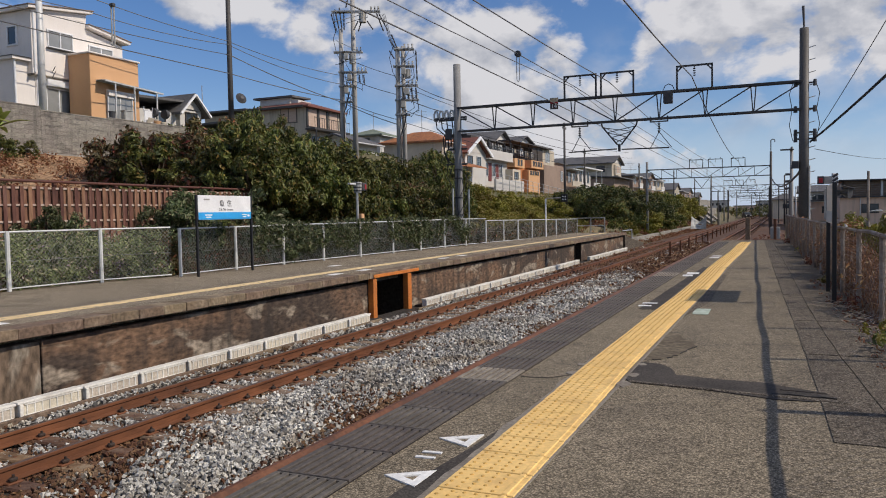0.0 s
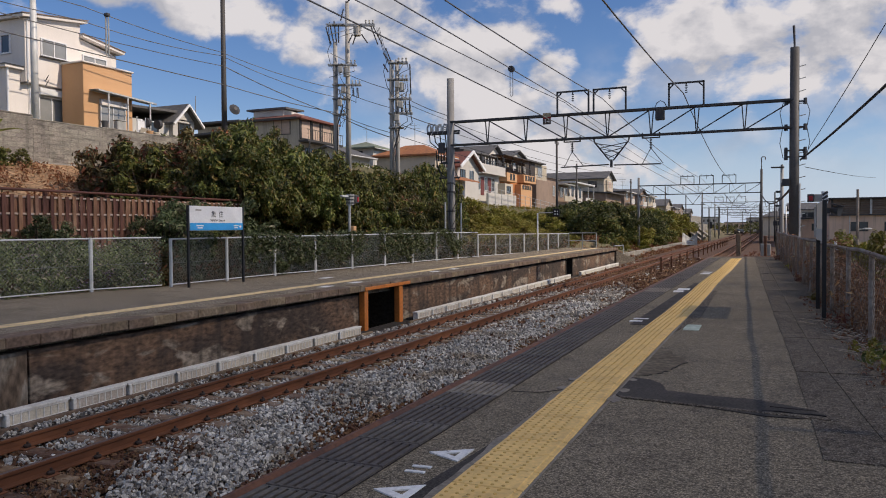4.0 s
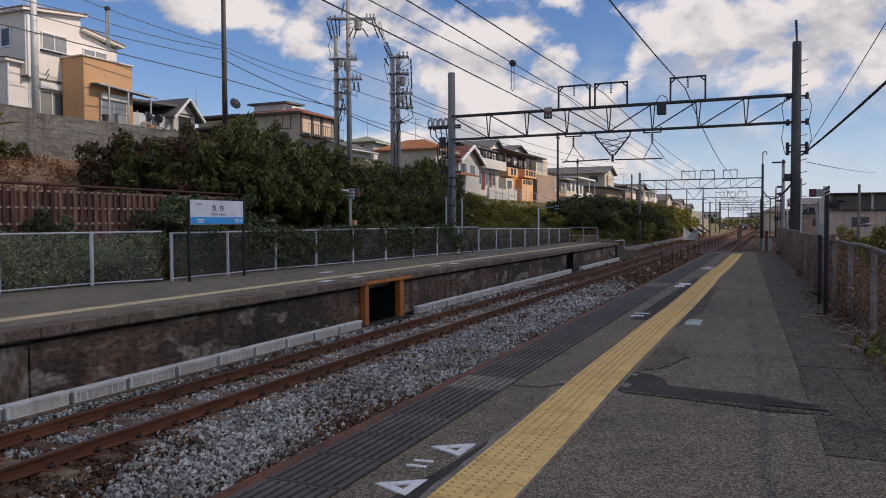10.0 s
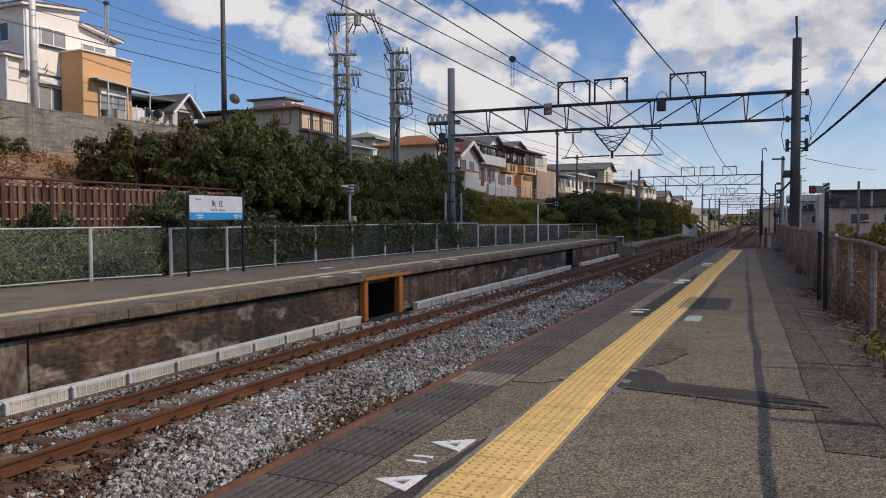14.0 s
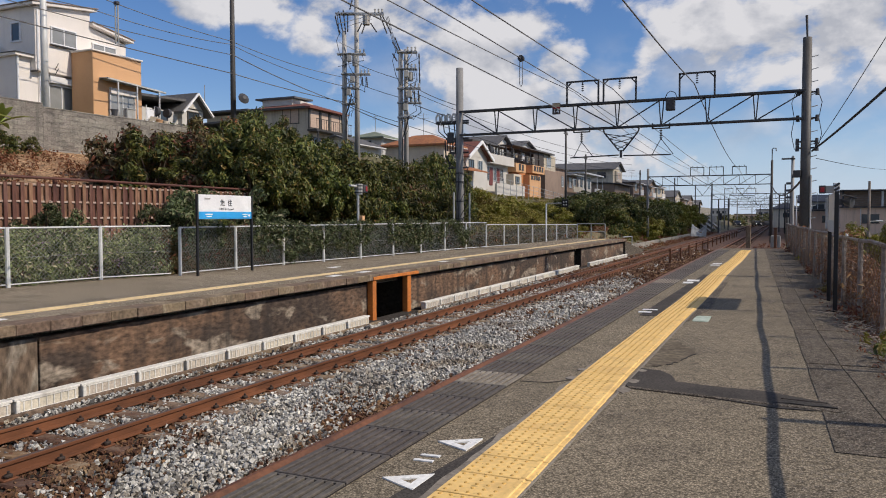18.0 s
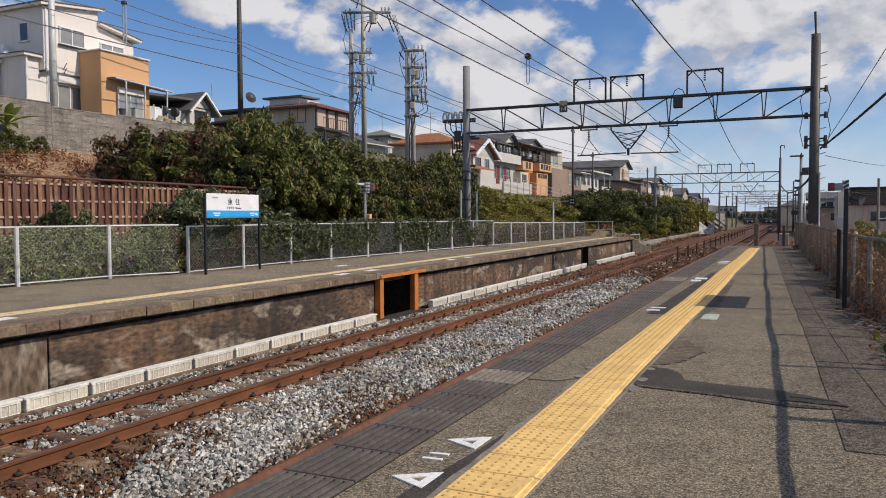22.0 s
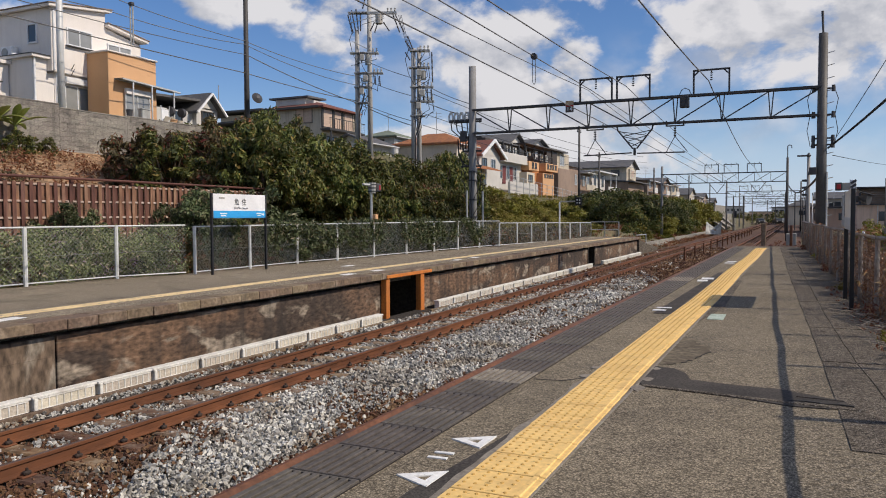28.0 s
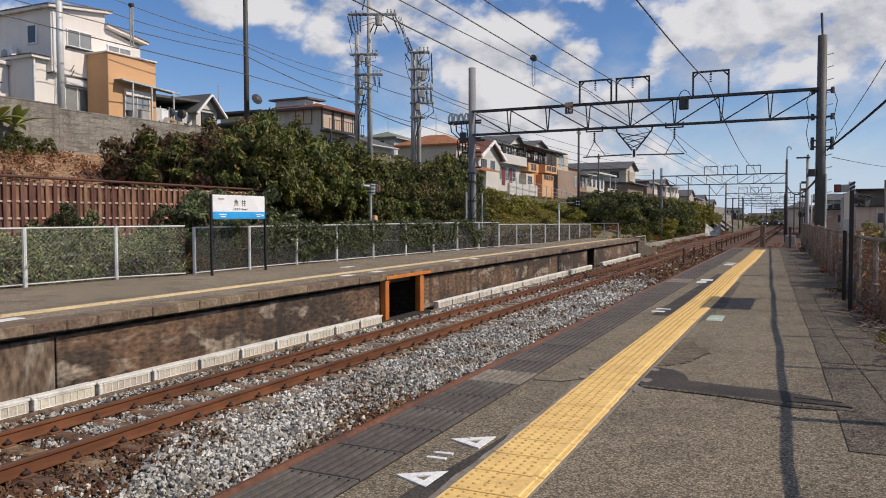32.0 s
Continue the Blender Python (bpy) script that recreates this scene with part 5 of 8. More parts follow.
gantry(181.0, -12.2, 0.5, "dark steel truss gantry far down the line", ltop=6, rtop=6, detail=False, zt=4.7, zb=4.0)
gantry(231.0, -12.2, 1.0, "dark steel truss gantry far down the line", ltop=6, rtop=6, detail=False, zt=4.6, zb=3.9)


def sag(a, b, drop, n=8):
    a, b = Vector(a), Vector(b)
    return [a.lerp(b, i / n) - Vector((0, 0, drop * 4 * (i / n) * (1 - i / n))) for i in range(n + 1)]


def wire(label, pts, r, m=None, name="overhead_wire"):
    return solid(name, Shape().tube(pts, r, 5), m or COPPER, label, "wire", "overhead wires")


GY = (-16.0, 33.0, 82.0, 132.0, 181.0, 231.0)


def line_wire(label, x, z, r, drop=0.35, shift=0.0, z0=None):
    pts = []
    fall = {33.0: 0.0, -16.0: 0.0, 82.0: 0.72, 132.0: 1.2, 181.0: 1.4, 231.0: 1.5}
    for k, (a, b) in enumerate(zip(GY, GY[1:])):
        za = z if (k or z0 is None) else z0
        pts += sag((x + track_bend(a) + shift * min(1, max(0, a - 33) / 49), a, za - fall[a]), (x + track_bend(b) + shift * min(1, max(0, b - 33) / 49), b, z - fall[b]), drop, 10)[0 if not pts else 1:]
    return wire(label, pts, r)


line_wire("messenger wire over the far track", -8.31, 6.72, 0.018, 0.0)
line_wire("hanging wire over the far track", -7.65, 5.2, 0.017, -0.12, z0=5.35)
line_wire("feeder wire over the tracks", -6.8, 6.78, 0.018, 0.42)
line_wire("feeder wire over the tracks", -8.43, 6.72, 0.014, 0.46)
line_wire("messenger wire over the near track", -3.44, 6.73, 0.022, 0.57, -0.75)
t = thing("wire_dropper", (-8.31, 25.24, 0), "wire dropper with a round insulator", "wire fitting")
part("insulator", Shape().rod((0, -0.06, 6.72), (0, 0.06, 6.72), 0.11, n=12), DARKGREY, t)
part("loop", Shape().tube([(-0.05, 0, 6.65), (-0.05, 0, 5.85), (0, 0, 5.76), (0.05, 0, 5.85), (0.05, 0, 6.65)], 0.012, 5), COPPER, t)
wire("thick black cable slung from the mast over the fence", sag((0.93, 33, 3.83), (5.2, -6, 7.0), 0.45, 16), 0.025, CABLE)
wire("black cable slung from the mast over the fence", sag((0.93, 33, 3.79), (5.2, -6, 6.97), 0.46, 16), 0.015, CABLE)
wire("thin wire slung from the mast over the fence", sag((1.2, 33, 4.2), (5.4, -6, 12.0), 0.5, 12), 0.012, CABLE)
wire("thin wire running off beyond the fence", sag((1.1, 33, 3.54), (9.2, 87, 5.9), 0.1, 10), 0.014, CABLE)
wire("thick black cable between masts", sag((0.72, 33, 2.9), (-1.2, 82, 4.4), 0.9, 10), 0.05, CABLE)

# ---- houses on the hill ----
def window(parent, face, u, z, w, h, mats=None, deep=0.06, halves=2, shutter=False):
    """face: (point, along, out): a wall's origin, its direction and its outward normal."""
    o, al, nn = Vector(face[0]), Vector(face[1]), Vector(face[2])
    fm, gm = mats or (FRAME_LIGHT, GLASS)
    c = o + al * u + Vector((0, 0, z)) + nn * 0.02
    rz = math.degrees(math.atan2(al.y, al.x))
    s = Shape()
    for du, dz, sw, sh in ((0, h / 2, w + 0.1, 0.07), (0, -h / 2, w + 0.14, 0.08), (-w / 2, 0, 0.06, h), (w / 2, 0, 0.06, h)):
        s.box((du, 0, dz), (sw, deep * 2, sh), 0.008)
    if halves == 2:
        s.box((0, 0, 0), (0.06, deep * 1.6, h), 0.008)
    win = part("window", s, fm, parent, at=pose(c.x, c.y, c.z, 0, 0, rz))
    part("pane", Shape().box((0, 0, 0), (w - 0.04, 0.03, h - 0.04)), SHUTTER if shutter else gm, win)
    return win


def body(parent, x0, x1, y0, y1, z0, z1, m, name="wall_block"):
    return part(name, Shape().box(((x0 + x1) / 2, (y0 + y1) / 2, (z0 + z1) / 2), (x1 - x0, y1 - y0, z1 - z0), 0.02), m, parent)


def slab_roof(parent, x0, x1, y0, y1, za, zb, axis, m, t=0.16, name="roof"):
    """A roof plane that rises from za to zb along the axis."""
    s = Shape()
    if axis == "x":
        vs = [(x0, y0, za), (x1, y0, zb), (x1, y1, zb), (x0, y1, za)]
    else:
        vs = [(x0, y0, za), (x1, y0, za), (x1, y1, zb), (x0, y1, zb)]
    vs = vs + [(x, y, z + t) for x, y, z in vs]
    s.add(vs, [(3, 2, 1, 0), (4, 5, 6, 7), (0, 1, 5, 4), (1, 2, 6, 5), (2, 3, 7, 6), (3, 0, 4, 7)])
    return part(name, s, m, parent)


def gable_roof(parent, x0, x1, y0, y1, z, rise, axis, m, wall, over=0.5):
    """Ridge along the axis; the gable ends are closed with wall."""
    if axis == "y":
        xm = (x0 + x1) / 2
        k = rise / ((x1 - x0) / 2)
        slab_roof(parent, x0 - over, xm, y0 - over, y1 + over, z - over * k, z + rise, "x", m)
        slab_roof(parent, xm, x1 + over, y0 - over, y1 + over, z + rise, z - over * k, "x", m)
        for y in (y0, y1 - 0.12):
            g = Shape().add([(x0, y, z), (x1, y, z), (xm, y, z + rise), (x0, y + 0.12, z), (x1, y + 0.12, z), (xm, y + 0.12, z + rise)],
                  [(0, 1, 2), (5, 4, 3), (0, 3, 4, 1), (1, 4, 5, 2), (2, 5, 3, 0)])
            part("gable", g, wall, parent)
    else:
        ym = (y0 + y1) / 2
        k = rise / ((y1 - y0) / 2)
        slab_roof(parent, x0 - over, x1 + over, y0 - over, ym, z - over * k, z + rise, "y", m)
        slab_roof(parent, x0 - over, x1 + over, ym, y1 + over, z + rise, z - over * k, "y", m)
        for x in (x0, x1 - 0.12):
            g = Shape().add([(x, y0, z), (x, y1, z), (x, ym, z + rise), (x + 0.12, y0, z), (x + 0.12, y1, z), (x + 0.12, ym, z + rise)],
                  [(2, 1, 0), (3, 4, 5), (0, 1, 4, 3), (1, 2, 5, 4), (2, 0, 3, 5)])
            part("gable", g, wall, parent)


def hip_roof(parent, x0, x1, y0, y1, z, rise, m, over=0.6):
    x0, x1, y0, y1 = x0 - over, x1 + over, y0 - over, y1 + over
    inset = min(x1 - x0, y1 - y0) / 2
    if y1 - y0 >= x1 - x0:
        r0, r1 = ((x0 + x1) / 2, y0 + inset), ((x0 + x1) / 2, y1 - inset)
        tri, quads = [(0, 1, 4), (2, 3, 5)], [(1, 2, 5, 4), (3, 0, 4, 5)]
    else:
        r0, r1 = (x0 + inset, (y0 + y1) / 2), (x1 - inset, (y0 + y1) / 2)
        tri, quads = [(3, 0, 4), (1, 2, 5)], [(0, 1, 5, 4), (2, 3, 4, 5)]
    vs = [(x0, y0, z), (x1, y0, z), (x1, y1, z), (x0, y1, z), (*r0, z + rise), (*r1, z + rise)]
    vs += [(x0, y0, z - 0.18), (x1, y0, z - 0.18), (x1, y1, z - 0.18), (x0, y1, z - 0.18)]
    s = Shape().add(vs, tri + quads + [(0, 6, 7, 1), (1, 7, 8, 2), (2, 8, 9, 3), (3, 9, 6, 0), (9, 8, 7, 6)])
    part("roof", s, m, parent)


def face_x(x, y0):
    return ((x, y0, 0), (0, 1, 0), (1, 0, 0))


def face_y(y, x0):
    return ((x0, y, 0), (1, 0, 0), (0, -1, 0))


PLASTER_WARM = material("warm_white_plaster", [(0.78, 0.735, 0.69), (0.71, 0.67, 0.63)], 0.85, big=0.5, fine=20, bump=0.1, amount=0.06, streaks=((0.58, 0.55, 0.51), 0.35))


def house_white():
    h = thing("house", (0, 0, 0), "white two-storey house with a flat ochre balcony box", "house", "hillside houses")
    z0 = 6.0
    body(h, -39.5, -33, 25.94, 29.15, 8.42, 11.5, PLASTER_WARM, "upper_storey")
    body(h, -39.5, -33.3, 26.3, 29.15, z0, 8.42, PLASTER_WARM, "lower_storey")
    part("wall_wedge", Shape().add([(x, y, z) for x in (-39.5, -33.0) for y, z in ((25.94, 11.49), (29.15, 11.49), (29.15, 11.93))], [(0, 1, 2), (5, 4, 3), (0, 3, 4, 1), (1, 4, 5, 2), (2, 5, 3, 0)]), PLASTER_WARM, h)
    slab_roof(h, -39.9, -32.75, 25.65, 29.4, 11.48, 11.98, "y", PLASTER_WARM, 0.13)
    slab_roof(h, -40.0, -32.7, 25.6, 29.45, 11.62, 12.12, "y", PLASTER_BROWN, 0.04, "roof_edge")
    part("soffit_line", Shape().box((-36.2, 25.96, 8.4), (6.5, 0.1, 0.08), 0.01), FRAME_DARK, h)
    body(h, -39.0, -33.1, 29.15, 31.6, z0, 10.75, PLASTER_WARM)
    slab_roof(h, -39.2, -32.75, 29.1, 31.85, 11.26, 10.86, "y", PLASTER_WARM, 0.13)
    slab_roof(h, -39.3, -32.7, 29.1, 31.9, 11.39, 10.99, "y", PLASTER_BROWN, 0.04, "roof_edge")
    part("wall_wedge", Shape().add([(x, y, z) for x in (-39.0, -33.1) for y, z in ((29.15, 10.74), (31.55, 10.74), (29.15, 11.22))], [(0, 1, 2), (5, 4, 3), (0, 3, 4, 1), (1, 4, 5, 2), (2, 5, 3, 0)]), PLASTER_WARM, h)
    body(h, -33.0, -31.5, 27.95, 31.1, 6.1, 9.62, PLASTER_ORANGE, "balcony_box")
    part("coping", Shape().box((-32.2, 29.5, 9.65), (1.6, 3.3, 0.08), 0.02), PLASTER_WARM, h)
    # low side wing with its flat roof, downpipe and air conditioner
    body(h, -41, -33.35, 25.15, 26.35, z0, 9.0, PLASTER_WARM, "side_wing")
    slab_roof(h, -41.2, -33.1, 24.95, 26.3, 9.0, 9.0, "y", PLASTER_WARM, 0.13)
    slab_roof(h, -41.25, -33.05, 24.9, 26.3, 9.13, 9.13, "y", FRAME_DARK, 0.03, "roof_edge")
    body(h, -41.5, -35.0, 24.2, 25.1, z0, 8.75, PLASTER_WARM, "entrance_block")
    slab_roof(h, -41.6, -34.8, 24.0, 25.1, 8.75, 8.75, "y", PLASTER_WARM, 0.16)
    part("porch_roof", Shape().box((-35.3, 23.9, 7.75), (2.0, 0.8, 0.06), 0.01), FRAME_DARK, h)
    window(h, face_y(24.2, 0), -35.6, 7.15, 0.9, 0.9, (FRAME_DARK, GLASS))
    for x, y, za, zb in ((-33.28, 25.2, 6.0, 9.0), (-32.96, 26.05, 8.5, 11.4), (-33.28, 26.4, 6.0, 8.4), (-34.75, 24.1, 6.0, 8.7)):
        part("downpipe", Shape().rod((x, y, za), (x, y, zb), 0.055, n=8), SIGN_WHITE, h)
    unit = part("air_conditioner", Shape().box((-35.6, 25.6, 9.45), (0.85, 0.34, 0.6), 0.03), SIGN_WHITE, h)
    part("fan_grille", Shape().rod((-35.7, 25.42, 9.45), (-35.7, 25.4, 9.45), 0.22, n=14), GREY_BOX, unit)
    fx = face_x(-33, 0)
    window(h, fx, 27.52, 10.27, 1.42, 0.82, (SIGN_WHITE, CURTAIN))
    part("sill", Shape().box((-32.93, 27.52, 9.8), (0.2, 1.6, 0.06), 0.01), FRAME_DARK, h)
    window(h, face_x(-33.3, 0), 27.57, 7.1, 1.45, 1.6, (SIGN_WHITE, CURTAIN))
    part("shutter_box", Shape().box((-33.16, 27.57, 8.13), (0.26, 1.6, 0.34), 0.02), SIGN_WHITE, h)
    for z in (8.5, 8.75):
        part("wall_bracket", Shape().rod((-32.98, 27.0, z - 0.12), (-32.75, 27.0, z + 0.15), 0.02, n=5), FRAME_DARK, h)
    window(h, face_x(-33.1, 0), 30.1, 10.15, 1.5, 0.5, (SIGN_WHITE, CURTAIN))
    window(h, face_y(25.94, 0), -34.3, 10.35, 0.62, 0.9, (SIGN_WHITE, GLASS), halves=1)
    # terrace frame beside the balcony box, its screen and shutter
    for y in (28.95, 30.2, 31.75):
        part("terrace_post", Shape().box((-30.9, y, 7.15 - (y - 28.6) * 0.02), (0.07, 0.07, 2.1 - (y - 28.6) * 0.04), 0.008), PAINTED, h)
    part("terrace_beam", Shape().rod((-30.9, 28.3, 8.26), (-30.9, 32.2, 8.08), 0.05, n=6), PAINTED, h)
    part("terrace_beam", Shape().rod((-31.45, 28.3, 8.3), (-31.45, 32.2, 8.14), 0.04, n=6), PAINTED, h)
    part("terrace_roof", Shape().add([(-31.5, 28.3, 8.33), (-30.85, 28.3, 8.29), (-30.85, 32.2, 8.11), (-31.5, 32.2, 8.17), (-31.5, 28.3, 8.35), (-30.85, 28.3, 8.31), (-30.85, 32.2, 8.13), (-31.5, 32.2, 8.19)],
         [(3, 2, 1, 0), (4, 5, 6, 7), (0, 1, 5, 4), (1, 2, 6, 5), (2, 3, 7, 6), (3, 0, 4, 7)]), PAINTED, h)
    window(h, face_x(-31.5, 0), 29.75, 7.0, 1.6, 1.3, (FRAME_LIGHT, CURTAIN))
    part("shutter_box", Shape().box((-31.42, 29.75, 7.78), (0.16, 1.7, 0.3), 0.02), PLASTER_WARM, h)


house_white()


def planter_row():
    """Laundry-yard clutter behind the block wall."""
    def put(name, s, m, label, y, cat):
        solid(name, s, m, label, cat, "yard clutter", at=(-30.55, y, 6.2))

    for y, m, r, hh in ((28.35, DARKGREY, 0.16, 0.5), (31.3, PLASTER_ORANGE, 0.22, 0.32), (31.75, PLASTER_CREAM, 0.18, 0.3)):
        s = Shape().rod((0, 0, 0), (0, 0, hh), r * 0.75, r, n=14)
        s.rod((0, 0, hh - 0.05), (0, 0, hh), r * 1.08, r * 1.08, n=14)
        put("plant_pot", s, m, "round plant pot standing behind the block wall", y, "plant pot")
    s = Shape().box((0, 0, 0.42), (0.02, 0.5, 0.75), 0.008)
    s.rod((0, -0.3, 0), (0, -0.3, 1.0), 0.02, n=6).rod((0, 0.3, 0), (0, 0.3, 1.0), 0.02, n=6).rod((0, -0.3, 0.82), (0, 0.3, 0.82), 0.015, n=6)
    put("drying_rack", s, SIGN_WHITE, "white cloth hung on a small drying rack", 30.75, "drying rack")
    for y, m in ((31.15, DARKGREY), (31.95, DARKGREY)):
        s = Shape().rod((0, -0.1, 0.75), (0, 0.1, 0.75), 0.24, n=16)
        s.rod((0, 0, 0), (0, 0, 0.6), 0.04, n=8)
        put("hose_reel", s, m, "dark round hose reel on a stand", y, "hose reel")
    s = Shape().box((0, 0, 0.3), (0.32, 0.55, 0.6), 0.04)
    s.box((0, 0, 0.62), (0.36, 0.6, 0.05), 0.012)
    put("storage_box", s, GREY_BOX, "grey storage box with a lid behind the block wall", 29.3, "box")
    s = Shape().box((0, 0, 0.2), (0.02, 0.9, 0.4), 0.01, m=pose(0, 0, 0.25, 0, 25, 12))
    put("cloth_heap", s, PLASTER_CREAM, "cream cloth draped over the block wall", 31.0, "cloth")


planter_row()


def house_gable_small():
    h = thing("house", (0, 0, 0), "low house with a grey roof and a white gable", "house", "hillside houses")
    body(h, -43, -34, 36.8, 38.7, 6.0, 8.15, PLASTER)
    gable_roof(h, -43, -34, 36.8, 38.7, 8.05, 0.9, "x", ROOF_GREY, PLASTER, 0.4)
    body(h, -40, -34.3, 33.0, 36.8, 6.0, 7.8, PLASTER_GREY)
    slab_roof(h, -40.2, -34.0, 32.8, 37.2, 8.35, 8.5, "y", ROOF_GREY, 0.14)
    window(h, face_x(-34, 0), 37.75, 7.5, 1.0, 0.8, (FRAME_DARK, GLASS))
    window(h, face_x(-34.3, 0), 35.0, 7.3, 1.6, 0.9)
    s = Shape()
    for y in (36.42, 39.1):
        s.rod((-33.55, 37.75, 9.02), (-33.55, y, 7.72), 0.085, n=4)
    part("bargeboard", s, SIGN_WHITE, h, "white bargeboards")
    part("antenna", Shape().rod((-34.5, 39.4, 8), (-34.5, 39.4, 9.9), 0.03, n=5), GALV, h)


house_gable_small()


def house_brown():
    h = thing("house", (0, 0, 0), "dark-timbered house with a red-brown hip roof and balcony", "house", "hillside houses")
    body(h, -56.5, -49, 72.86, 80.0, 6.5, 13.6, PLASTER_DIM)
    body(h, -64, -56.5, 73.4, 80.0, 6.5, 13.5, PLASTER_DIM, "side_block")
    hip_roof(h, -56.5, -49, 72.86, 80.0, 13.72, 1.35, ROOF_RED, 0.65)
    part("eave_board", Shape().box((-53.2, 72.17, 13.64), (8.4, 0.1, 0.26), 0.01), FRAME_DARK, h)
    slab_roof(h, -65, -56.9, 72.2, 80.4, 13.72, 13.8, "y", ROOF_GREY, 0.2, "flat_roof")
    body(h, -56.2, -52.0, 74, 77, 13.7, 15.0, PLASTER_GREY, "roof_room")
    slab_roof(h, -56.9, -51.4, 73.6, 77.4, 15.0, 15.1, "y", ROOF_GREY, 0.2)
    body(h, -52.2, -51.0, 74.2, 76.8, 13.7, 14.7, PLASTER, "roof_hatch")
    for y, w in ((74.0, 1.8), (76.1, 1.5), (78.4, 1.9)):
        window(h, face_x(-49, 0), y, 12.45, w, 2.0, (FRAME_DARK, SHUTTER), shutter=True, halves=1)
    window(h, face_y(72.86, 0), -51.4, 12.85, 2.2, 1.8, (FRAME_DARK, SHUTTER), shutter=True)
    part("balcony_deck", Shape().box((-48.4, 76.4, 11.1), (1.3, 7.6, 0.24), 0.02), FRAME_DARK, h)
    rail = part("balcony_rail", Shape().rod((-47.8, 72.6, 12.35), (-47.8, 80.2, 12.35), 0.05, n=4), FRAME_DARK, h)
    for k in range(16):
        part("baluster", Shape().rod((-47.8, 72.7 + k * 0.49, 11.1), (-47.8, 72.7 + k * 0.49, 12.35), 0.025, n=4), FRAME_DARK, rail)
    for y in (72.9, 75.1, 77.1, 79.95):
        part("timber", Shape().box((-48.96, y, 12.5), (0.12, 0.22, 2.4)), FRAME_DARK, h)
    for y in (73.0, 76.4, 79.8):
        part("balcony_post", Shape().box((-47.85, y, 10.0), (0.14, 0.14, 2.2)), FRAME_DARK, h)
    window(h, face_x(-49, 0), 74.6, 9.6, 1.6, 1.6, (FRAME_DARK, GLASS))
    window(h, face_x(-49, 0), 77.9, 9.6, 1.8, 1.6, (FRAME_DARK, CURTAIN))


house_brown()


def simple_house(x0, x1, y0, y1, z0, z1, wall, roof, kind, rise, label, wins=(), balcony=None, over=0.6):
    h = thing("house", (0, 0, 0), label, "house", "hillside houses")
    body(h, x0, x1, y0, y1, z0 - 2.5, z1, wall)
    if kind == "hip":
        hip_roof(h, x0, x1, y0, y1, z1 + 0.1, rise, roof, over)
    elif kind in ("x", "y"):
        gable_roof(h, x0, x1, y0, y1, z1, rise, kind, roof, wall, over)
    else:
        slab_roof(h, x0 - over, x1 + over, y0 - over, y1 + over, z1, z1 + rise, "x", roof)
    if over > 0.3 and kind != "flat":
        part("gutter", Shape().rod((x1 + over, y0 - over + 0.1, z1 - 0.12), (x1 + over, y1 + over - 0.1, z1 - 0.12), 0.07, n=6), FRAME_LIGHT, h)
    part("downpipe", Shape().rod((x1 + 0.05, y0 + 0.25, z0 - 2), (x1 + 0.05, y0 + 0.25, z1 - 0.15), 0.045, n=6), FRAME_LIGHT, h)
    part("air_conditioner", Shape().box((x1 + 0.2, y1 - 0.9, z0 + 1.0), (0.3, 0.8, 0.6), 0.03), SIGN_WHITE, h)
    if (int(y0) % 3) == 1:
        mast = part("antenna", Shape().rod(((x0 + x1) / 2, (y0 + y1) / 2, z1), ((x0 + x1) / 2, (y0 + y1) / 2, z1 + rise + 2.4), 0.035, n=5), GALV, h)
        for dz in (0.0, -0.35):
            part("antenna_rod", Shape().rod(((x0 + x1) / 2 - 0.6, (y0 + y1) / 2, z1 + rise + 2.2 + dz), ((x0 + x1) / 2 + 0.6, (y0 + y1) / 2, z1 + rise + 2.2 + dz), 0.02, n=4), GALV, mast)
    if balcony:
        a, b, z = balcony
        part("balcony_deck", Shape().box((x1 + 0.6, (a + b) / 2, z), (1.3, b - a, 0.2), 0.02), SIGN_WHITE, h)
        part("balcony_parapet", Shape().box((x1 + 1.2, (a + b) / 2, z + 0.55), (0.1, b - a, 0.95), 0.02), PLASTER, h, "white balcony parapet")
        part("canopy", Shape().box((x1 + 0.6, (a + b) / 2, z + 2.5), (1.5, b - a + 0.4, 0.14), 0.02), SIGN_WHITE, h)
    for f, u, z, w, hh, mm in wins:
        window(h, face_x(x1, 0) if f == "x" else face_y(y0, 0), u, z, w, hh, mm)
    return h


DG, LG, CU = (FRAME_DARK, GLASS), (FRAME_LIGHT, GLASS), (FRAME_LIGHT, CURTAIN)
simple_house(-38.2, -31.5, 70.9, 75.5, 6.0, 8.65, PLASTER_CREAM, ROOF_ORANGE, "hip", 1.2, "single-storey house with an orange tiled hip roof",
             [("x", 73.4, 7.6, 1.6, 1.0, LG)], over=0.5)
simple_house(-60, -46, 55.5, 63, 7, 9.3, PLASTER, ROOF_GREY, "flat", 0.5, "low white house with a dark shallow roof behind the bushes", [("x", 59, 8.6, 1.6, 0.9, DG), ("y", -49, 8.6, 1.6, 0.9, DG)], over=0.8)
simple_house(-54.2, -49.6, 91, 96, 7, 12.05, PLASTER_GREY, ROOF_GREEN, "hip", 1.0, "grey house with a green sheet roof", [("y", -52, 11.2, 1.6, 0.9, DG)])
simple_house(-41.6, -37.4, 63.5, 68, 4, 8.3, PLASTER_GREY, ROOF_GREY, "y", 0.8, "low grey shed half hidden by bushes", [("y", -39.6, 7.6, 1.2, 0.8, LG)])


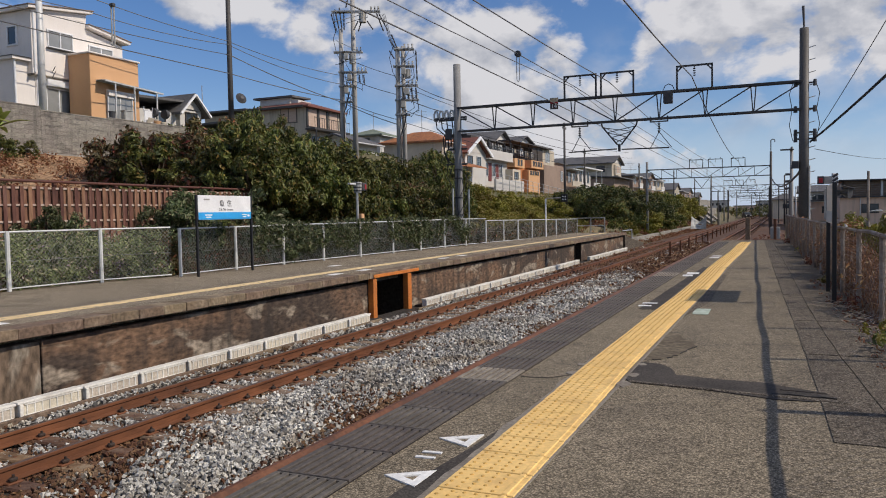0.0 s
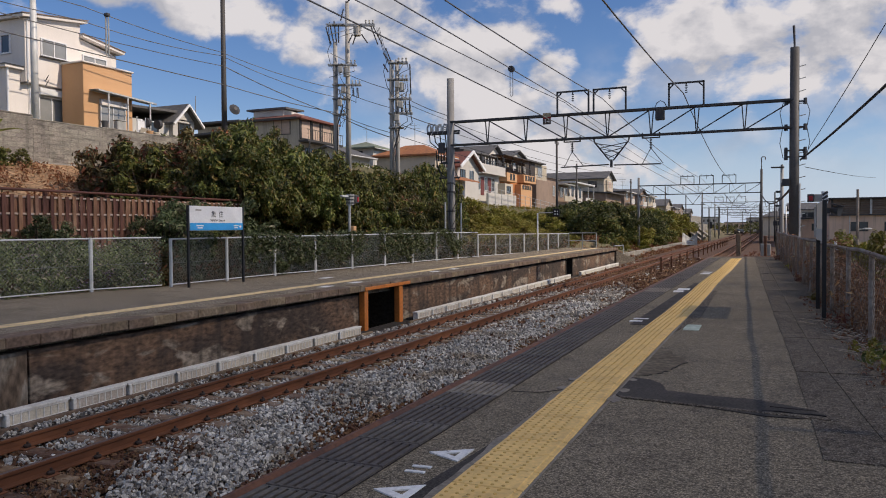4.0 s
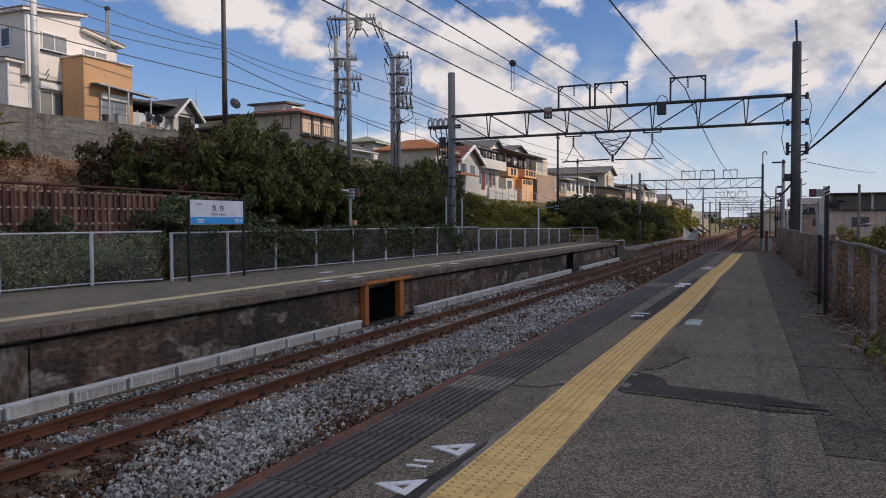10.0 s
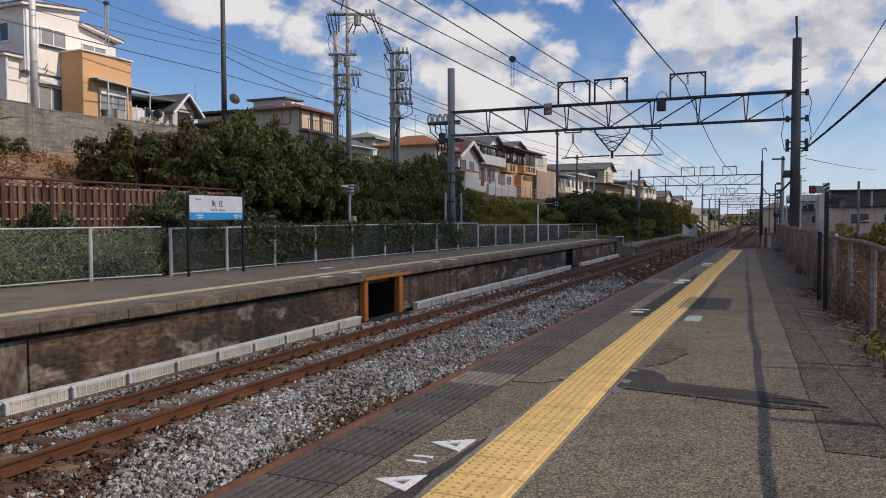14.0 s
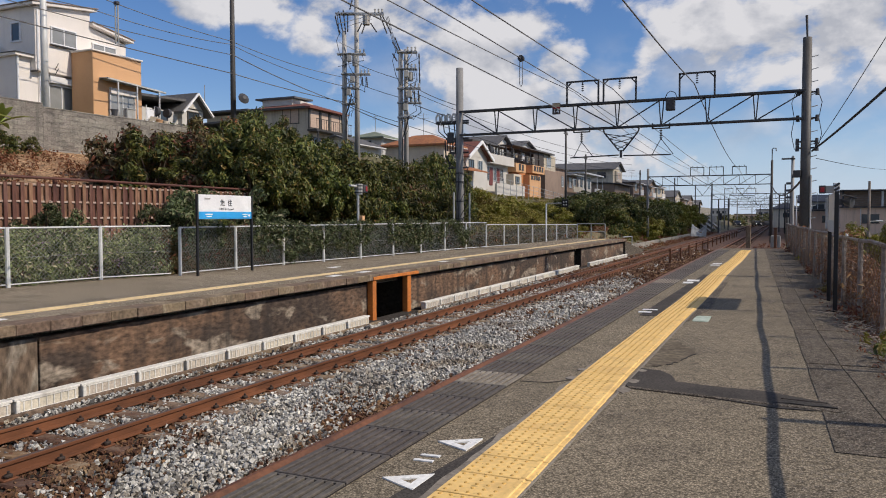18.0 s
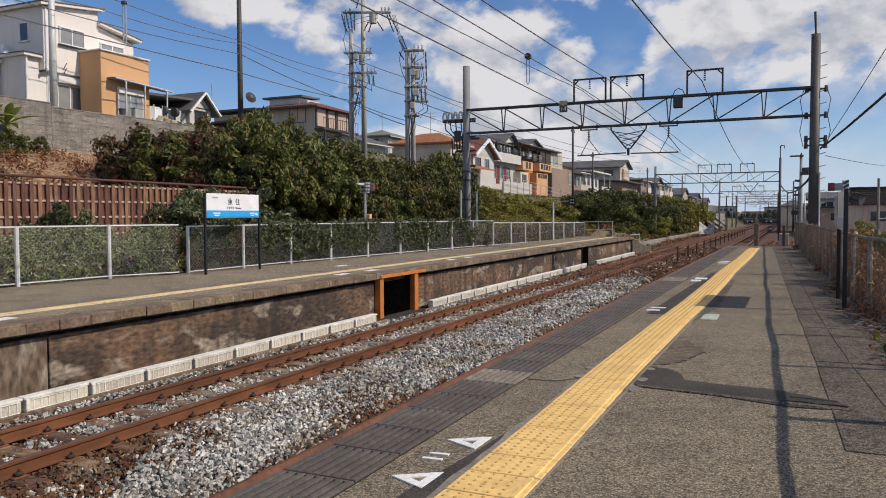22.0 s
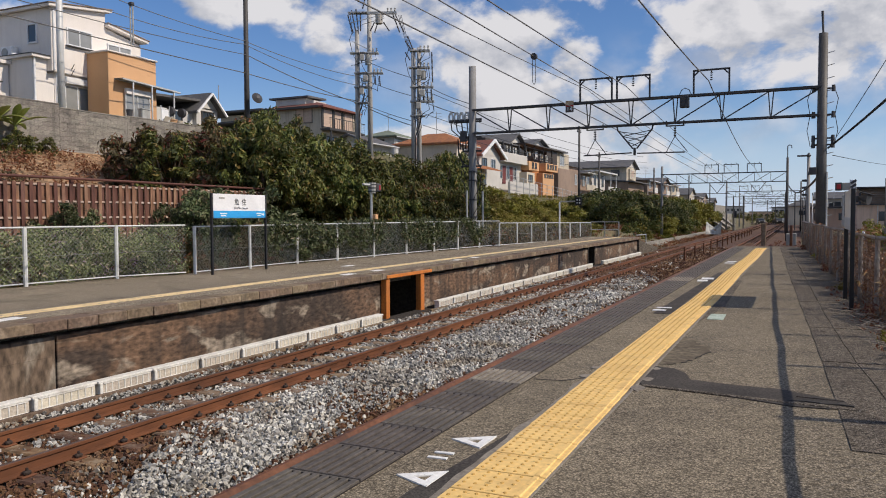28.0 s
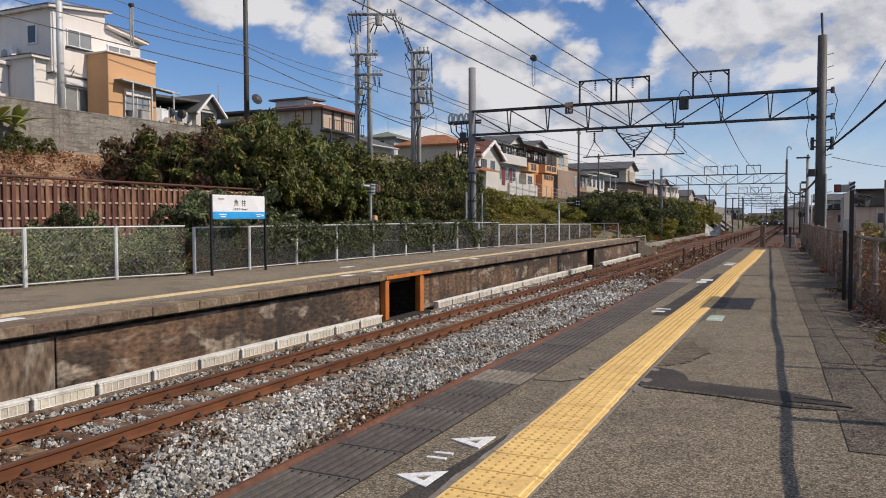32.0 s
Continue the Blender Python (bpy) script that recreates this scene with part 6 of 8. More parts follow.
def house_white_gable():
    h = thing("house", (0, 0, 0), "white house with a steep white gable", "house", "hillside houses")
    body(h, -36.4, -31, 75.6, 81.9, 2.0, 7.95, PLASTER)
    gable_roof(h, -36.4, -31, 75.6, 81.9, 7.9, 1.58, "x", ROOF_RED, PLASTER, 0.6)
    for y in (75.0, 82.5):
        part("bargeboard", Shape().box((0, 0, 0), (0.16, 4.2, 0.34), 0.02, m=pose(-30.38, (78.75 + y) / 2, 8.6, 26.7 if y < 78 else -26.7, 0, 0)), SIGN_WHITE, h, "white bargeboard")
    window(h, face_x(-31, 0), 77.0, 7.0, 1.4, 1.0, DG)
    window(h, face_x(-31, 0), 79.6, 7.0, 1.3, 1.1, LG)
    slab_roof(h, -31.0, -29.3, 67.0, 77.8, 6.55, 6.05, "x", ROOF_ORANGE, 0.12, "lower_roof")


house_white_gable()


def balcony_rail(parent, x, y0, y1, z, h=1.0):
    r = part("balcony_rail", Shape().rod((x, y0, z + h), (x, y1, z + h), 0.05, n=4), FRAME_DARK, parent)
    y = y0
    while y <= y1:
        part("baluster", Shape().rod((x, y, z), (x, y, z + h), 0.03, n=4), FRAME_DARK, r)
        y += 0.55


def laundry(parent, x, y0, y1, z, seed):
    """Cloths and boxes hung or stood on a balcony."""
    rng = random.Random(seed)
    y = y0
    while y < y1:
        w, hh = rng.uniform(0.3, 0.8), rng.uniform(0.5, 1.0)
        part("laundry", Shape().box((x + rng.uniform(-0.1, 0.1), y + w / 2, z - hh / 2), (0.06, w, hh), 0.02), rng.choice((SIGN_WHITE, PLASTER_DIM, GREY_BOX, DARKGREY, TARP, FRAME_DARK)), parent)
        y += w + rng.uniform(0.3, 1.2)


DOOR_RED = plain("maroon_door", (0.17, 0.04, 0.034), 0.55)


def house_row():
    """Terraced houses with balconies above the grassy bank."""
    h = thing("house", (0, 0, 0), "white house with a grey roof, red door and balcony", "house", "hillside houses")
    body(h, -39, -33, 82.2, 95.0, 2.0, 7.9, PLASTER)
    body(h, -40, -34.6, 86.4, 99.0, 7.9, 10.75, WALL_DARK, "upper_storey")
    gable_roof(h, -40.5, -34.2, 92.9, 99.1, 10.65, 1.3, "x", ROOF_GREY, PLASTER, 0.6)
    slab_roof(h, -40.5, -32.6, 85.6, 93.2, 10.6, 10.1, "x", ROOF_GREY, 0.14, "lower_roof")
    part("balcony_parapet", Shape().box((-32.2, 90.4, 8.35), (0.14, 8.8, 1.15), 0.03), PLASTER, h, "white balcony parapet")
    part("balcony_deck", Shape().box((-32.8, 90.4, 7.85), (1.4, 8.8, 0.16), 0.02), PLASTER, h)
    balcony_rail(h, -32.2, 86.2, 94.8, 8.9, 0.5)
    for y in (86.3, 89.2, 92.0, 94.8):
        part("balcony_post", Shape().box((-32.3, y, 9.5), (0.12, 0.12, 1.3)), FRAME_DARK, h)
    laundry(h, -32.8, 86.6, 94.5, 9.9, 3)
    for y, m in ((88.4, DOOR_RED), (90.9, DOOR_RED), (93.4, PLASTER_GREY)):
        part("entrance_door", Shape().box((-32.97, y, 6.3), (0.1, 1.1, 2.2), 0.02), m, h, "panelled entrance door")
    for y in (87.2, 89.7, 92.2):
        window(h, face_x(-33, 0), y, 6.6, 1.0, 1.6, LG)
    for y in (88.0, 91.0, 94.5, 97.2):
        window(h, face_x(-34.6, 0), y, 9.6, 1.8, 1.1, DG)
    part("garden_wall", Shape().box((-31.8, 92.4, 4.3), (0.3, 10.8, 2.2), 0.02), PLASTER, h)
    h2 = thing("house", (0, 0, 0), "orange and ochre house with jutting window boxes", "house", "hillside houses")
    body(h2, -39, -32.9, 95.1, 108.0, 2.0, 8.5, PLASTER_RUST)
    body(h2, -39.5, -34.4, 99.2, 109.0, 8.5, 11.1, WALL_DARK, "upper_storey")
    gable_roof(h2, -40, -34.2, 101.9, 109.6, 11.1, 1.0, "x", ROOF_GREY, PLASTER, 0.6)
    body(h2, -33.2, -31.9, 94.8, 99.0, 7.2, 8.35, PLASTER_ORANGE, "window_box")
    body(h2, -33.2, -31.9, 102.0, 107.8, 7.4, 8.5, PLASTER_ORANGE, "window_box")
    body(h2, -33.2, -32.0, 101.0, 106.2, 2.5, 7.1, PLASTER_ORANGE, "lower_box")
    body(h2, -33.2, -32.0, 94.2, 97.4, 4.2, 6.9, PLASTER_CREAM, "window_box")
    for y in (96.3, 97.5):
        window(h2, face_x(-31.9, 0), y, 7.85, 0.55, 0.75, DG, halves=1)
    for y in (103.0, 104.2, 105.4, 106.6):
        window(h2, face_x(-31.9, 0), y, 8.05, 0.6, 0.6, DG, halves=1)
    for y in (102.0, 103.1, 104.2, 105.3):
        window(h2, face_x(-32.0, 0), y, 6.75, 0.6, 0.5, DG, halves=1)
    window(h2, face_x(-32.0, 0), 95.6, 6.1, 1.5, 0.9, DG)
    balcony_rail(h2, -32.6, 95.4, 107.6, 8.6, 1.0)
    laundry(h2, -33.2, 95.6, 107.0, 9.9, 5)
    for y in (95.4, 99.4, 103.4, 107.4):
        part("balcony_post", Shape().box((-32.7, y, 9.6), (0.12, 0.12, 2.2)), FRAME_DARK, h2)
    slab_roof(h2, -36, -32.2, 95.0, 108.2, 10.75, 10.65, "x", ROOF_GREY, 0.1, "balcony_roof")
    window(h2, face_x(-34.4, 0), 101.0, 9.9, 1.8, 1.1, DG)
    window(h2, face_x(-34.4, 0), 105.0, 9.9, 1.8, 1.1, LG)
    f = thing("guard_fence", (0, 0, 0), "grey guard fence along the top of the bank", "fence")
    y = 84.0
    while y < 128:
        drop = (y - 84) * 0.045
        part("post", Shape().rod((-30.6, y, 3.0), (-30.6, y, 6.0 - drop), 0.04, n=5), GALV, f)
        y += 2.4
    for z in (4.95, 5.45, 5.97):
        part("rail", Shape().rod((-30.6, 84, z), (-30.6, 128, z - 44 * 0.045), 0.03, n=4), GALV, f)


house_row()


def house_brown_box():
    h = thing("house", (0, 0, 0), "brown box-shaped house with a pale upper storey", "house", "hillside houses")
    body(h, -43, -33, 111.8, 131.0, 2.0, 8.4, PLASTER_BROWN)
    body(h, -42, -34, 108.6, 121.0, 8.4, 11.0, PLASTER_DIM, "upper_storey")
    # dark block added to paint the shaded left side of the upper storey
    body(h, -42, -33.8, 108.5, 113.8, 5.0, 10.9, WALL_DARK, "stair_tower")
    slab_roof(h, -42.6, -33.3, 108.0, 118.2, 11.2, 11.0, "x", ROOF_GREY, 0.2)
    slab_roof(h, -43.4, -34.6, 118.0, 131.8, 11.0, 9.4, "x", ROOF_GREY, 0.2, "sloped_roof")
    body(h, -43, -35.0, 121.0, 131.0, 8.4, 9.6, PLASTER_BROWN, "upper_wall")
    window(h, face_x(-34, 0), 117.0, 9.8, 2.4, 1.5, CU)
    for y, w in ((121.6, 1.2), (126.5, 1.6), (129.2, 1.8)):
        window(h, face_x(-33, 0), y, 7.0, w, 1.6, CU)
    part("awning", Shape().box((-32.4, 127.6, 8.3), (1.4, 6.8, 0.14), 0.02), PAINTED, h)
    part("balcony_parapet", Shape().box((-31.9, 127.4, 5.9), (0.12, 6.2, 0.9), 0.02), PLASTER_DIM, h)
    laundry(h, -32.2, 124.6, 130.4, 7.6, 9)


def house_porch():
    h = thing("house", (0, 0, 0), "white porch house with a flat roof and balcony", "house", "hillside houses")
    body(h, -39, -33, 132.4, 142.0, 3.0, 8.9, PLASTER)
    slab_roof(h, -40, -31.8, 131.6, 147.4, 8.95, 8.85, "x", PAINTED, 0.26)
    for y in (134.2, 137.0, 140.0):
        window(h, face_x(-33, 0), y, 7.4, 1.3, 1.9, DG)
    part("balcony_parapet", Shape().box((-31.9, 143.6, 5.9), (0.14, 7.2, 1.2), 0.02), PLASTER, h, "white balcony parapet")
    for y in (142.4, 147.0):
        part("porch_post", Shape().box((-32.0, y, 7.6), (0.16, 0.16, 2.6)), PAINTED, h)


def house_long_roof():
    h = thing("house", (0, 0, 0), "beige house under a long grey gable roof", "house", "hillside houses")
    body(h, -47, -33, 161.5, 171.5, 3.0, 11.4, PLASTER_DIM)
    gable_roof(h, -47, -33, 161.5, 171.5, 11.4, 1.55, "x", ROOF_GREY, PLASTER, 0.7)
    body(h, -33.2, -32.6, 163.4, 168.2, 8.8, 11.0, PLASTER_CREAM, "bay")
    window(h, face_x(-32.6, 0), 165.8, 10.0, 3.4, 1.5, (FRAME_LIGHT, SHUTTER), shutter=True)
    slab_roof(h, -39, -31.0, 159.8, 178.5, 8.6, 8.1, "x", ROOF_GREY, 0.2, "lower_roof")
    body(h, -39, -32.4, 160.5, 178.0, 3.0, 8.1, PLASTER_BROWN, "lower_storey")
    window(h, face_y(161.5, 0), -35.4, 10.1, 1.8, 1.3, DG)


house_brown_box()
house_porch()
house_long_roof()
simple_house(-42, -32, 180, 194, 4, 9.3, PLASTER_BROWN, ROOF_GREY, "hip", 1.2, "brown house with a dark hip roof", [("x", 183, 8.2, 2.0, 1.5, CU), ("x", 190, 8.2, 2.0, 1.5, LG)], (181, 187, 6.6))
simple_house(-42, -32, 199, 212, 4, 9.2, PLASTER_BROWN, ROOF_GREY, "x", 1.6, "grey house with a dark gable roof", [("x", 202, 7.8, 2.0, 1.5, DG), ("x", 208, 7.8, 2.0, 1.5, CU)], (200, 206, 6.4))
simple_house(-42, -32, 216, 230, 4, 9.6, PLASTER_DIM, ROOF_GREY, "hip", 1.8, "cream house with a dark hip roof", [("x", 219, 8.2, 2.2, 1.5, LG), ("x", 226, 8.2, 2.0, 1.5, DG)], (217, 223, 6.6))
for k, (y, x) in enumerate(((236, -30), (256, -30), (280, -31), (310, -33), (345, -34))):
    simple_house(x - 10, x, y, y + 14, 2.5, 7.2 - k * 0.2, (PLASTER_DIM, PLASTER_BROWN, PLASTER_BROWN)[k % 3], ROOF_GREY, "hip" if k % 2 else "x", 2.0,
                 "distant grey-roofed house beside the line", [("x", y + 4, 5.5, 2.0, 1.4, DG), ("x", y + 10, 5.5, 2.0, 1.4, LG)])

# ---- walls and board fence on the slope ----
def block_wall():
    w = thing("block_wall", (0, 0, 0), "grey concrete block retaining wall below the white house", "retaining wall", kind="structure")
    me = Shape().box((0, 0, 0), (0.16, 0.398, 0.194), 0.002).mesh("block", BLOCK)
    half = Shape().box((0, 0, 0), (0.16, 0.197, 0.194), 0.002).mesh("block", BLOCK)
    core = Shape()
    secs = ((18.0, 23.85, 6.37), (23.85, 27.65, 6.22), (27.65, 33.5, 6.28), (33.5, 38.0, 6.1))
    for a, b, top in secs:
        core.box((-30.03, (a + b) / 2, (top + 4.0) / 2), (0.12, b - a, top - 4.0))
        z, row = top - 0.16, 0
        while z > 4.45:
            y = a + (0.2 if row % 2 else 0.4)
            if row % 2 == 0:
                part("block", half, None, w, at=(-30.03, a + 0.1, z))
            while y + 0.2 <= b:
                if y < 33:
                    part("block", me, None, w, at=(-30.03, y, z))
                y += 0.4
            left = b - (y - 0.2)
            if left > 0.02 and y < 33:
                part("block", Shape().box((0, 0, 0), (0.16, left - 0.007, 0.193), 0.003), BLOCK, w, at=(-30.03, y - 0.2 + left / 2, z))
            z -= 0.2
            row += 1
        part("coping", Shape().box((-30.06, (a + b) / 2, top - 0.02), (0.24, b - a - 0.02, 0.06), 0.01), BLOCK, w)
    part("core", core, CEMENT, w)


block_wall()


# rails much paler than the boards
BOARD_RAIL = material("pale_rail", [(0.5, 0.42, 0.36), (0.4, 0.28, 0.22)], 0.8, big=1.4, fine=16, bump=0.2, amount=0.2)


def board_fence():
    x = -17.0
    f = thing("board_fence", (x, 0, 0), "red-brown wooden board fence with rails below the slope", "fence")
    me = Shape().box((0, 0, 0.8), (0.025, 0.105, 1.6), 0.005).mesh("board", BROWN_BOARD)
    wide = Shape().box((0, 0, 0.8), (0.025, 0.19, 1.6), 0.005).mesh("board", BROWN_BOARD)
    y = 4.0
    k = 0
    while y < 21.6:
        part("board", me if k % 2 else wide, None, f, at=(0.036 if k % 2 else -0.026, y, 0.58 + 0.012 * math.sin(y * 9) - (0.0 if k % 2 else 0.03)))
        y += 0.1125
        k += 1
    for z in (0.85, 1.3, 1.71, 2.13):
        part("rail", Shape().box((0, 12.8, z), (0.046, 17.6, 0.05), 0.004), BOARD_RAIL, f, "pale rail between the boards")
    part("top_pipe", Shape().rod((0.1, 4, 2.34), (0.1, 21.6, 2.26), 0.035, n=8), BROWN_RAIL, f)
    y = 4.0
    while y < 21.8:
        part("post", Shape().box((-0.08, y, 1.3), (0.09, 0.09, 2.0), 0.008), BROWN_RAIL, f)
        y += 1.98


board_fence()


# ---- utility poles ----
def utility_pole(at, top, r, m, label, arms=(), gear=True):
    t = thing("utility_pole", at, label, "utility pole", "utility poles")
    part("shaft", Shape().rod((0, 0, -0.5), (0, 0, top), r, r * 0.7, n=12), m, t, smooth=True)
    for z, l in arms:
        s = Shape().box((0, 0, z), (0.09, l, 0.09), 0.01)
        for e in (-0.45, -0.2, 0.2, 0.45):
            for k in range(2):
                s.rod((0, e * l, z + 0.05 + k * 0.1), (0, e * l, z + 0.12 + k * 0.1), 0.06, 0.035, n=7)
        part("crossarm", s, DARKGREY, t)
    return t


def pole_group(at, shafts, bars, boxes, strings, label):
    """Two poles that carry a shared frame, drawn across the view: x to the side, z above the foot."""
    t = thing("utility_pole", at, label, "utility pole", "utility poles", rz=25)
    for x, y, top, r in shafts:
        part("shaft", Shape().rod((x, y, -0.8), (x, y, top), r, r * 0.72, n=12), POLE, t, smooth=True)
    for z, x0, x1 in bars:
        s = Shape().box(((x0 + x1) / 2, -0.18, z), (x1 - x0, 0.1, 0.1), 0.012)
        s.box(((x0 + x1) / 2, 0.18, z), (x1 - x0, 0.1, 0.1), 0.012)
        part("crossarm", s, GALV, t, "galvanised crossarm")
        for k in range(3):
            x = x1 - 0.12 - k * 0.24
            q = Shape()
            for e in range(3):
                q.rod((x, -0.18, z + 0.06 + e * 0.09), (x, -0.18, z + 0.12 + e * 0.09), 0.075, 0.04, n=8)
            part("insulator", q, GREY_BOX, t)
    rng = random.Random(int(at[1] * 10))
    for k, (z, x0, x1) in enumerate(bars):
        if k < 4:
            part("arm_brace", Shape().rod((x0 + 0.2, -0.2, z + (0.75 if k % 2 else -0.7)), (x1 - 0.25, -0.2, z), 0.03, n=4), GALV, t)
        for _ in range(3):
            xa, xb = rng.uniform(x0, x1), rng.uniform(x0, x1)
            dz = rng.uniform(0.5, 1.3)
            part("loop_cable", Shape().tube([(xa, -0.24, z), (xa + 0.1, -0.28, z - dz * 0.7), ((xa + xb) / 2, -0.28, z - dz), (xb, -0.24, z - dz * 1.3)], 0.018, 5), CABLE, t)
        for e in (-1, 1):
            part("clamp", Shape().box((0.02 if e < 0 else 0.5, 0, z), (0.46, 0.46, 0.1), 0.02), GALV, t)
    for x, z in ((shafts[0][0] + 0.35, bars[1][0] - 0.35), (shafts[0][0] + 0.55, bars[2][0] - 0.4), (shafts[0][0] + 0.3, bars[3][0] - 0.3)):
        box = part("switch_box", Shape().box((x, -0.3, z), (0.3, 0.26, 0.42), 0.03), GREY_BOX, t, "grey switch box")
        for e in (-0.09, 0.0, 0.09):
            part("bushing", Shape().rod((x + e, -0.3, z + 0.2), (x + e, -0.3, z + 0.4), 0.03, 0.02, n=6), DARKGREY, box)
    for x, z, w, h in boxes:
        s = Shape().rod((x, -0.1, z - h / 2), (x, -0.1, z + h / 2), w / 2, n=12)
        s.rod((x, -0.1, z + h / 2), (x, -0.1, z + h / 2 + 0.08), w / 2 * 1.08, w / 4, n=12)
        part("transformer", s, GREY_BOX, t, "grey pole transformer")
    for x0, z0, x1, z1 in strings:
        s = Shape()
        a, b = Vector((x0, -0.15, z0)), Vector((x1, -0.15, z1))
        s.tube([a.lerp(b, k / 10) for k in range(11)], 0.032, 7)
        for k in range(1, 10, 2):
            for i in range(7):
                v = Vector(s.v[k * 7 + i])
                s.v[k * 7 + i] = tuple(v + (v - a.lerp(b, k / 10)) * 0.7)
        part("insulator_string", s, DARKGREY, t)
    x, y, top, r = shafts[0]
    part("down_cable", Shape().tube([(x + 0.5, -0.2, top * 0.55), (x + 0.35, -0.25, top * 0.47), (x + 0.12, -0.22, top * 0.4), (x + 0.1, -0.22, 0)], 0.045, 6), CABLE, t)
    part("jumper", Shape().tube([(x - 0.25, -0.2, top), (x - 0.5, -0.2, top - 0.7), (x - 0.3, -0.2, top - 1.6), (x, -0.2, top - 2.2)], 0.02, 5), CABLE, t)
    return t


utility_pole((-31.1, 24.9, 6.2), 6.7, 0.18, PAINTED, "silver steel pole beside the white house")
utility_pole((-29.0, 35.5, 4.6), 11.5, 0.17, POLE_DARK, "dark utility pole on the slope", [])
pole_group((-27.4, 45.1, 4.5), [(0, 0, 9.4, 0.2), (0.75, 0.9, 12.4, 0.2)],
           [(10.55, -0.6, 2.7), (7.85, -0.5, 1.45), (6.5, -0.1, 1.75), (5.55, -0.1, 0.95), (4.5, -0.1, 0.7)], [(1.5, 10.1, 0.5, 0.6), (0.75, 7.35, 0.42, 0.6)],
           [(-0.1, 9.4, -0.35, 10.7), (0.1, 9.4, -0.05, 10.8), (-0.3, 9.2, -0.6, 10.4), (0.25, 9.3, 0.25, 10.6), (0.8, 12.0, 1.4, 12.6), (0.8, 12.2, 0.2, 12.7), (0.6, 11.6, 0.4, 10.8),
            (1.2, 9.9, 0.9, 9.3), (1.8, 9.9, 2.2, 9.3), (1.4, 9.8, 1.2, 9.2), (2.6, 10.4, 3.2, 9.2), (2.45, 10.4, 2.9, 9.2), (1.2, 6.3, 1.25, 5.7), (1.5, 6.3, 1.55, 5.6)],
           "pair of concrete utility poles with transformers and crossarms")
pole_group((-22.05, 43.0, 2.6), [(0, 0, 9.15, 0.19), (0.32, 0.5, 9.3, 0.17)],
           [(9.0, 0.2, 1.05), (7.95, -0.3, 1.05), (6.75, 0, 1.25), (5.85, 0, 1.3), (4.95, 0, 0.6)], [(0.62, 7.45, 0.36, 0.5)],
           [(-0.1, 9.0, -0.5, 9.6), (0.0, 9.0, -0.35, 9.9), (-0.2, 8.4, -0.5, 8.9), (0.6, 6.6, 0.62, 5.9), (0.85, 6.6, 0.87, 5.9), (1.1, 6.6, 1.12, 5.9), (1.15, 8.9, 1.2, 7.0)],
           "pair of concrete utility poles with a transformer and crossarms")
for y, x, top in ((77.6, -20.7, 9.3), (100, -24, 8), (118, -20, 7.5), (150, -19, 8), (172, -17.5, 7.5), (205, -17, 7), (96, 0.6, 6), (145, 3, 7)):
    utility_pole((x, y, ground_z(x, y)), top, 0.14, POLE_DARK, "slim utility pole beside the line", [(top - 0.6, 1.4)])


p = utility_pole((0.5, 60.0, ground_z(0.5, 60)), 7.1, 0.15, POLE, "grey concrete pole with fittings beside the mast", [(6.9, 1.2), (5.6, 0.8)])
part("lamp_head", Shape().box((-0.3, 0, 6.95), (0.9, 0.3, 0.1), 0.03), DARKGREY, p)
for z in (4.2, 4.7, 5.2):
    part("bracket", Shape().box((-0.22, 0, z), (0.4, 0.12, 0.16), 0.02), DARKGREY, p)
utility_pole((1.16, 90.0, ground_z(1.16, 90)), 4.9, 0.07, GALV, "slim lamp pole far off beside the line", [(4.85, 0.5)])


def hill_wire(a, b, drop, r=0.02):
    wire("grey distribution wire strung along the hillside", sag(a, b, drop, 12), r, COPPER if r > 0.019 else CABLE, "distribution_wire")


hill_wire((-29.6, 26.4, 11.7), (-28.92, 35.6, 11.36), 0.12)
hill_wire((-29.6, 26.4, 11.7), (-30.5, 5, 12.8), 0.4)
hill_wire((-28.92, 35.6, 11.32), (-27.42, 45.1, 10.8), 0.2)
hill_wire((-27.42, 45.1, 10.8), (-22.08, 43.1, 8.8), 0.1)
hill_wire((-22.08, 43.1, 8.8), (-13.9, 33.1, 5.9), 0.15)
hill_wire((-29.7, 26.35, 11.05), (-28.91, 35.6, 11.2), 0.2)
hill_wire((-29.7, 26.35, 11.05), (-30.4, 5, 11.6), 0.4)
hill_wire((-28.9, 35.6, 11.1), (-27.4, 45.1, 10.2), 0.25)
hill_wire((-28.96, 35.5, 10.6), (-28.9, 5, 10.7), 0.5)
hill_wire((-28.96, 35.5, 10.6), (-27.4, 45.0, 9.0), 0.15, 0.028)
hill_wire((-27.4, 45.0, 9.0), (-21.96, 43.0, 6.9), 0.1, 0.028)
hill_wire((-28.95, 35.5, 9.54), (-28.6, 5, 9.4), 0.1, 0.026)
hill_wire((-28.95, 35.5, 9.54), (-27.47, 45.0, 9.15), 0.1, 0.026)
hill_wire((-27.47, 45.0, 9.15), (-21.96, 43.06, 7.2), 0.1)
hill_wire((-27.4, 45.1, 12.1), (-22.0, 43.2, 9.9), 0.1)
hill_wire((-22.0, 43.2, 9.9), (-14.8, 35.3, 6.8), 0.15)
for k in range(3):
    hill_wire((-24.9 + k * 0.1, 46.4, 14.9), (-22.3 + k * 0.1, 42.9, 11.6 - k * 0.1), 0.12, 0.018)
for k in range(4):
    hill_wire((-22.0 + k * 0.15, 43.2, 9.4 - k * 0.8), (-17.5 + k * 0.3, 96, 8.4 - k * 0.7), 0.8, 0.018)
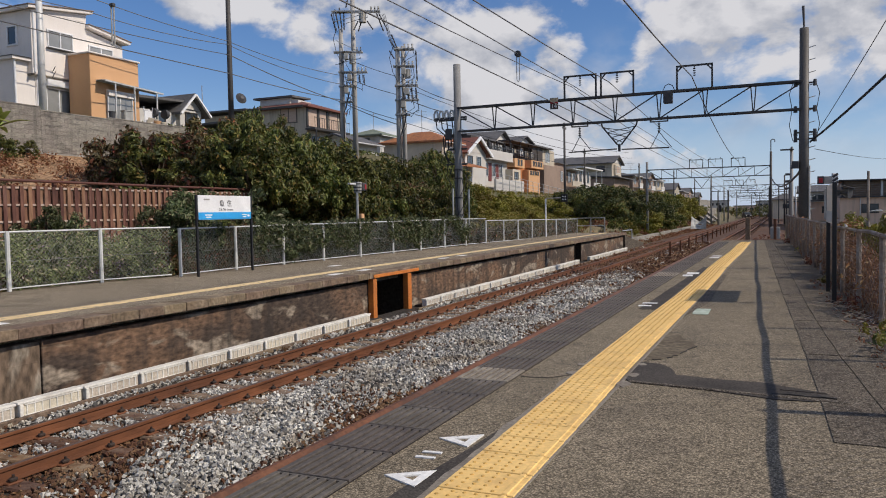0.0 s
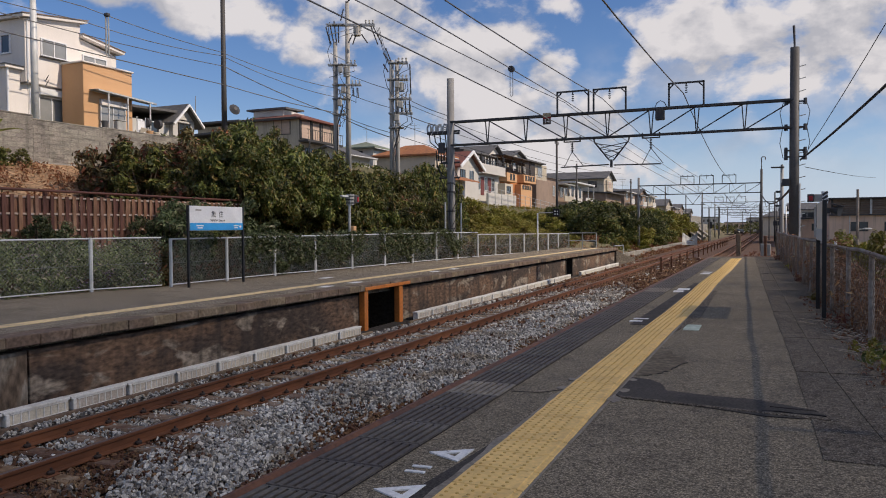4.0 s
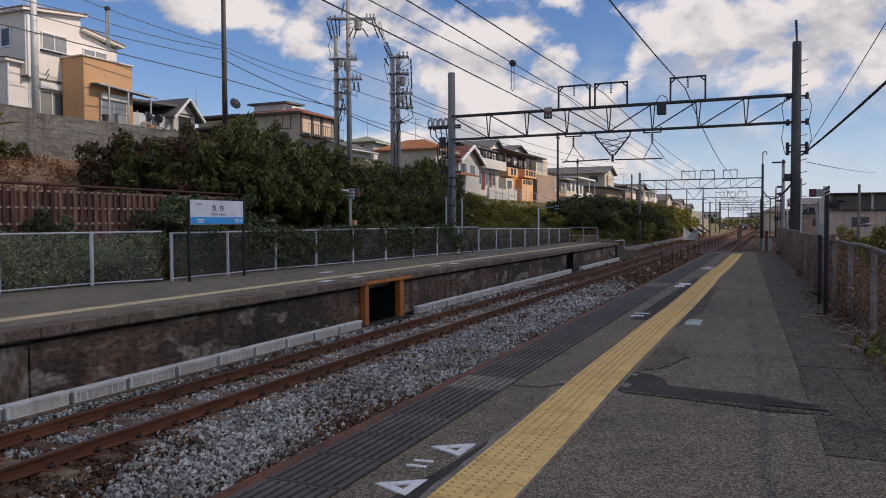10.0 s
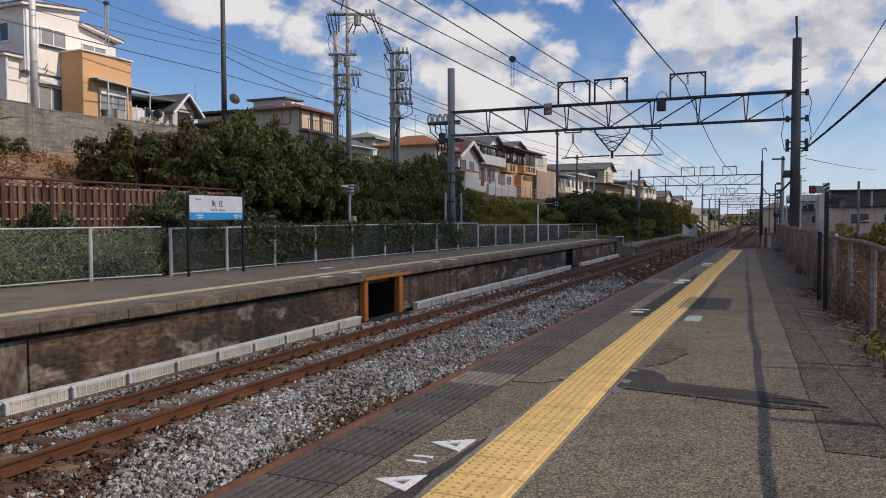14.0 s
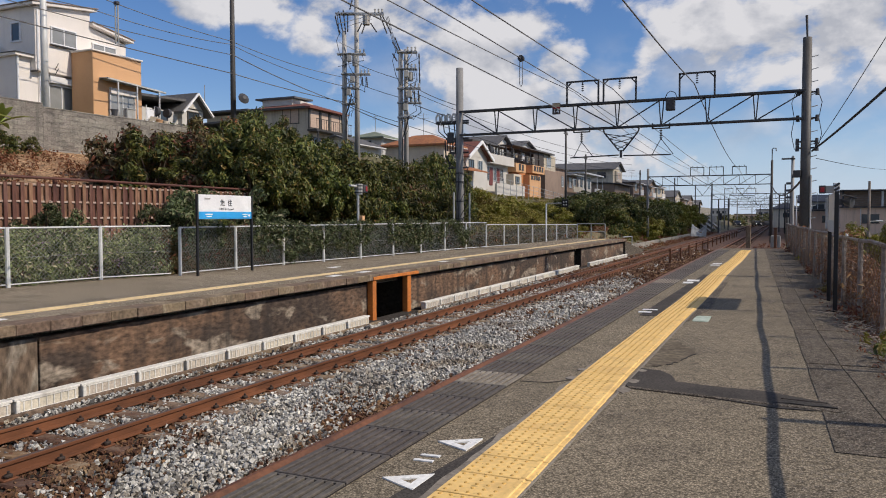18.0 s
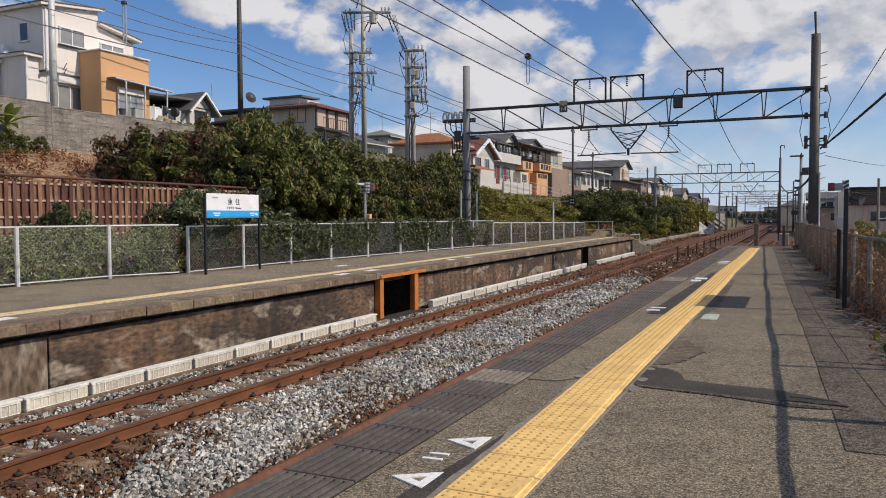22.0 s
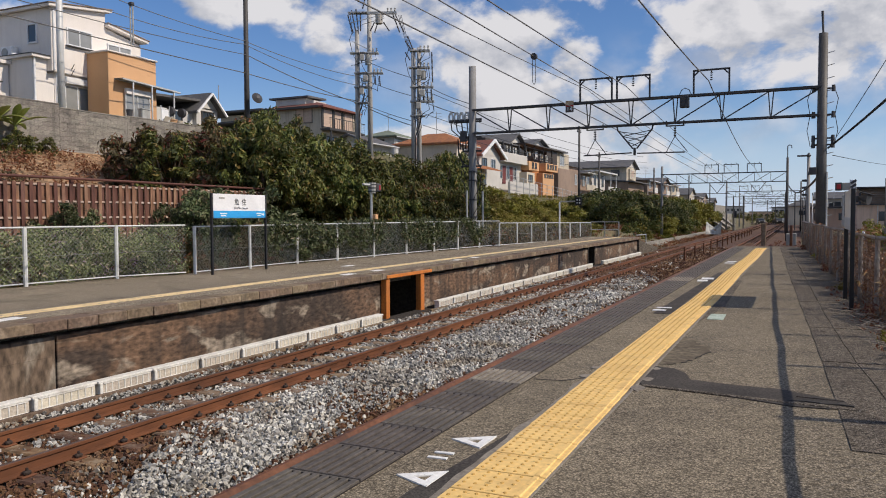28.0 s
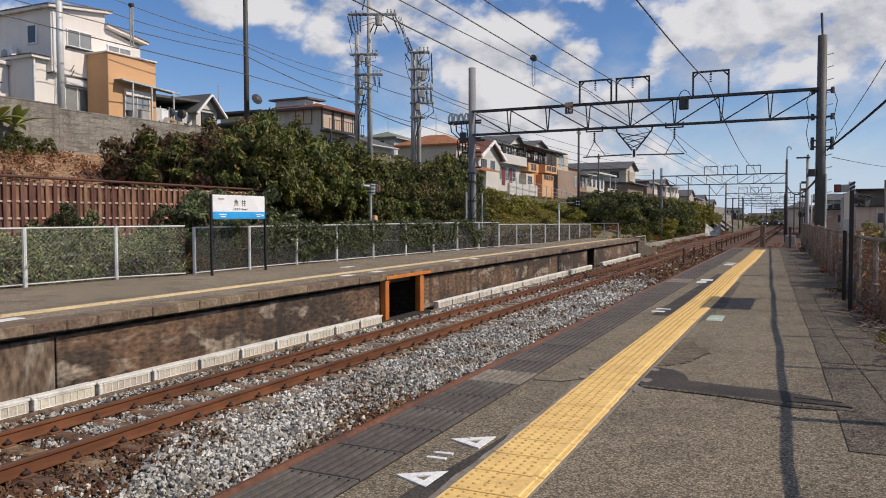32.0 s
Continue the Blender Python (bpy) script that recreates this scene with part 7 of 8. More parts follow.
solid("satellite_dish", Shape().rod((0, 0, 0), (0.12, -0.05, 0.05), 0.33, 0.1, n=16), DARKGREY, "dark satellite dish on the dark pole", "satellite dish", at=(-28.3, 35.55, 8.1))
t = thing("cable_hanger", (-28.9, 27.0, 0), "pale cable hanger between the distribution wires", "wire fitting")
part("tube", Shape().rod((0, 0, 11.4), (0, 0, 9.5), 0.035, n=6), GREY_BOX, t)
part("tube", Shape().rod((0.1, 0.06, 11.4), (0.1, 0.06, 9.5), 0.035, n=6), GREY_BOX, t)
part("clamp", Shape().box((0.05, 0.03, 11.4), (0.24, 0.2, 0.16), 0.03), DARKGREY, t)

# ---- plants ----
def leaf_cloud(rng, clumps, per, spread, size, flat=0.75):
    """Leaves as small folded blades, gathered in clumps."""
    cl = np.asarray(clumps)
    n = len(cl) * per
    idx = np.repeat(np.arange(len(cl)), per)
    d = rng.normal(size=(n, 3))
    d /= np.linalg.norm(d, axis=1)[:, None]
    rad = spread * rng.uniform(0.35, 1.05, (n, 1)) * rng.uniform(0.7, 1.3, (len(cl), 1))[idx]
    pos = cl[idx] + d * rad * np.array([1, 1, flat])
    nrm = d + rng.normal(size=(n, 3)) * 0.5 + np.array([0, 0, 0.35])
    nrm /= np.linalg.norm(nrm, axis=1)[:, None]
    u = np.cross(nrm, rng.normal(size=(n, 3)))
    u /= np.linalg.norm(u, axis=1)[:, None]
    w = np.cross(nrm, u)
    s = size * rng.uniform(0.6, 1.35, (n, 1))
    tip, tail = pos + u * s, pos - u * s
    e1, e2 = pos + w * s * 0.42 + nrm * s * 0.18, pos - w * s * 0.42 + nrm * s * 0.18
    vs = np.stack([tail, e1, tip, e2], 1).reshape(-1, 3)
    b = np.arange(n)[:, None] * 4
    fs = np.concatenate([b + np.array([[0, 1, 2]]), b + np.array([[0, 2, 3]])], 0)
    return vs, fs


def mesh_of(name, vs, fs, mat):
    me = bpy.data.meshes.new(name)
    me.from_pydata(vs.tolist(), [], fs.tolist())
    me.materials.append(mat)
    return me


def make_bush(seed, rx, rz, clumps, per, leaf, spread):
    rng = np.random.default_rng(seed)
    pts = []
    while len(pts) < clumps:
        p = rng.uniform(-1, 1, 3)
        p[2] = abs(p[2])
        r = np.linalg.norm(p)
        if 0.45 < r < 1.0 + 0.18 * math.sin(5 * math.atan2(p[1], p[0]) + seed):
            pts.append(p * np.array([rx, rx, rz]))
    vs, fs = leaf_cloud(rng, pts, per, spread, leaf)
    stems = Shape()
    for p in pts[::3]:
        a = Vector((p[0] * 0.12, p[1] * 0.12, -0.3))
        m = Vector((p[0] * 0.5, p[1] * 0.5, p[2] * 0.55))
        stems.rod(a, m, 0.05, 0.03, n=5, caps=False)
        stems.rod(m, Vector(p), 0.03, 0.01, n=4, caps=False)
    return vs, fs, stems


BUSH_KINDS = []
for k in range(4):
    BUSH_KINDS.append(make_bush(20 + k, 1.7, 1.9 + 0.3 * k, 46, 78, 0.118, 0.34))
_mesh_cache = {}


def bush(at, scale, kind, mat, label, rz=0.0, name="bush", cat="bush", group="hillside bushes", sz=1.0):
    vs, fs, stems = BUSH_KINDS[kind % 4]
    key = (kind % 4, mat.name)
    if key not in _mesh_cache:
        _mesh_cache[key] = (mesh_of("foliage", vs, fs, mat), stems.mesh("stem", BARK))
    t = thing(name, at, label, cat, group, rz=rz)
    t.scale = (scale, scale, scale * sz)
    part("foliage", _mesh_cache[key][0], None, t)
    part("stem", _mesh_cache[key][1], None, t)
    return t


def slope_tree(at, base, scale, kind, rz, seed):
    """A small tree: leaning trunk, limbs and a crown that starts at base above the foot."""
    vs, fs, _ = BUSH_KINDS[kind % 4]
    key = (kind % 4, LEAF.name)
    if key not in _mesh_cache:
        _mesh_cache[key] = (mesh_of("foliage", vs, fs, LEAF), BUSH_KINDS[kind % 4][2].mesh("stem", BARK))
    t = thing("tree", at, "small leafy tree overhanging the foot of the slope", "tree", "slope trees", rz=rz)
    rng = random.Random(seed)
    part("trunk", Shape().tube([(0, 0, -0.3), (rng.uniform(-0.15, 0.15), rng.uniform(-0.15, 0.15), base * 0.5), (0, 0, base + 0.4)], 0.06, 8), BARK, t)
    for k in range(4):
        a = k * 1.6 + rng.uniform(-0.4, 0.4)
        part("limb", Shape().tube([(0, 0, base * 0.6 + 0.1 * k), (0.45 * math.cos(a), 0.45 * math.sin(a), base + 0.2), (1.0 * math.cos(a), 1.0 * math.sin(a), base + 0.8)], 0.03, 6), BARK, t)
    for k, (out, drop, size, tall) in enumerate(((0.0, 0.0, 1.0, 1.0), (0.95, 0.35, 0.7, 0.85), (0.95, 0.2, 0.75, 0.8))):
        a = seed * 1.3 + k * 2.6
        crown = part("crown", _mesh_cache[key][0], None, t)
        crown.matrix_basis = (Matrix.Translation((out * math.cos(a), out * math.sin(a), base - drop)) @ Matrix.Rotation(k * 1.9, 4, "Z")
                              @ Matrix.Diagonal((scale * size, scale * size, scale * tall * 1.25, 1)))
    return t


# height of the greenery's outline: rise per metre of distance across, by the direction along / across
CREST = [(0.4, 0.09), (0.702, 0.095), (0.85, 0.102), (0.894, 0.125), (0.953, 0.15), (1.086, 0.16), (1.162, 0.187), (1.302, 0.222), (1.422, 0.215), (1.511, 0.185),
         (1.61, 0.158), (1.75, 0.138), (1.92, 0.15), (2.04, 0.19), (2.12, 0.206), (2.23, 0.202), (2.32, 0.182), (2.415, 0.132), (2.554, 0.118), (2.732, 0.0995), (3.153, 0.08), (3.549, 0.085), (3.8, 0.105), (4.05, 0.138), (4.5, 0.16), (5.06, 0.176), (5.75, 0.128), (6.3, 0.16),
         (6.9, 0.19), (7.83, 0.2), (8.8, 0.15), (9.75, 0.05), (10.9, -0.05)]


def crest_z(x, y):
    return 1.295 + lerp_table(CREST, y / -x) * -x


def plant_hill():
    rng = random.Random(11)
    kinds = {"g": (LEAF, "dense green bush on the slope"), "r": (LEAF_RED, "reddish-leaved shrub on the slope"), "y": (LEAF_YELLOW, "yellow-green bush on the sunny bank"),
             "v": (LEAF_IVY, "dark green creeper-covered bush beside the fence"), "d": (LEAF_SHADED, "dark green small tree at the foot of the far bank")}

    def put(x, y, s, c, sz=1.0, fill=1.0):
        """fill: how much of the room below the outline the bush takes at most."""
        m, lab = kinds[c]
        z = ground_z(x, y) - 0.25
        k = rng.randrange(4)
        tall = (1.9 + 0.3 * k + 0.3) * s
        room = (crest_z(x, y) - z) * fill
        if room < 0.35:
            return
        f = min(sz, room / tall)
        if f < 0.45:
            s *= max(0.35, f / 0.45)
            f = min(sz, room / ((1.9 + 0.3 * k + 0.3) * s))
        bush((x, y, z), s, k, m, lab, rng.uniform(0, 360), sz=f)

    y = 22.0
    while y < 60:
        for x, s in ((-27.8, 0.9), (-25.6, 1.0), (-23.4, 1.05), (-21.2, 1.0), (-19.2, 0.9), (-17.6, 0.75), (-16.0, 0.65)):
            xx, yy = x + rng.uniform(-0.8, 0.8), y + rng.uniform(-1, 1)
            if y < 24.5 and x > -18.5:
                continue
            if y < 27 and x < -24:
                continue
            if xx > -19.4 and 1.2 < yy / -xx < 1.8:
                continue
            if yy / -xx > 2.38:
                if rng.random() < 0.5:
                    continue
                put(xx, yy, s * rng.uniform(0.4, 0.7), "y", 0.8, rng.uniform(0.6, 0.9))
                continue
            c = "r" if rng.random() < (0.75 if yy / -xx < 1.25 else 0.12) else "g"
            put(xx, yy, s * rng.uniform(0.7, 1.2), c, rng.uniform(0.9, 1.5), rng.uniform(0.95, 1.2))
        y += 2.3
    for x, y, sc, c in ((-29.0, 22.3, 0.3, "g"), (-28.6, 21.0, 0.42, "g"), (-29.2, 20.6, 0.3, "g"),
                        (-27.0, 27.5, 0.55, "r"), (-26.0, 26.0, 0.5, "g"), (-25.2, 25.4, 0.5, "g"), (-24.6, 24.2, 0.45, "r"), (-27.8, 28.8, 0.8, "r"), (-27.9, 30.2, 0.8, "r"), (-26.6, 29.6, 0.9, "g")):
        bush((x, y, ground_z(x, y) - 0.15), sc, rng.randrange(4), *kinds[c], rng.uniform(0, 360))
    for x, y, sc, sz, kd in ((-26.6, 34.5, 0.95, 1.75, 1), (-26.3, 35.9, 0.85, 1.75, 2), (-26.8, 33.2, 0.8, 1.7, 3)):
        bush((x, y, ground_z(x, y) - 0.2), sc, kd, *kinds["g"], y * 31, sz=sz)
    for x, y, sc in ((-16.6, 13.2, 0.45), (-16.5, 13.9, 0.4), (-16.6, 16.6, 0.5), (-16.5, 17.4, 0.65), (-16.4, 18.3, 0.75), (-16.6, 19.1, 0.7), (-16.5, 20.0, 0.75), (-16.4, 21.0, 0.8)):
        bush((x, y, ground_z(x, y) - 0.15), sc, rng.randrange(4), *kinds["v"], rng.uniform(0, 360))
    for _ in range(30):
        px, py = rng.uniform(-27.5, -18.5), rng.uniform(17, 25)
        if py / -px < 0.9:
            continue
        put(px, py, rng.uniform(0.3, 0.55), rng.choice("rrg"), 1.0, 0.8)
    for _ in range(40):
        y = rng.uniform(5, 22)
        put(opp_fence_x(y) - rng.uniform(0.7, 2.4), y, rng.uniform(0.3, 0.5), rng.choice("gvvr"), 0.8, 0.75)
    for k, (x, y) in enumerate(((-17.6, 22.3), (-18.6, 23.2), (-18.1, 24.4), (-19.2, 25.6), (-17.9, 26.6), (-18.9, 27.9), (-17.6, 28.6), (-18.6, 30.0), (-17.4, 31.2))):
        z = ground_z(x, y)
        sc = rng.uniform(0.85, 1.05)
        slope_tree((x, y, z), max(0.4, crest_z(x, y) - z - (2.3 + 0.3 * (k % 4)) * 1.25 * sc), sc, k, rng.uniform(0, 360), k)
    for _ in range(40):
        y = rng.uniform(16, 36)
        if 20.5 < y < 30.5:
            continue
        put(opp_fence_x(y) - rng.uniform(0.7, 2.6), y, rng.uniform(0.45, 0.7), rng.choice("gvv"), 1.0, 0.8)
    # small trees along the foot of the far bank
    for x, y, sc, c in ((-17.5, 66, 1.1, "d"), (-17.0, 70, 1.3, "d"), (-16.4, 75, 1.5, "d"), (-18.5, 80, 1.7, "d"), (-16.0, 82, 1.4, "d"), (-17.4, 88, 1.8, "g"), (-15.4, 91, 1.4, "d"),
                        (-18.4, 96, 1.8, "g"), (-15.6, 99, 1.6, "d"), (-17.2, 106, 1.8, "y"), (-15.0, 107, 1.5, "g"), (-16.6, 115, 1.9, "y"), (-14.8, 118, 1.6, "y"), (-16.8, 125, 2.0, "y"),
                        (-14.8, 128, 1.6, "y"), (-15.8, 135, 1.8, "y"), (-14.4, 76, 0.7, "y"), (-14.2, 86, 0.8, "y"), (-13.8, 97, 0.9, "g"), (-13.6, 110, 1.0, "y")):
        put(x, y, sc, c, 1.5, rng.uniform(0.9, 1.08))
    # shrubs of the bank and down the line, too many and too far to count
    nrng = np.random.default_rng(77)
    groups = {"g": [], "y": [], "d": []}

    def shrub(x, y, s, c, fill):
        z = ground_z(x, y)
        top = min(2.6 * s, (crest_z(x, y) - z) * fill)
        if top < 0.4:
            return
        for _ in range(int(2 + 2.6 * s)):
            a, r = rng.uniform(0, 6.28), math.sqrt(rng.random())
            big = rng.uniform(0.45, 0.75) * s
            cx, cy = x + 1.4 * s * r * math.cos(a), y + 1.4 * s * r * math.sin(a)
            cz = z + max(0.1, (top - big - 0.3) * rng.random() ** 0.6)
            for _ in range(int(5 + 6 * s)):
                d = Vector((rng.gauss(0, 1), rng.gauss(0, 1), abs(rng.gauss(0.2, 0.8)))).normalized() * big * rng.uniform(0.7, 1.0)
                groups[c].append((cx + d.x, cy + d.y, min(cz + d.z, z + top - 0.3)))

    for _ in range(60):
        y = rng.uniform(48, 104)
        x = rng.uniform(-30, -14.5)
        if 2.4 < y / -x < 3.7:
            shrub(x, y, rng.uniform(0.4, 0.8), "y", 0.9)
    for _ in range(190):
        y = rng.uniform(62, 150)
        x = rng.uniform(-28, -14.0)
        if y / -x > 3.75:
            shrub(x, y, rng.uniform(1.0, 1.8), rng.choice("dddg") if y < 105 else rng.choice("gy"), 1.0)
    for _ in range(14):
        shrub(rng.uniform(-14.5, -12.3), rng.uniform(78, 104), rng.uniform(0.7, 1.1), rng.choice("gy"), 1.0)
    for _ in range(40):
        shrub(rng.uniform(-26, -17), rng.uniform(150, 320), rng.uniform(0.9, 1.4), rng.choice("ggy"), 1.0)
    for c, lab in (("d", "green shrubs on the far bank, leaves darkened for shade"), ("g", "green shrubs on the far bank beside the line"), ("y", "yellow-green shrubs on the sunny bank")):
        vs, fs = leaf_cloud(nrng, groups[c], 46, 0.36, 0.105)
        solid("shrubbery", mesh_of("shrubbery", vs, fs, kinds[c][0]), None, lab, "shrubs", kind="stuff")


plant_hill()


def fence_ivy(label, fx, y0, y1, z0, z1, cnt, leaf, mat, seed, back=0.05, deep=0.5, gaps=-2.0, hang=False):
    """Creeper leaves grown through and behind a fence, from the ground up or hanging from its rail."""
    rng = np.random.default_rng(seed)
    pts = []
    while len(pts) < cnt:
        y = rng.uniform(y0, y1)
        lim = z0 + (z1 - z0) * (0.6 + 0.5 * noise.noise((y * 0.6, seed, 0)) + 0.4 * noise.noise((y * 2.1, seed, 5)))
        z = rng.uniform(z0, z1)
        if hang:
            z = z0 + z1 - z
        if (z > z0 + z1 - lim if hang else z < lim) and noise.noise((y * 0.8, seed * 3.1, z * 1.3)) > gaps:
            pts.append((fx(y) - back - rng.uniform(0, deep), y, z))
    vs, fs = leaf_cloud(rng, pts, 16, 0.16, leaf, 1.0)
    return solid("creeper", mesh_of("creeper", vs, fs, mat), None, label, "creeper", kind="stuff")


fence_ivy("green creepers with pale purple flowers behind the platform fence", opp_fence_x, 3.5, 14.2, -0.15, 1.35, 4200, 0.048, LEAF_FLOWER, 3, deep=2.3)
fence_ivy("small purple flowers among the creepers", opp_fence_x, 3.5, 14.2, -0.05, 1.2, 80, 0.024, PETAL, 13, back=0.02, deep=0.5)
fence_ivy("reddish dry stems behind the platform fence", opp_fence_x, 14.0, 18.5, -0.15, 1.3, 420, 0.05, LEAF_RED, 9, back=0.35, deep=0.7)
fence_ivy("dark ivy growing through the platform fence", opp_fence_x, 15.6, 31, -0.1, 1.1, 1650, 0.058, LEAF_IVY, 4, back=-0.06, deep=0.4, gaps=-0.03, hang=True)
fence_ivy("dark ivy on the ground behind the platform fence", opp_fence_x, 14.2, 36, -0.15, 0.9, 1500, 0.07, LEAF_IVY, 8, back=0.8, deep=1.8)
fence_ivy("dry grass behind the platform fence", opp_fence_x, 30, 50, -0.15, 0.9, 900, 0.08, LEAF_RED, 6, deep=1.2)
fence_ivy("dry rust-coloured creeper behind the near fence", lambda y: near_fence_x(y) + 0.55, 9.5, 34, -0.2, 0.98, 2600, 0.045, LEAF_DRY, 5, back=0.0, deep=0.45)


def bank_grass(label, mat, area, cnt, size, seed, keep):
    """Tufts of grass over a piece of the slope."""
    rng = np.random.default_rng(seed)
    x0, x1, y0, y1 = area
    pts = []
    while len(pts) < cnt:
        x, y = rng.uniform(x0, x1), rng.uniform(y0, y1)
        if keep(x, y):
            pts.append((x, y, ground_z(x, y) + 0.12))
    vs, fs = leaf_cloud(rng, pts, 12, 0.3, size, 0.7)
    solid("grass", mesh_of("grass", vs, fs, mat), None, label, "grass", kind="stuff")


bank_grass("yellow-green grass on the sunny bank", LEAF_YELLOW, (-31, -14.5, 38, 125), 11000, 0.08, 31, lambda x, y: 2.1 < y / -x < 4.2)
bank_grass("dry grass along the line", LEAF_DRY, (-16, -10.2, 50, 140), 1500, 0.1, 32, lambda x, y: noise.noise((x * 0.4, y * 0.2, 0)) > -0.1)
bank_grass("green undergrowth on the slope", LEAF, (-31, -14.6, 22, 62), 3000, 0.13, 33, lambda x, y: 1.0 < y / -x < 2.1)
bank_grass("sparse dry weeds on bare earth", LEAF_RED, (-29.5, -17.2, 10, 27), 420, 0.09, 34, lambda x, y: noise.noise((x * 0.5, y * 0.5, 9)) > 0.15 and not 0.76 < y / -x < 0.88)
bank_grass("short dry grass tufts on the bare earth", LEAF_DRY, (-29.5, -20, 15, 27), 500, 0.07, 36, lambda x, y: noise.noise((x * 0.9, y * 0.9, 4)) > 0.0)
bank_grass("weeds along the near fence", LEAF_DRY, (0.2, 1.9, 5, 60), 700, 0.06, 35, lambda x, y: near_fence_x(y) + 0.2 < x)


def banana_plant(at, seed, size):
    rng = random.Random(seed)
    t = thing("banana_plant", at, "young banana plant with broad drooping leaves", "plant", "banana plants")
    t.scale = (size, size, size)
    part("stem", Shape().rod((0, 0, -0.2), (0.05, 0, 1.0), 0.09, 0.06, n=8), LEAF_BANANA, t)
    for k in range(7):
        a = k * 2.4 + rng.uniform(-0.3, 0.3)
        s = Shape()
        n = 7
        ln = rng.uniform(0.9, 1.35)
        up = rng.uniform(0.5, 1.1)
        pts = []
        for i in range(n + 1):
            f = i / n
            r = ln * f
            z = 1.0 + 1.35 * up * f - 0.75 * f * f
            w = 0.15 * math.sin(math.pi * min(1, f * 0.93 + 0.04))
            pts.append((Vector((math.cos(a) * r, math.sin(a) * r, z)), w))
        side = Vector((-math.sin(a), math.cos(a), 0))
        vs = []
        for p, w in pts:
            vs += [p - side * w + Vector((0, 0, -0.3 * w)), p, p + side * w + Vector((0, 0, -0.3 * w))]
        fs = []
        for i in range(n):
            b = i * 3
            fs += [(b, b + 1, b + 4, b + 3), (b + 1, b + 2, b + 5, b + 4)]
        part("leaf", s.add(vs, fs), LEAF_BANANA, t)


banana_plant((-29.3, 21.2, 4.0), 1, 1.1)
banana_plant((-29.4, 20.5, 4.1), 2, 1.15)


def fence_tufts():
    """Small weeds rooted at the foot of the near fence."""
    rng = np.random.default_rng(61)
    for y, m in ((7.4, LEAF_YELLOW), (7.9, LEAF), (8.6, LEAF_YELLOW), (11.0, LEAF_DRY), (14.5, LEAF_YELLOW), (19.0, LEAF_DRY), (24.0, LEAF_YELLOW), (30.5, LEAF_DRY)):
        pts = [(rng.normal() * 0.09, rng.normal() * 0.2, 0.04 + 0.12 * rng.random()) for _ in range(16)]
        vs, fs = leaf_cloud(rng, pts, 8, 0.06, 0.035, 1.0)
        solid("weed", mesh_of("weed", vs, fs, m), None, "small weed growing at the fence's foot", "weed", kind="stuff", at=(near_fence_x(y) + 0.0, y, 0.0))


fence_tufts()


def leaf_litter():
    """Dry leaves and scraps swept against the near fence."""
    rng = np.random.default_rng(41)
    pts = []
    while len(pts) < 420:
        y = 6 + 9 * rng.random() ** 1.3
        x = near_fence_x(y) - 0.42 * rng.random() ** 2 + 0.1
        pts.append((x, y, 0.02))
    vs, fs = leaf_cloud(rng, pts, 3, 0.05, 0.022, 0.25)
    solid("leaf_litter", mesh_of("leaf_litter", vs, fs, LEAF_DRY), None, "dry leaves and twigs lying along the near fence", "leaf litter", kind="stuff")


leaf_litter()


def fence_twigs():
    """Bleached twigs and reeds lying at the foot of the near fence."""
    rng = random.Random(23)
    s = Shape()
    for _ in range(70):
        y = rng.uniform(8.3, 11.4)
        x = near_fence_x(y) - abs(rng.gauss(0, 0.16))
        a, ln = rng.uniform(0, 6.28), rng.uniform(0.08, 0.3)
        z = rng.uniform(0.012, 0.05)
        s.rod((x, y, z), (x + ln * math.cos(a), y + ln * math.sin(a), z + rng.uniform(-0.005, 0.06)), 0.006, 0.003, n=4)
    solid("twigs", s, TWIG, "bleached twigs and reeds lying at the fence's foot", "twigs", kind="stuff")


TWIG = material("bleached_twig", [(0.42, 0.35, 0.29), (0.3, 0.24, 0.19)], 0.9, big=3, fine=20, bump=0.1, amount=0.2, vary="island")
fence_twigs()

# ---- beyond the near fence and down the line ----
simple_house(0.9, 8.0, 118, 134, -1.2, 2.0, PLASTER_TAUPE, ROOF_GREY, "flat", 0.3, "low taupe building with a thin grey roof beyond the fence",
             [("y", 2.6, 0.9, 1.6, 0.9, DG), ("y", 5.6, 0.9, 1.6, 0.9, DG)])
simple_house(3.0, 11.0, 165, 180, -1.2, 4.2, PLASTER_GREY, ROOF_GREY, "x", 1.3, "grey house beyond the fence", [("y", 6, 3.0, 2, 1.2, DG)])
simple_house(20.0, 34.0, 150, 166, -1.2, 5.5, PLASTER_CREAM, ROOF_GREY, "hip", 1.4, "cream building with a grey roof beyond the fence", [("y", 23, 3.2, 2.4, 1.4, DG)])
simple_house(-2.6, 3.0, 205, 220, -1.4, 3.2, PLASTER_CREAM, ROOF_GREY, "hip", 1.6, "small cream house beside the far tracks", [("y", 0.5, 1.6, 1.6, 1.0, DG)])


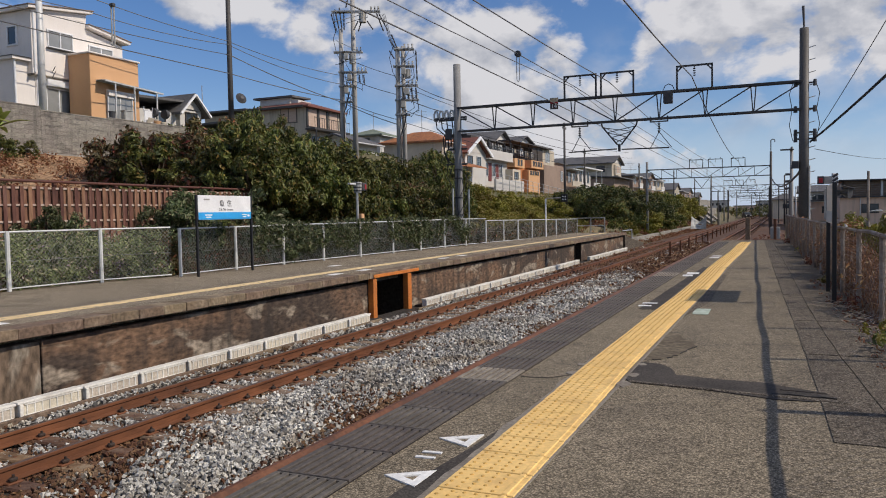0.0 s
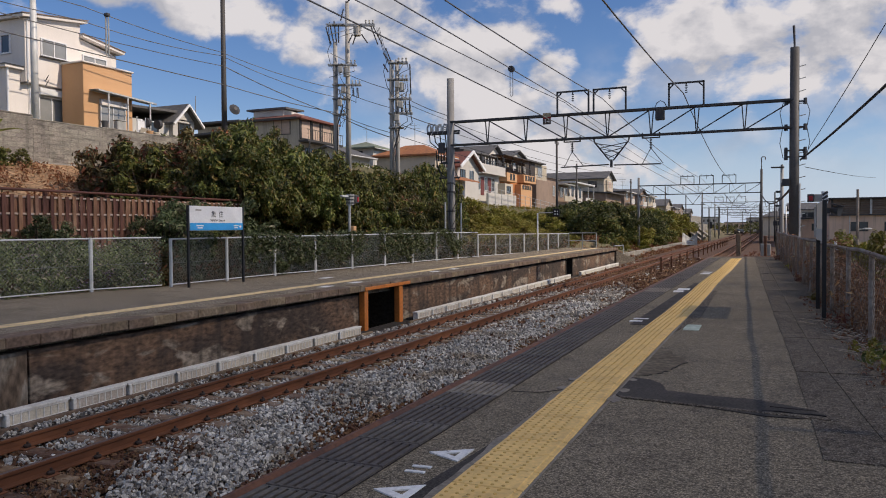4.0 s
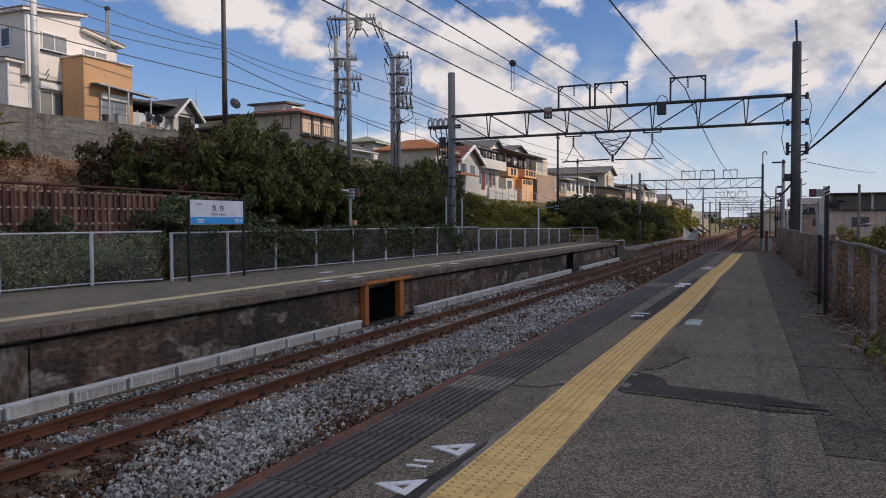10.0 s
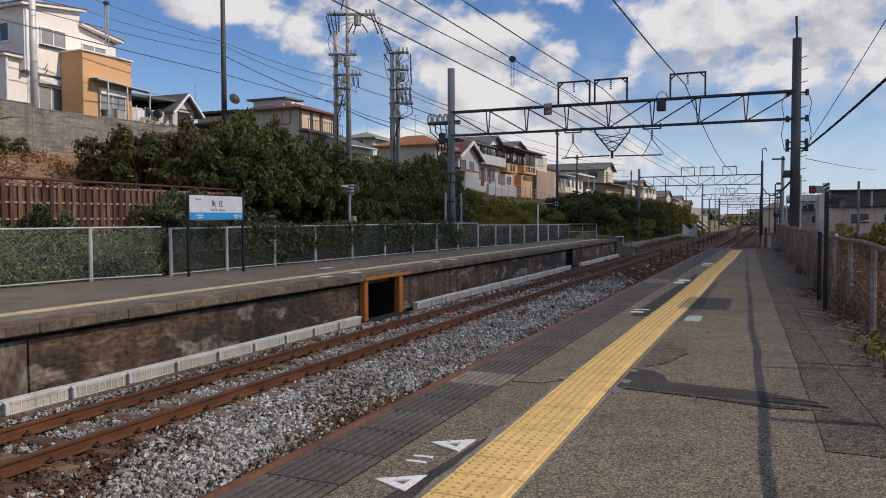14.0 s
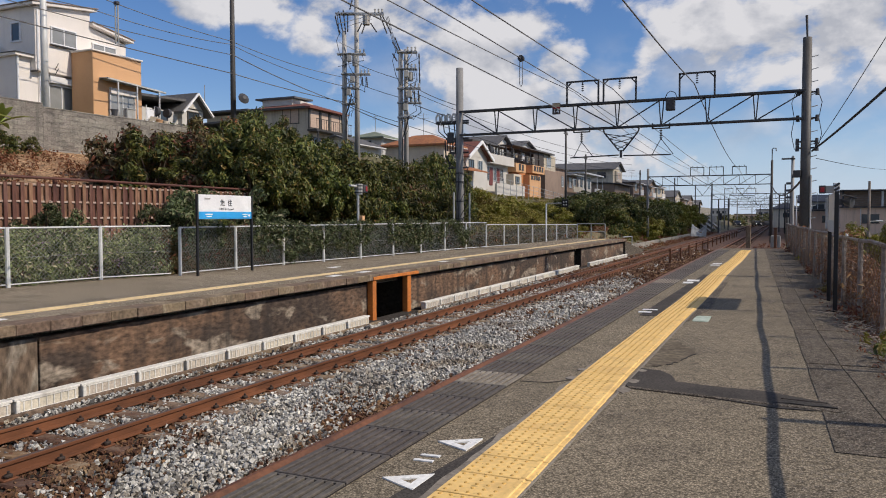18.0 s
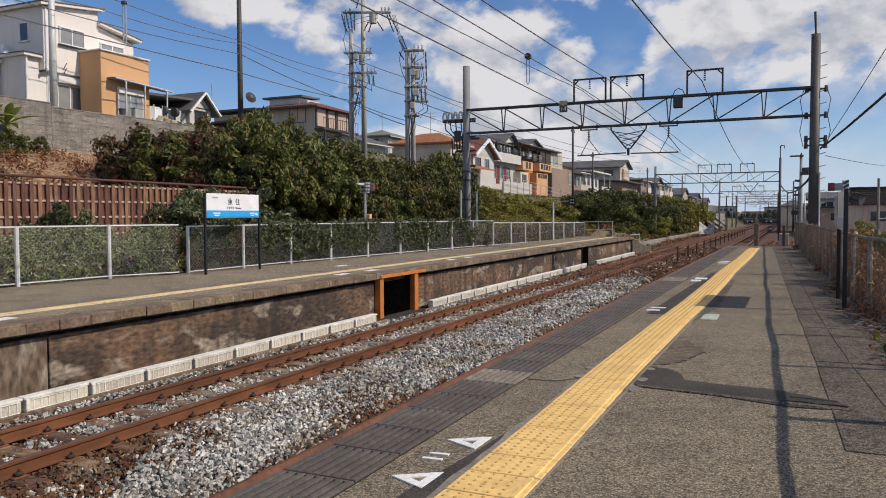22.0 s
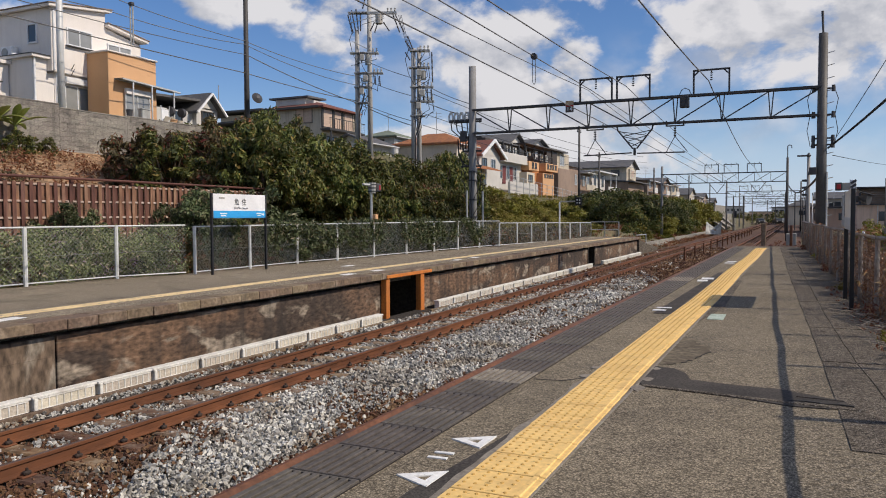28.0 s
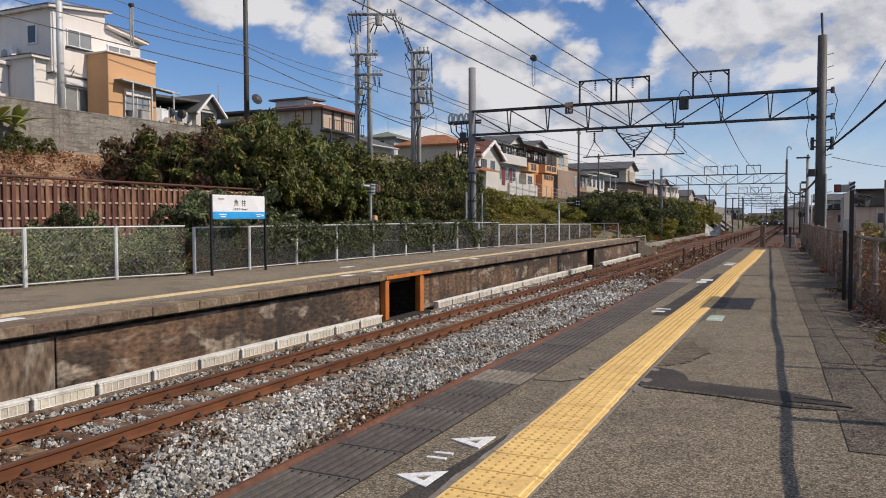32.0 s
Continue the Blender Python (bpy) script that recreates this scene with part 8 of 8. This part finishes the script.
def workshop():
    """Taupe building with a louvred grey upper storey."""
    h = thing("workshop", (0, 0, 0), "taupe building with a louvred grey upper storey beyond the fence", "building")
    body(h, 5.9, 24.0, 100, 116, -3.0, 2.3, PLASTER_TAUPE)
    body(h, 6.1, 24.0, 100.6, 116, 2.3, 4.2, PLASTER_BROWN, "upper_storey")
    part("roof", Shape().box((15.0, 108, 4.28), (18.4, 16.6, 0.16), 0.02), DARKGREY, h)
    part("cornice", Shape().box((15.0, 99.9, 2.35), (18.4, 0.5, 0.16), 0.02), DARKGREY, h)
    for k in range(6):
        part("louvre", Shape().box((15.2, 100.45, 2.65 + k * 0.27), (17.6, 0.16, 0.1), 0.01), RUSTPOST, h)
    for x in (6.2, 8.9, 10.2, 13.4, 16.6):
        part("pillar", Shape().box((x, 100.35, 3.3), (0.22, 0.3, 1.9), 0.02), PAINTED if x > 9 else DARKGREY, h)
    for x in (9.0, 12.4, 15.8, 19.2):
        window(h, face_y(100, 0), x, 1.0, 1.7, 1.0, DG)
    part("pipe", Shape().rod((8.0, 99.9, -1), (8.0, 99.9, 2.3), 0.06, n=6), PAINTED, h)


workshop()


def platform_end():
    """Barrier posts between the tracks and the railing at the far platform's end."""
    y = 44.0
    while y < 112:
        s = Shape().box((0, 0, 0.45), (0.1, 0.1, 0.95), 0.01)
        solid("barrier_post", s, NOSE, "rusty steel post standing between the tracks", "post", "posts between the tracks", at=(-5.77, y, -1.4))
        y += 4.6
    solid("barrier_rail", Shape().box((-5.77, 78, -0.55), (0.05, 68, 0.09), 0.01), NOSE, "rusty rail fixed to posts between the tracks", "rail")
    r = thing("end_railing", (0, 0, 0), "grey pipe railing at the far platform's end", "railing")
    for x in (-12.3, -11.4, -10.5):
        part("post", Shape().rod((x, 49.1, -0.3), (x, 49.1, 0.85), 0.03, n=6), GALV, r)
    for z in (0.85, 0.35):
        part("rail", Shape().rod((-12.3, 49.1, z), (-10.5, 49.1, z), 0.025, n=6), GALV, r)
    s = thing("stair_railing", (0, 0, 0), "grey pipe railing beside the ramp", "railing")
    part("rail", Shape().rod((-9.4, 49.2, 0.0), (-9.4, 52.5, -0.02), 0.035, n=6), GALV, s)
    part("post", Shape().rod((-9.4, 52.5, -1.2), (-9.4, 52.5, -0.02), 0.035, n=6), GALV, s)
    for x, y, top in ((-12.32, 42.0, 2.05), (-13.3, 31.0, 2.4), (-13.2, 32.6, 2.4)):
        solid("white_post", Shape().rod((0, 0, -0.2), (0, 0, top - OPP_Z), 0.045, n=8), SIGN_WHITE if y > 40 else GALV, "slim pale steel post by the platform fence", "post", "slim posts", at=(x, y, OPP_Z))
    t = thing("cross_board", (-12.28, 42.0, 2.06), "black square board with white spots on a slim arm", "sign")
    part("arm", Shape().rod((0, 0, 0), (0.86, 0, 0.02), 0.025, n=6), GALV, t)
    board = part("board", Shape().box((1.05, -0.02, 0.0), (0.38, 0.04, 0.44), 0.02), BLACK, t)
    for e, g in ((-0.07, 0.08), (0.07, 0.08), (-0.07, -0.08), (0.07, -0.08)):
        part("spot", Shape().rod((1.05 + e, -0.035, g), (1.05 + e, -0.05, g), 0.04, n=8), SIGN_WHITE, board)
    # departure bell post with its yellow box
    t = thing("bell_post", (-14.0, 23.9, OPP_Z), "grey post with a loudspeaker and a small yellow box", "post")
    part("shaft", Shape().rod((0, 0, 0), (0, 0, 2.5), 0.05, n=8), GALV, t)
    head_part = part("speaker", Shape().rod((0, 0.06, 2.22), (0, 0.06, 2.6), 0.14, 0.16, n=10), GREY_BOX, t, "striped grey loudspeaker drum")
    for e in range(3):
        part("stripe", Shape().rod((0, 0.06, 2.27 + e * 0.12), (0, 0.06, 2.31 + e * 0.12), 0.165, n=10), DARKGREY, head_part)
    part("lamp_box", Shape().box((0.05, 0.36, 2.43), (0.16, 0.3, 0.3), 0.03), DARKGREY, t, "dark box with a red lens")
    part("lens", Shape().box((0.14, 0.38, 2.43), (0.03, 0.1, 0.18), 0.01), SIGN_RED, t)
    part("arm", Shape().box((0, -0.34, 2.52), (0.12, 0.42, 0.07), 0.02), PAINTED, t, "white lamp arm")
    part("box", Shape().box((0.1, 0.1, 1.3), (0.16, 0.2, 0.32), 0.02), PLASTER_ORANGE, t, "small yellow box")


platform_end()


def bank_kerbs():
    """Concrete edging and a pale lining along the foot of the bank."""
    k = thing("bank_kerb", (0, 0, 0), "pale concrete edging along the foot of the bank", "kerb")
    y = 56.0
    while y < 120:
        part("kerb_stone", Shape().box((-11.9, y, -1.3), (0.3, 2.9, 0.5), 0.03), CONCRETE, k)
        y += 3.0
    lin = thing("slope_lining", (0, 0, 0), "pale concrete lining on the bank beside the line", "lining")
    for j in range(5):
        part("lining_slab", Shape().box((0, 0, 0), (4.2, 8.6, 0.2), 0.03, m=pose(-13.2 - 0.3 * j, 138 + j * 9.5, 0.1 + 0.25 * (j % 2), 0, 38, 4)), CONCRETE, lin)
    g = thing("guard_wall", (0, 0, 0), "pale grey concrete guard wall above the far bank", "wall")
    y = 186.0
    while y < 270:
        part("wall_panel", Shape().box((-22.3, y, 3.2), (0.2, 3.9, 1.7), 0.03), CONCRETE, g)
        y += 4.0
    part("foot", Shape().box((-22.4, 227, 0.6), (0.5, 86, 3.4), 0.03), CONCRETE, g)
    w = thing("far_retaining_wall", (0, 0, 0), "grey retaining wall beside the line far off", "retaining wall")
    y = 126.0
    while y < 200:
        part("wall_panel", Shape().box((-15.5, y, 0.0), (0.4, 5.9, 3.0), 0.03), CONCRETE, w)
        y += 6.0


bank_kerbs()


def stop_marker():
    t = thing("marker_post", (0.97, 18.0, 0.0), "grey equipment post with a red plate and striped board", "sign")
    part("shaft", Shape().rod((0, 0.1, -0.9), (0, 0.1, 2.0), 0.035, n=8), GALV, t)
    part("cabinet", Shape().box((-0.08, 0, 1.36), (0.19, 0.16, 0.66), 0.015), GREY_BOX, t, "grey steel cabinet")
    part("plate", Shape().box((-0.245, -0.02, 1.86), (0.13, 0.03, 0.17), 0.008), DARKGREY, t)
    part("red_mark", Shape().box((-0.245, -0.04, 1.855), (0.075, 0.012, 0.1), 0.003), SIGN_RED, t, "red plate")
    part("plate", Shape().box((-0.1, 0.0, 1.86), (0.16, 0.03, 0.16), 0.008), GREY_BOX, t)
    board = part("striped_board", Shape().box((0.03, 0, 1.87), (0.11, 0.03, 0.25), 0.006), SIGN_WHITE, t)
    for k in range(3):
        part("stripe", Shape().box((0, 0, 0), (0.12, 0.012, 0.045), m=pose(0.03, -0.02, 1.785 + k * 0.085, 0, -35, 0)), DARKGREY, board)
    b = thing("post_speaker", (0.7, 11.6, 1.5), "dark horn loudspeaker on the sign post", "loudspeaker")
    part("horn", Shape().rod((0.02, 0.0, 0.0), (0.13, -0.06, -0.02), 0.03, 0.075, n=12), DARKGREY, b)
    part("hood", Shape().box((0, 0, 0), (0.17, 0.16, 0.016), 0.005, m=pose(0.1, -0.02, 0.06, 0, 16, 0)), DARKGREY, b)
    part("clamp", Shape().box((-0.01, 0, -0.01), (0.05, 0.06, 0.08), 0.008), DARKGREY, b)


stop_marker()


def line_end():
    """The road crossing and the dark bridge far down the line."""
    for k in range(14):
        x = -60 + k * 9.0
        hh = 4.2 + (k * 37 % 5) * 0.7
        t = thing("far_building", (x, 300 + 24 * (k % 3), -2), "hazy distant building beyond the level crossing", "building", "distant buildings")
        w = 6.5 + (k % 3)
        part("wall", Shape().box((0, 0, hh / 2), (w, 9, hh), 0.05), (PLASTER_GREY, PLASTER_TAUPE, PLASTER, PLASTER_BROWN)[k % 4], t)
        part("roof", Shape().box((0, 0, hh + 0.1), (w + 0.6, 9.6, 0.3), 0.05), ROOF_GREY, t)
        for e in (-0.28, 0.02, 0.3):
            part("window", Shape().box((e * w, -4.5, hh - 1.3), (1.3, 0.12, 1.0), 0.02), GLASS, t)
    rng = np.random.default_rng(51)
    pts = [(x, 236 + 40 * rng.random(), -1.4 + h * rng.random()) for x in rng.uniform(-60, 40, 420) for h in (2.2 + 2.0 * noise.noise((x * 0.13, 0, 3)) + 0.8,)]
    vs, fs = leaf_cloud(rng, pts, 30, 1.1, 0.4)
    solid("far_trees", mesh_of("far_trees", vs, fs, LEAF), None, "dark trees beyond the level crossing", "trees", kind="stuff")
    # slim poles and signal masts crowded round the crossing
    for x, y, top in ((-9.5, 128, 5.5), (-10.5, 168, 6.5), (-1.8, 112, 5.6), (-0.8, 140, 6.4), (-2.6, 170, 6.2), (-12.5, 205, 7.0), (-5.5, 215, 5.8), (-3.4, 240, 7.5), (-8.5, 250, 7.0), (-13.5, 140, 5.2)):
        solid("line_mast", Shape().rod((0, 0, -0.3), (0, 0, top), 0.11, 0.09, n=8), POLE_DARK, "slim dark mast beside the line far off", "mast", "masts down the line", at=(x + track_bend(y), y, -1.4))
    for x, y, z in ((-9.4, 130, 1.0),):
        t = thing("railway_signal", (x, y, -1.4), "small dark railway signal head on a mast", "signal")
        part("mast", Shape().rod((0, 0, -0.2), (0, 0, z + 1.4), 0.07, n=8), GREY_BOX, t)
        head_part = part("head", Shape().box((0, -0.1, z + 1.7), (0.55, 0.2, 1.1), 0.08), BLACK, t)
        for e in (-0.3, 0.0, 0.3):
            part("lens", Shape().rod((0, -0.19, z + 1.7 + e), (0, -0.26, z + 1.7 + e), 0.1, n=8), DARKGREY, head_part)
    strip = Shape().sweep([(-1.6, -1.6), (1.1, -1.6), (1.1, -1.36), (-1.6, -1.33)], [(-1.0 + track_bend(y), y, 0) for y in (35.2, 60, 100, 150, 200)])
    solid("cinder_strip", strip, BED_RUST, "rusty cinder path beyond the platform's end", "path", kind="stuff")
    rng = np.random.default_rng(71)
    pts = []
    while len(pts) < 420:
        y = 35.5 + 40 * rng.random() ** 1.5
        x = rng.uniform(-2.2, 0.2)
        if noise.noise((x * 1.2, y * 0.5, 3)) > 0.05:
            pts.append((x, y, -1.3 + 0.15 * rng.random()))
    vs, fs = leaf_cloud(rng, pts, 10, 0.16, 0.06)
    solid("dry_weeds", mesh_of("dry_weeds", vs, fs, LEAF_DRY), None, "dry brown weeds beyond the platform's end", "weeds", kind="stuff")
    t = thing("lamp_pole", (3.54, 40.0, -0.8), "slim weathered pole with a small lamp beyond the fence", "pole")
    part("shaft", Shape().rod((0, 0, 0), (0, 0, 3.7), 0.07, 0.055, n=8), RUSTPOST, t)
    part("arm", Shape().rod((0, 0, 1.85), (0.35, 0, 1.88), 0.025, n=6), PAINTED, t)
    part("lamp", Shape().box((0.42, 0, 1.88), (0.3, 0.16, 0.08), 0.03), PAINTED, t)
    solid("white_stake", Shape().rod((0, 0, 0), (-0.17, 0, 1.75), 0.03, n=6), SIGN_WHITE, "leaning white stake beyond the fence", "stake", at=(1.5, 20.0, -0.85))
    # posts, cabinets and barriers at the end of the near platform
    for x, y, z, w, hh in ((-1.45, 36.6, -1.3, 0.2, 2.2), (-0.35, 37.4, -1.2, 0.12, 2.0)):
        solid("end_post", Shape().box((0, 0, hh / 2), (w, w, hh), 0.015), SLEEPER if w > 0.15 else NOSE, "weathered post beyond the platform's end", "post", "posts beyond the platform", at=(x, y, z))
    solid("cabinet", Shape().box((0, 0, 0.5), (0.42, 0.32, 0.55), 0.02).box((0, 0, 0.1), (0.1, 0.1, 0.9), 0.01), GREY_BOX, "grey lineside cabinet on a post", "cabinet", at=(-0.35, 38.0, -0.35))
    for x, y in ((-2.0, 44.0), (-1.2, 46.0), (-2.6, 52.0)):
        solid("cable_cover", Shape().box((0, 0, 0.1), (0.35, 1.6, 0.24), 0.02), TROUGH, "pale concrete cable cover lying beside the track", "cable cover", "cable covers", at=(x, y, -1.42))
    t = thing("tarpaulin", (-9.6, 99.0, -1.25), "crumpled pale tarpaulin draped over a heap by the bank", "tarpaulin")
    t.scale = (0.85, 0.85, 1.0)
    q = Shape()
    nx, ny = 12, 9
    vs = []
    for j in range(ny):
        for i in range(nx):
            u, v = i / (nx - 1) * 2 - 1, j / (ny - 1)
            z = 0.1 + 1.55 * v * (0.55 + 0.45 * abs(u)) + 0.12 * noise.noise((u * 3, v * 3, 2))
            vs.append((u * 1.05, 0.9 * v - 0.4 * u * u + 0.15 * noise.noise((u * 4, v * 4, 7)), z))
    fs = [(j * nx + i, j * nx + i + 1, (j + 1) * nx + i + 1, (j + 1) * nx + i) for j in range(ny - 1) for i in range(nx - 1)]
    part("sheet", q.add(vs, fs), TARP, t)
    part("heap", Shape().box((0, 0.7, 0.3), (1.3, 0.6, 0.8), 0.12), EARTH, t, "heap of earth under the sheet")
    for x, y in ((-0.9, 35.2), (-0.4, 35.6), (-1.6, 36.0)):
        solid("cable_box", Shape().box((0, 0, 0.3), (0.45, 0.35, 0.7), 0.02), GREY_BOX, "grey trackside box at the platform's end", "box", "trackside boxes", at=(x, y, -0.75))
    for x, y, s, m in ((1.6, 22, 0.28, LEAF_YELLOW), (2.25, 15.6, 0.5, LEAF_YELLOW), (2.4, 13.2, 0.48, LEAF), (2.6, 17.6, 0.5, LEAF_YELLOW), (2.3, 12.0, 0.4, LEAF_YELLOW), (2.4, 30, 0.5, LEAF_YELLOW), (3.3, 33, 0.34, LEAF_DRY), (2.9, 36, 0.34, LEAF_DRY), (1.9, 25, 0.45, LEAF), (3.4, 40, 0.5, LEAF), (0.9, 38, 0.3, LEAF_DRY), (0.4, 44, 0.35, LEAF_YELLOW)):
        bush((x, y, ground_z(x, y) - 0.1), s, int(y), m, "weedy bush beyond the fence", y * 7, group="weeds by the fence", sz=1.35 if s > 0.45 else 1.0)


line_end()


def cloud_material():
    """Soft-edged cloud: dense in the middle, thinning out to nothing at its rim."""
    mt = bpy.data.materials.new("cloud_vapour")
    mt.use_nodes = True
    nt = mt.node_tree
    N, L = nt.nodes.new, nt.links.new
    nt.nodes.remove(nt.nodes["Principled BSDF"])
    tc, ln, nz = N("ShaderNodeTexCoord"), N("ShaderNodeVectorMath"), N("ShaderNodeTexNoise")
    sc = N("ShaderNodeMapping")
    sc.inputs["Scale"].default_value = (1 / 52, 1 / 90, 0.0)
    L(tc.outputs["Object"], sc.inputs["Vector"])
    ln.operation = "LENGTH"
    L(sc.outputs["Vector"], ln.inputs[0])
    nz.inputs["Scale"].default_value, nz.inputs["Detail"].default_value = 3.0, 3
    L(sc.outputs["Vector"], nz.inputs["Vector"])
    a = N("ShaderNodeMath"); a.operation = "MULTIPLY_ADD"
    a.inputs[1].default_value = 0.25
    L(nz.outputs["Fac"], a.inputs[0]); L(ln.outputs["Value"], a.inputs[2])
    r = N("ShaderNodeMapRange"); r.interpolation_type = "SMOOTHSTEP"
    r.inputs["From Min"].default_value, r.inputs["From Max"].default_value = 1.1, 0.5
    r.inputs["To Max"].default_value = 0.74
    L(a.outputs[0], r.inputs["Value"])
    tr, df, mx = N("ShaderNodeBsdfTransparent"), N("ShaderNodeBsdfTranslucent"), N("ShaderNodeMixShader")
    df.inputs["Color"].default_value = (0.9, 0.9, 0.9, 1)
    L(r.outputs[0], mx.inputs[0]); L(tr.outputs[0], mx.inputs[1]); L(df.outputs[0], mx.inputs[2])
    L(mx.outputs[0], nt.nodes["Material Output"].inputs["Surface"])
    return mt


def build_cloud():
    s = Shape()
    n, m = 48, 12
    vs = [(0, 0, 9)]
    fs = []
    for side in (1, -1):
        for j in range(1, m + 1):
            r = j / m
            for i in range(n):
                t = 2 * math.pi * i / n
                x, y = 56 * r * math.cos(t), 97 * r * math.sin(t)
                h = (1 - r * r) * (9 if side > 0 else -4) + 1.6 * noise.noise((x * 0.08, y * 0.08, side)) * (1 - r)
                vs.append((x, y, h))
    vs.append((0, 0, -4))
    last = len(vs) - 1
    for side in (0, 1):
        b = 1 + side * n * m
        c = 0 if side == 0 else last
        for i in range(n):
            k = (i + 1) % n
            fs.append((c, b + i, b + k) if side == 0 else (c, b + k, b + i))
            for j in range(m - 1):
                q = (b + j * n + i, b + (j + 1) * n + i, b + (j + 1) * n + k, b + j * n + k)
                fs.append(q if side == 0 else q[::-1])
    s.add(vs, fs)
    return solid("cloud", s, cloud_material(), "soft white cloud drifting past the sun", "cloud", smooth=True)


drifting_cloud = build_cloud()


def small_car(paint, label):
    c = thing("car", (0, 0, 0), label, "car", "cars on the crossing")
    prof = [(-1.9, 0.25), (1.9, 0.25), (1.95, 0.75), (1.2, 0.92), (0.7, 1.45), (-1.5, 1.5), (-1.9, 0.95)]
    s = Shape()
    n = len(prof)
    vs = [(x, y, z) for y in (-0.8, 0.8) for x, z in prof]
    s.add(vs, [tuple(range(n)), tuple(range(2 * n - 1, n - 1, -1))] + [(i, n + i, n + (i + 1) % n, (i + 1) % n) for i in range(n)])
    body_part = part("body", s, paint, c)
    for y in (-0.81, 0.81):
        part("side_window", Shape().box((-0.35, y, 1.2), (1.9, 0.03, 0.4), 0.01), GLASS, body_part)
    part("windscreen", Shape().box((0, 0, 0), (0.04, 1.4, 0.6), 0.01, m=pose(0.98, 0, 1.2, 0, -43, 0)), GLASS, body_part)
    for x in (-1.2, 1.2):
        for y in (-0.78, 0.78):
            part("wheel", Shape().rod((x, y - 0.09, 0.3), (x, y + 0.09, 0.3), 0.3, n=12), BLACK, c)
    for y in (-0.6, 0.6):
        part("headlight", Shape().box((1.93, y, 0.62), (0.06, 0.2, 0.12), 0.02), HEADLIGHT, c)
    return c


HEADLIGHT = plain("lit_headlight", (0.9, 0.9, 0.85), 0.3)
_lamp = HEADLIGHT.node_tree.nodes["Principled BSDF"]
_lamp.inputs["Emission Color"].default_value, _lamp.inputs["Emission Strength"].default_value = (1, 0.97, 0.9, 1), 1.8
solid("crossing_road", Shape().box((0, 230, -1.4), (90, 8, 0.14), 0.02), ASPHALT_DARK, "asphalt road crossing the tracks far down the line", kind="structure")
cars = [small_car(BLACK, "small black car on the level crossing"), small_car(DARKGREY, "small dark car on the level crossing"),
        small_car(DARKGREY, "small dark grey van on the level crossing"), small_car(GREY_BOX, "small silver car on the level crossing")]


def motions():
    """The cloud drifts along the line and passes before the sun; cars creep over the crossing."""
    up = SUN_DIR * (300.0 / SUN_DIR.z)
    walk(drifting_cloud, [(t, pose(-2.0 + up.x, y + up.y, up.z)) for t, y in (
        (0.0, -84), (1.0, -73), (2.0, -61), (3.0, -52), (3.5, -48), (5.5, -34), (8.0, -3), (10.0, 48.5), (11.0, 60.5), (12.0, 66), (13.0, 69.2), (14.0, 72.5), (14.5, 75.5),
        (16.5, 100), (17.5, 140), (18.5, 180), (20.0, 235), (26.0, 400), (32.0, 500))])
    for car, x0, speed, y, turn in zip(cars, (-9.5, -3.0, -16.0, -0.2), (0.14, -0.1, 0.22, -0.14), (228.2, 231.8, 227.8, 232.1), (-72, 108, -76, 104)):
        walk(car, [(t, pose(x0 + speed * t, y, -1.33, 0, 0, turn)) for t in (0.0, 8.0, 16.0, 24.0, 32.0)])


motions()
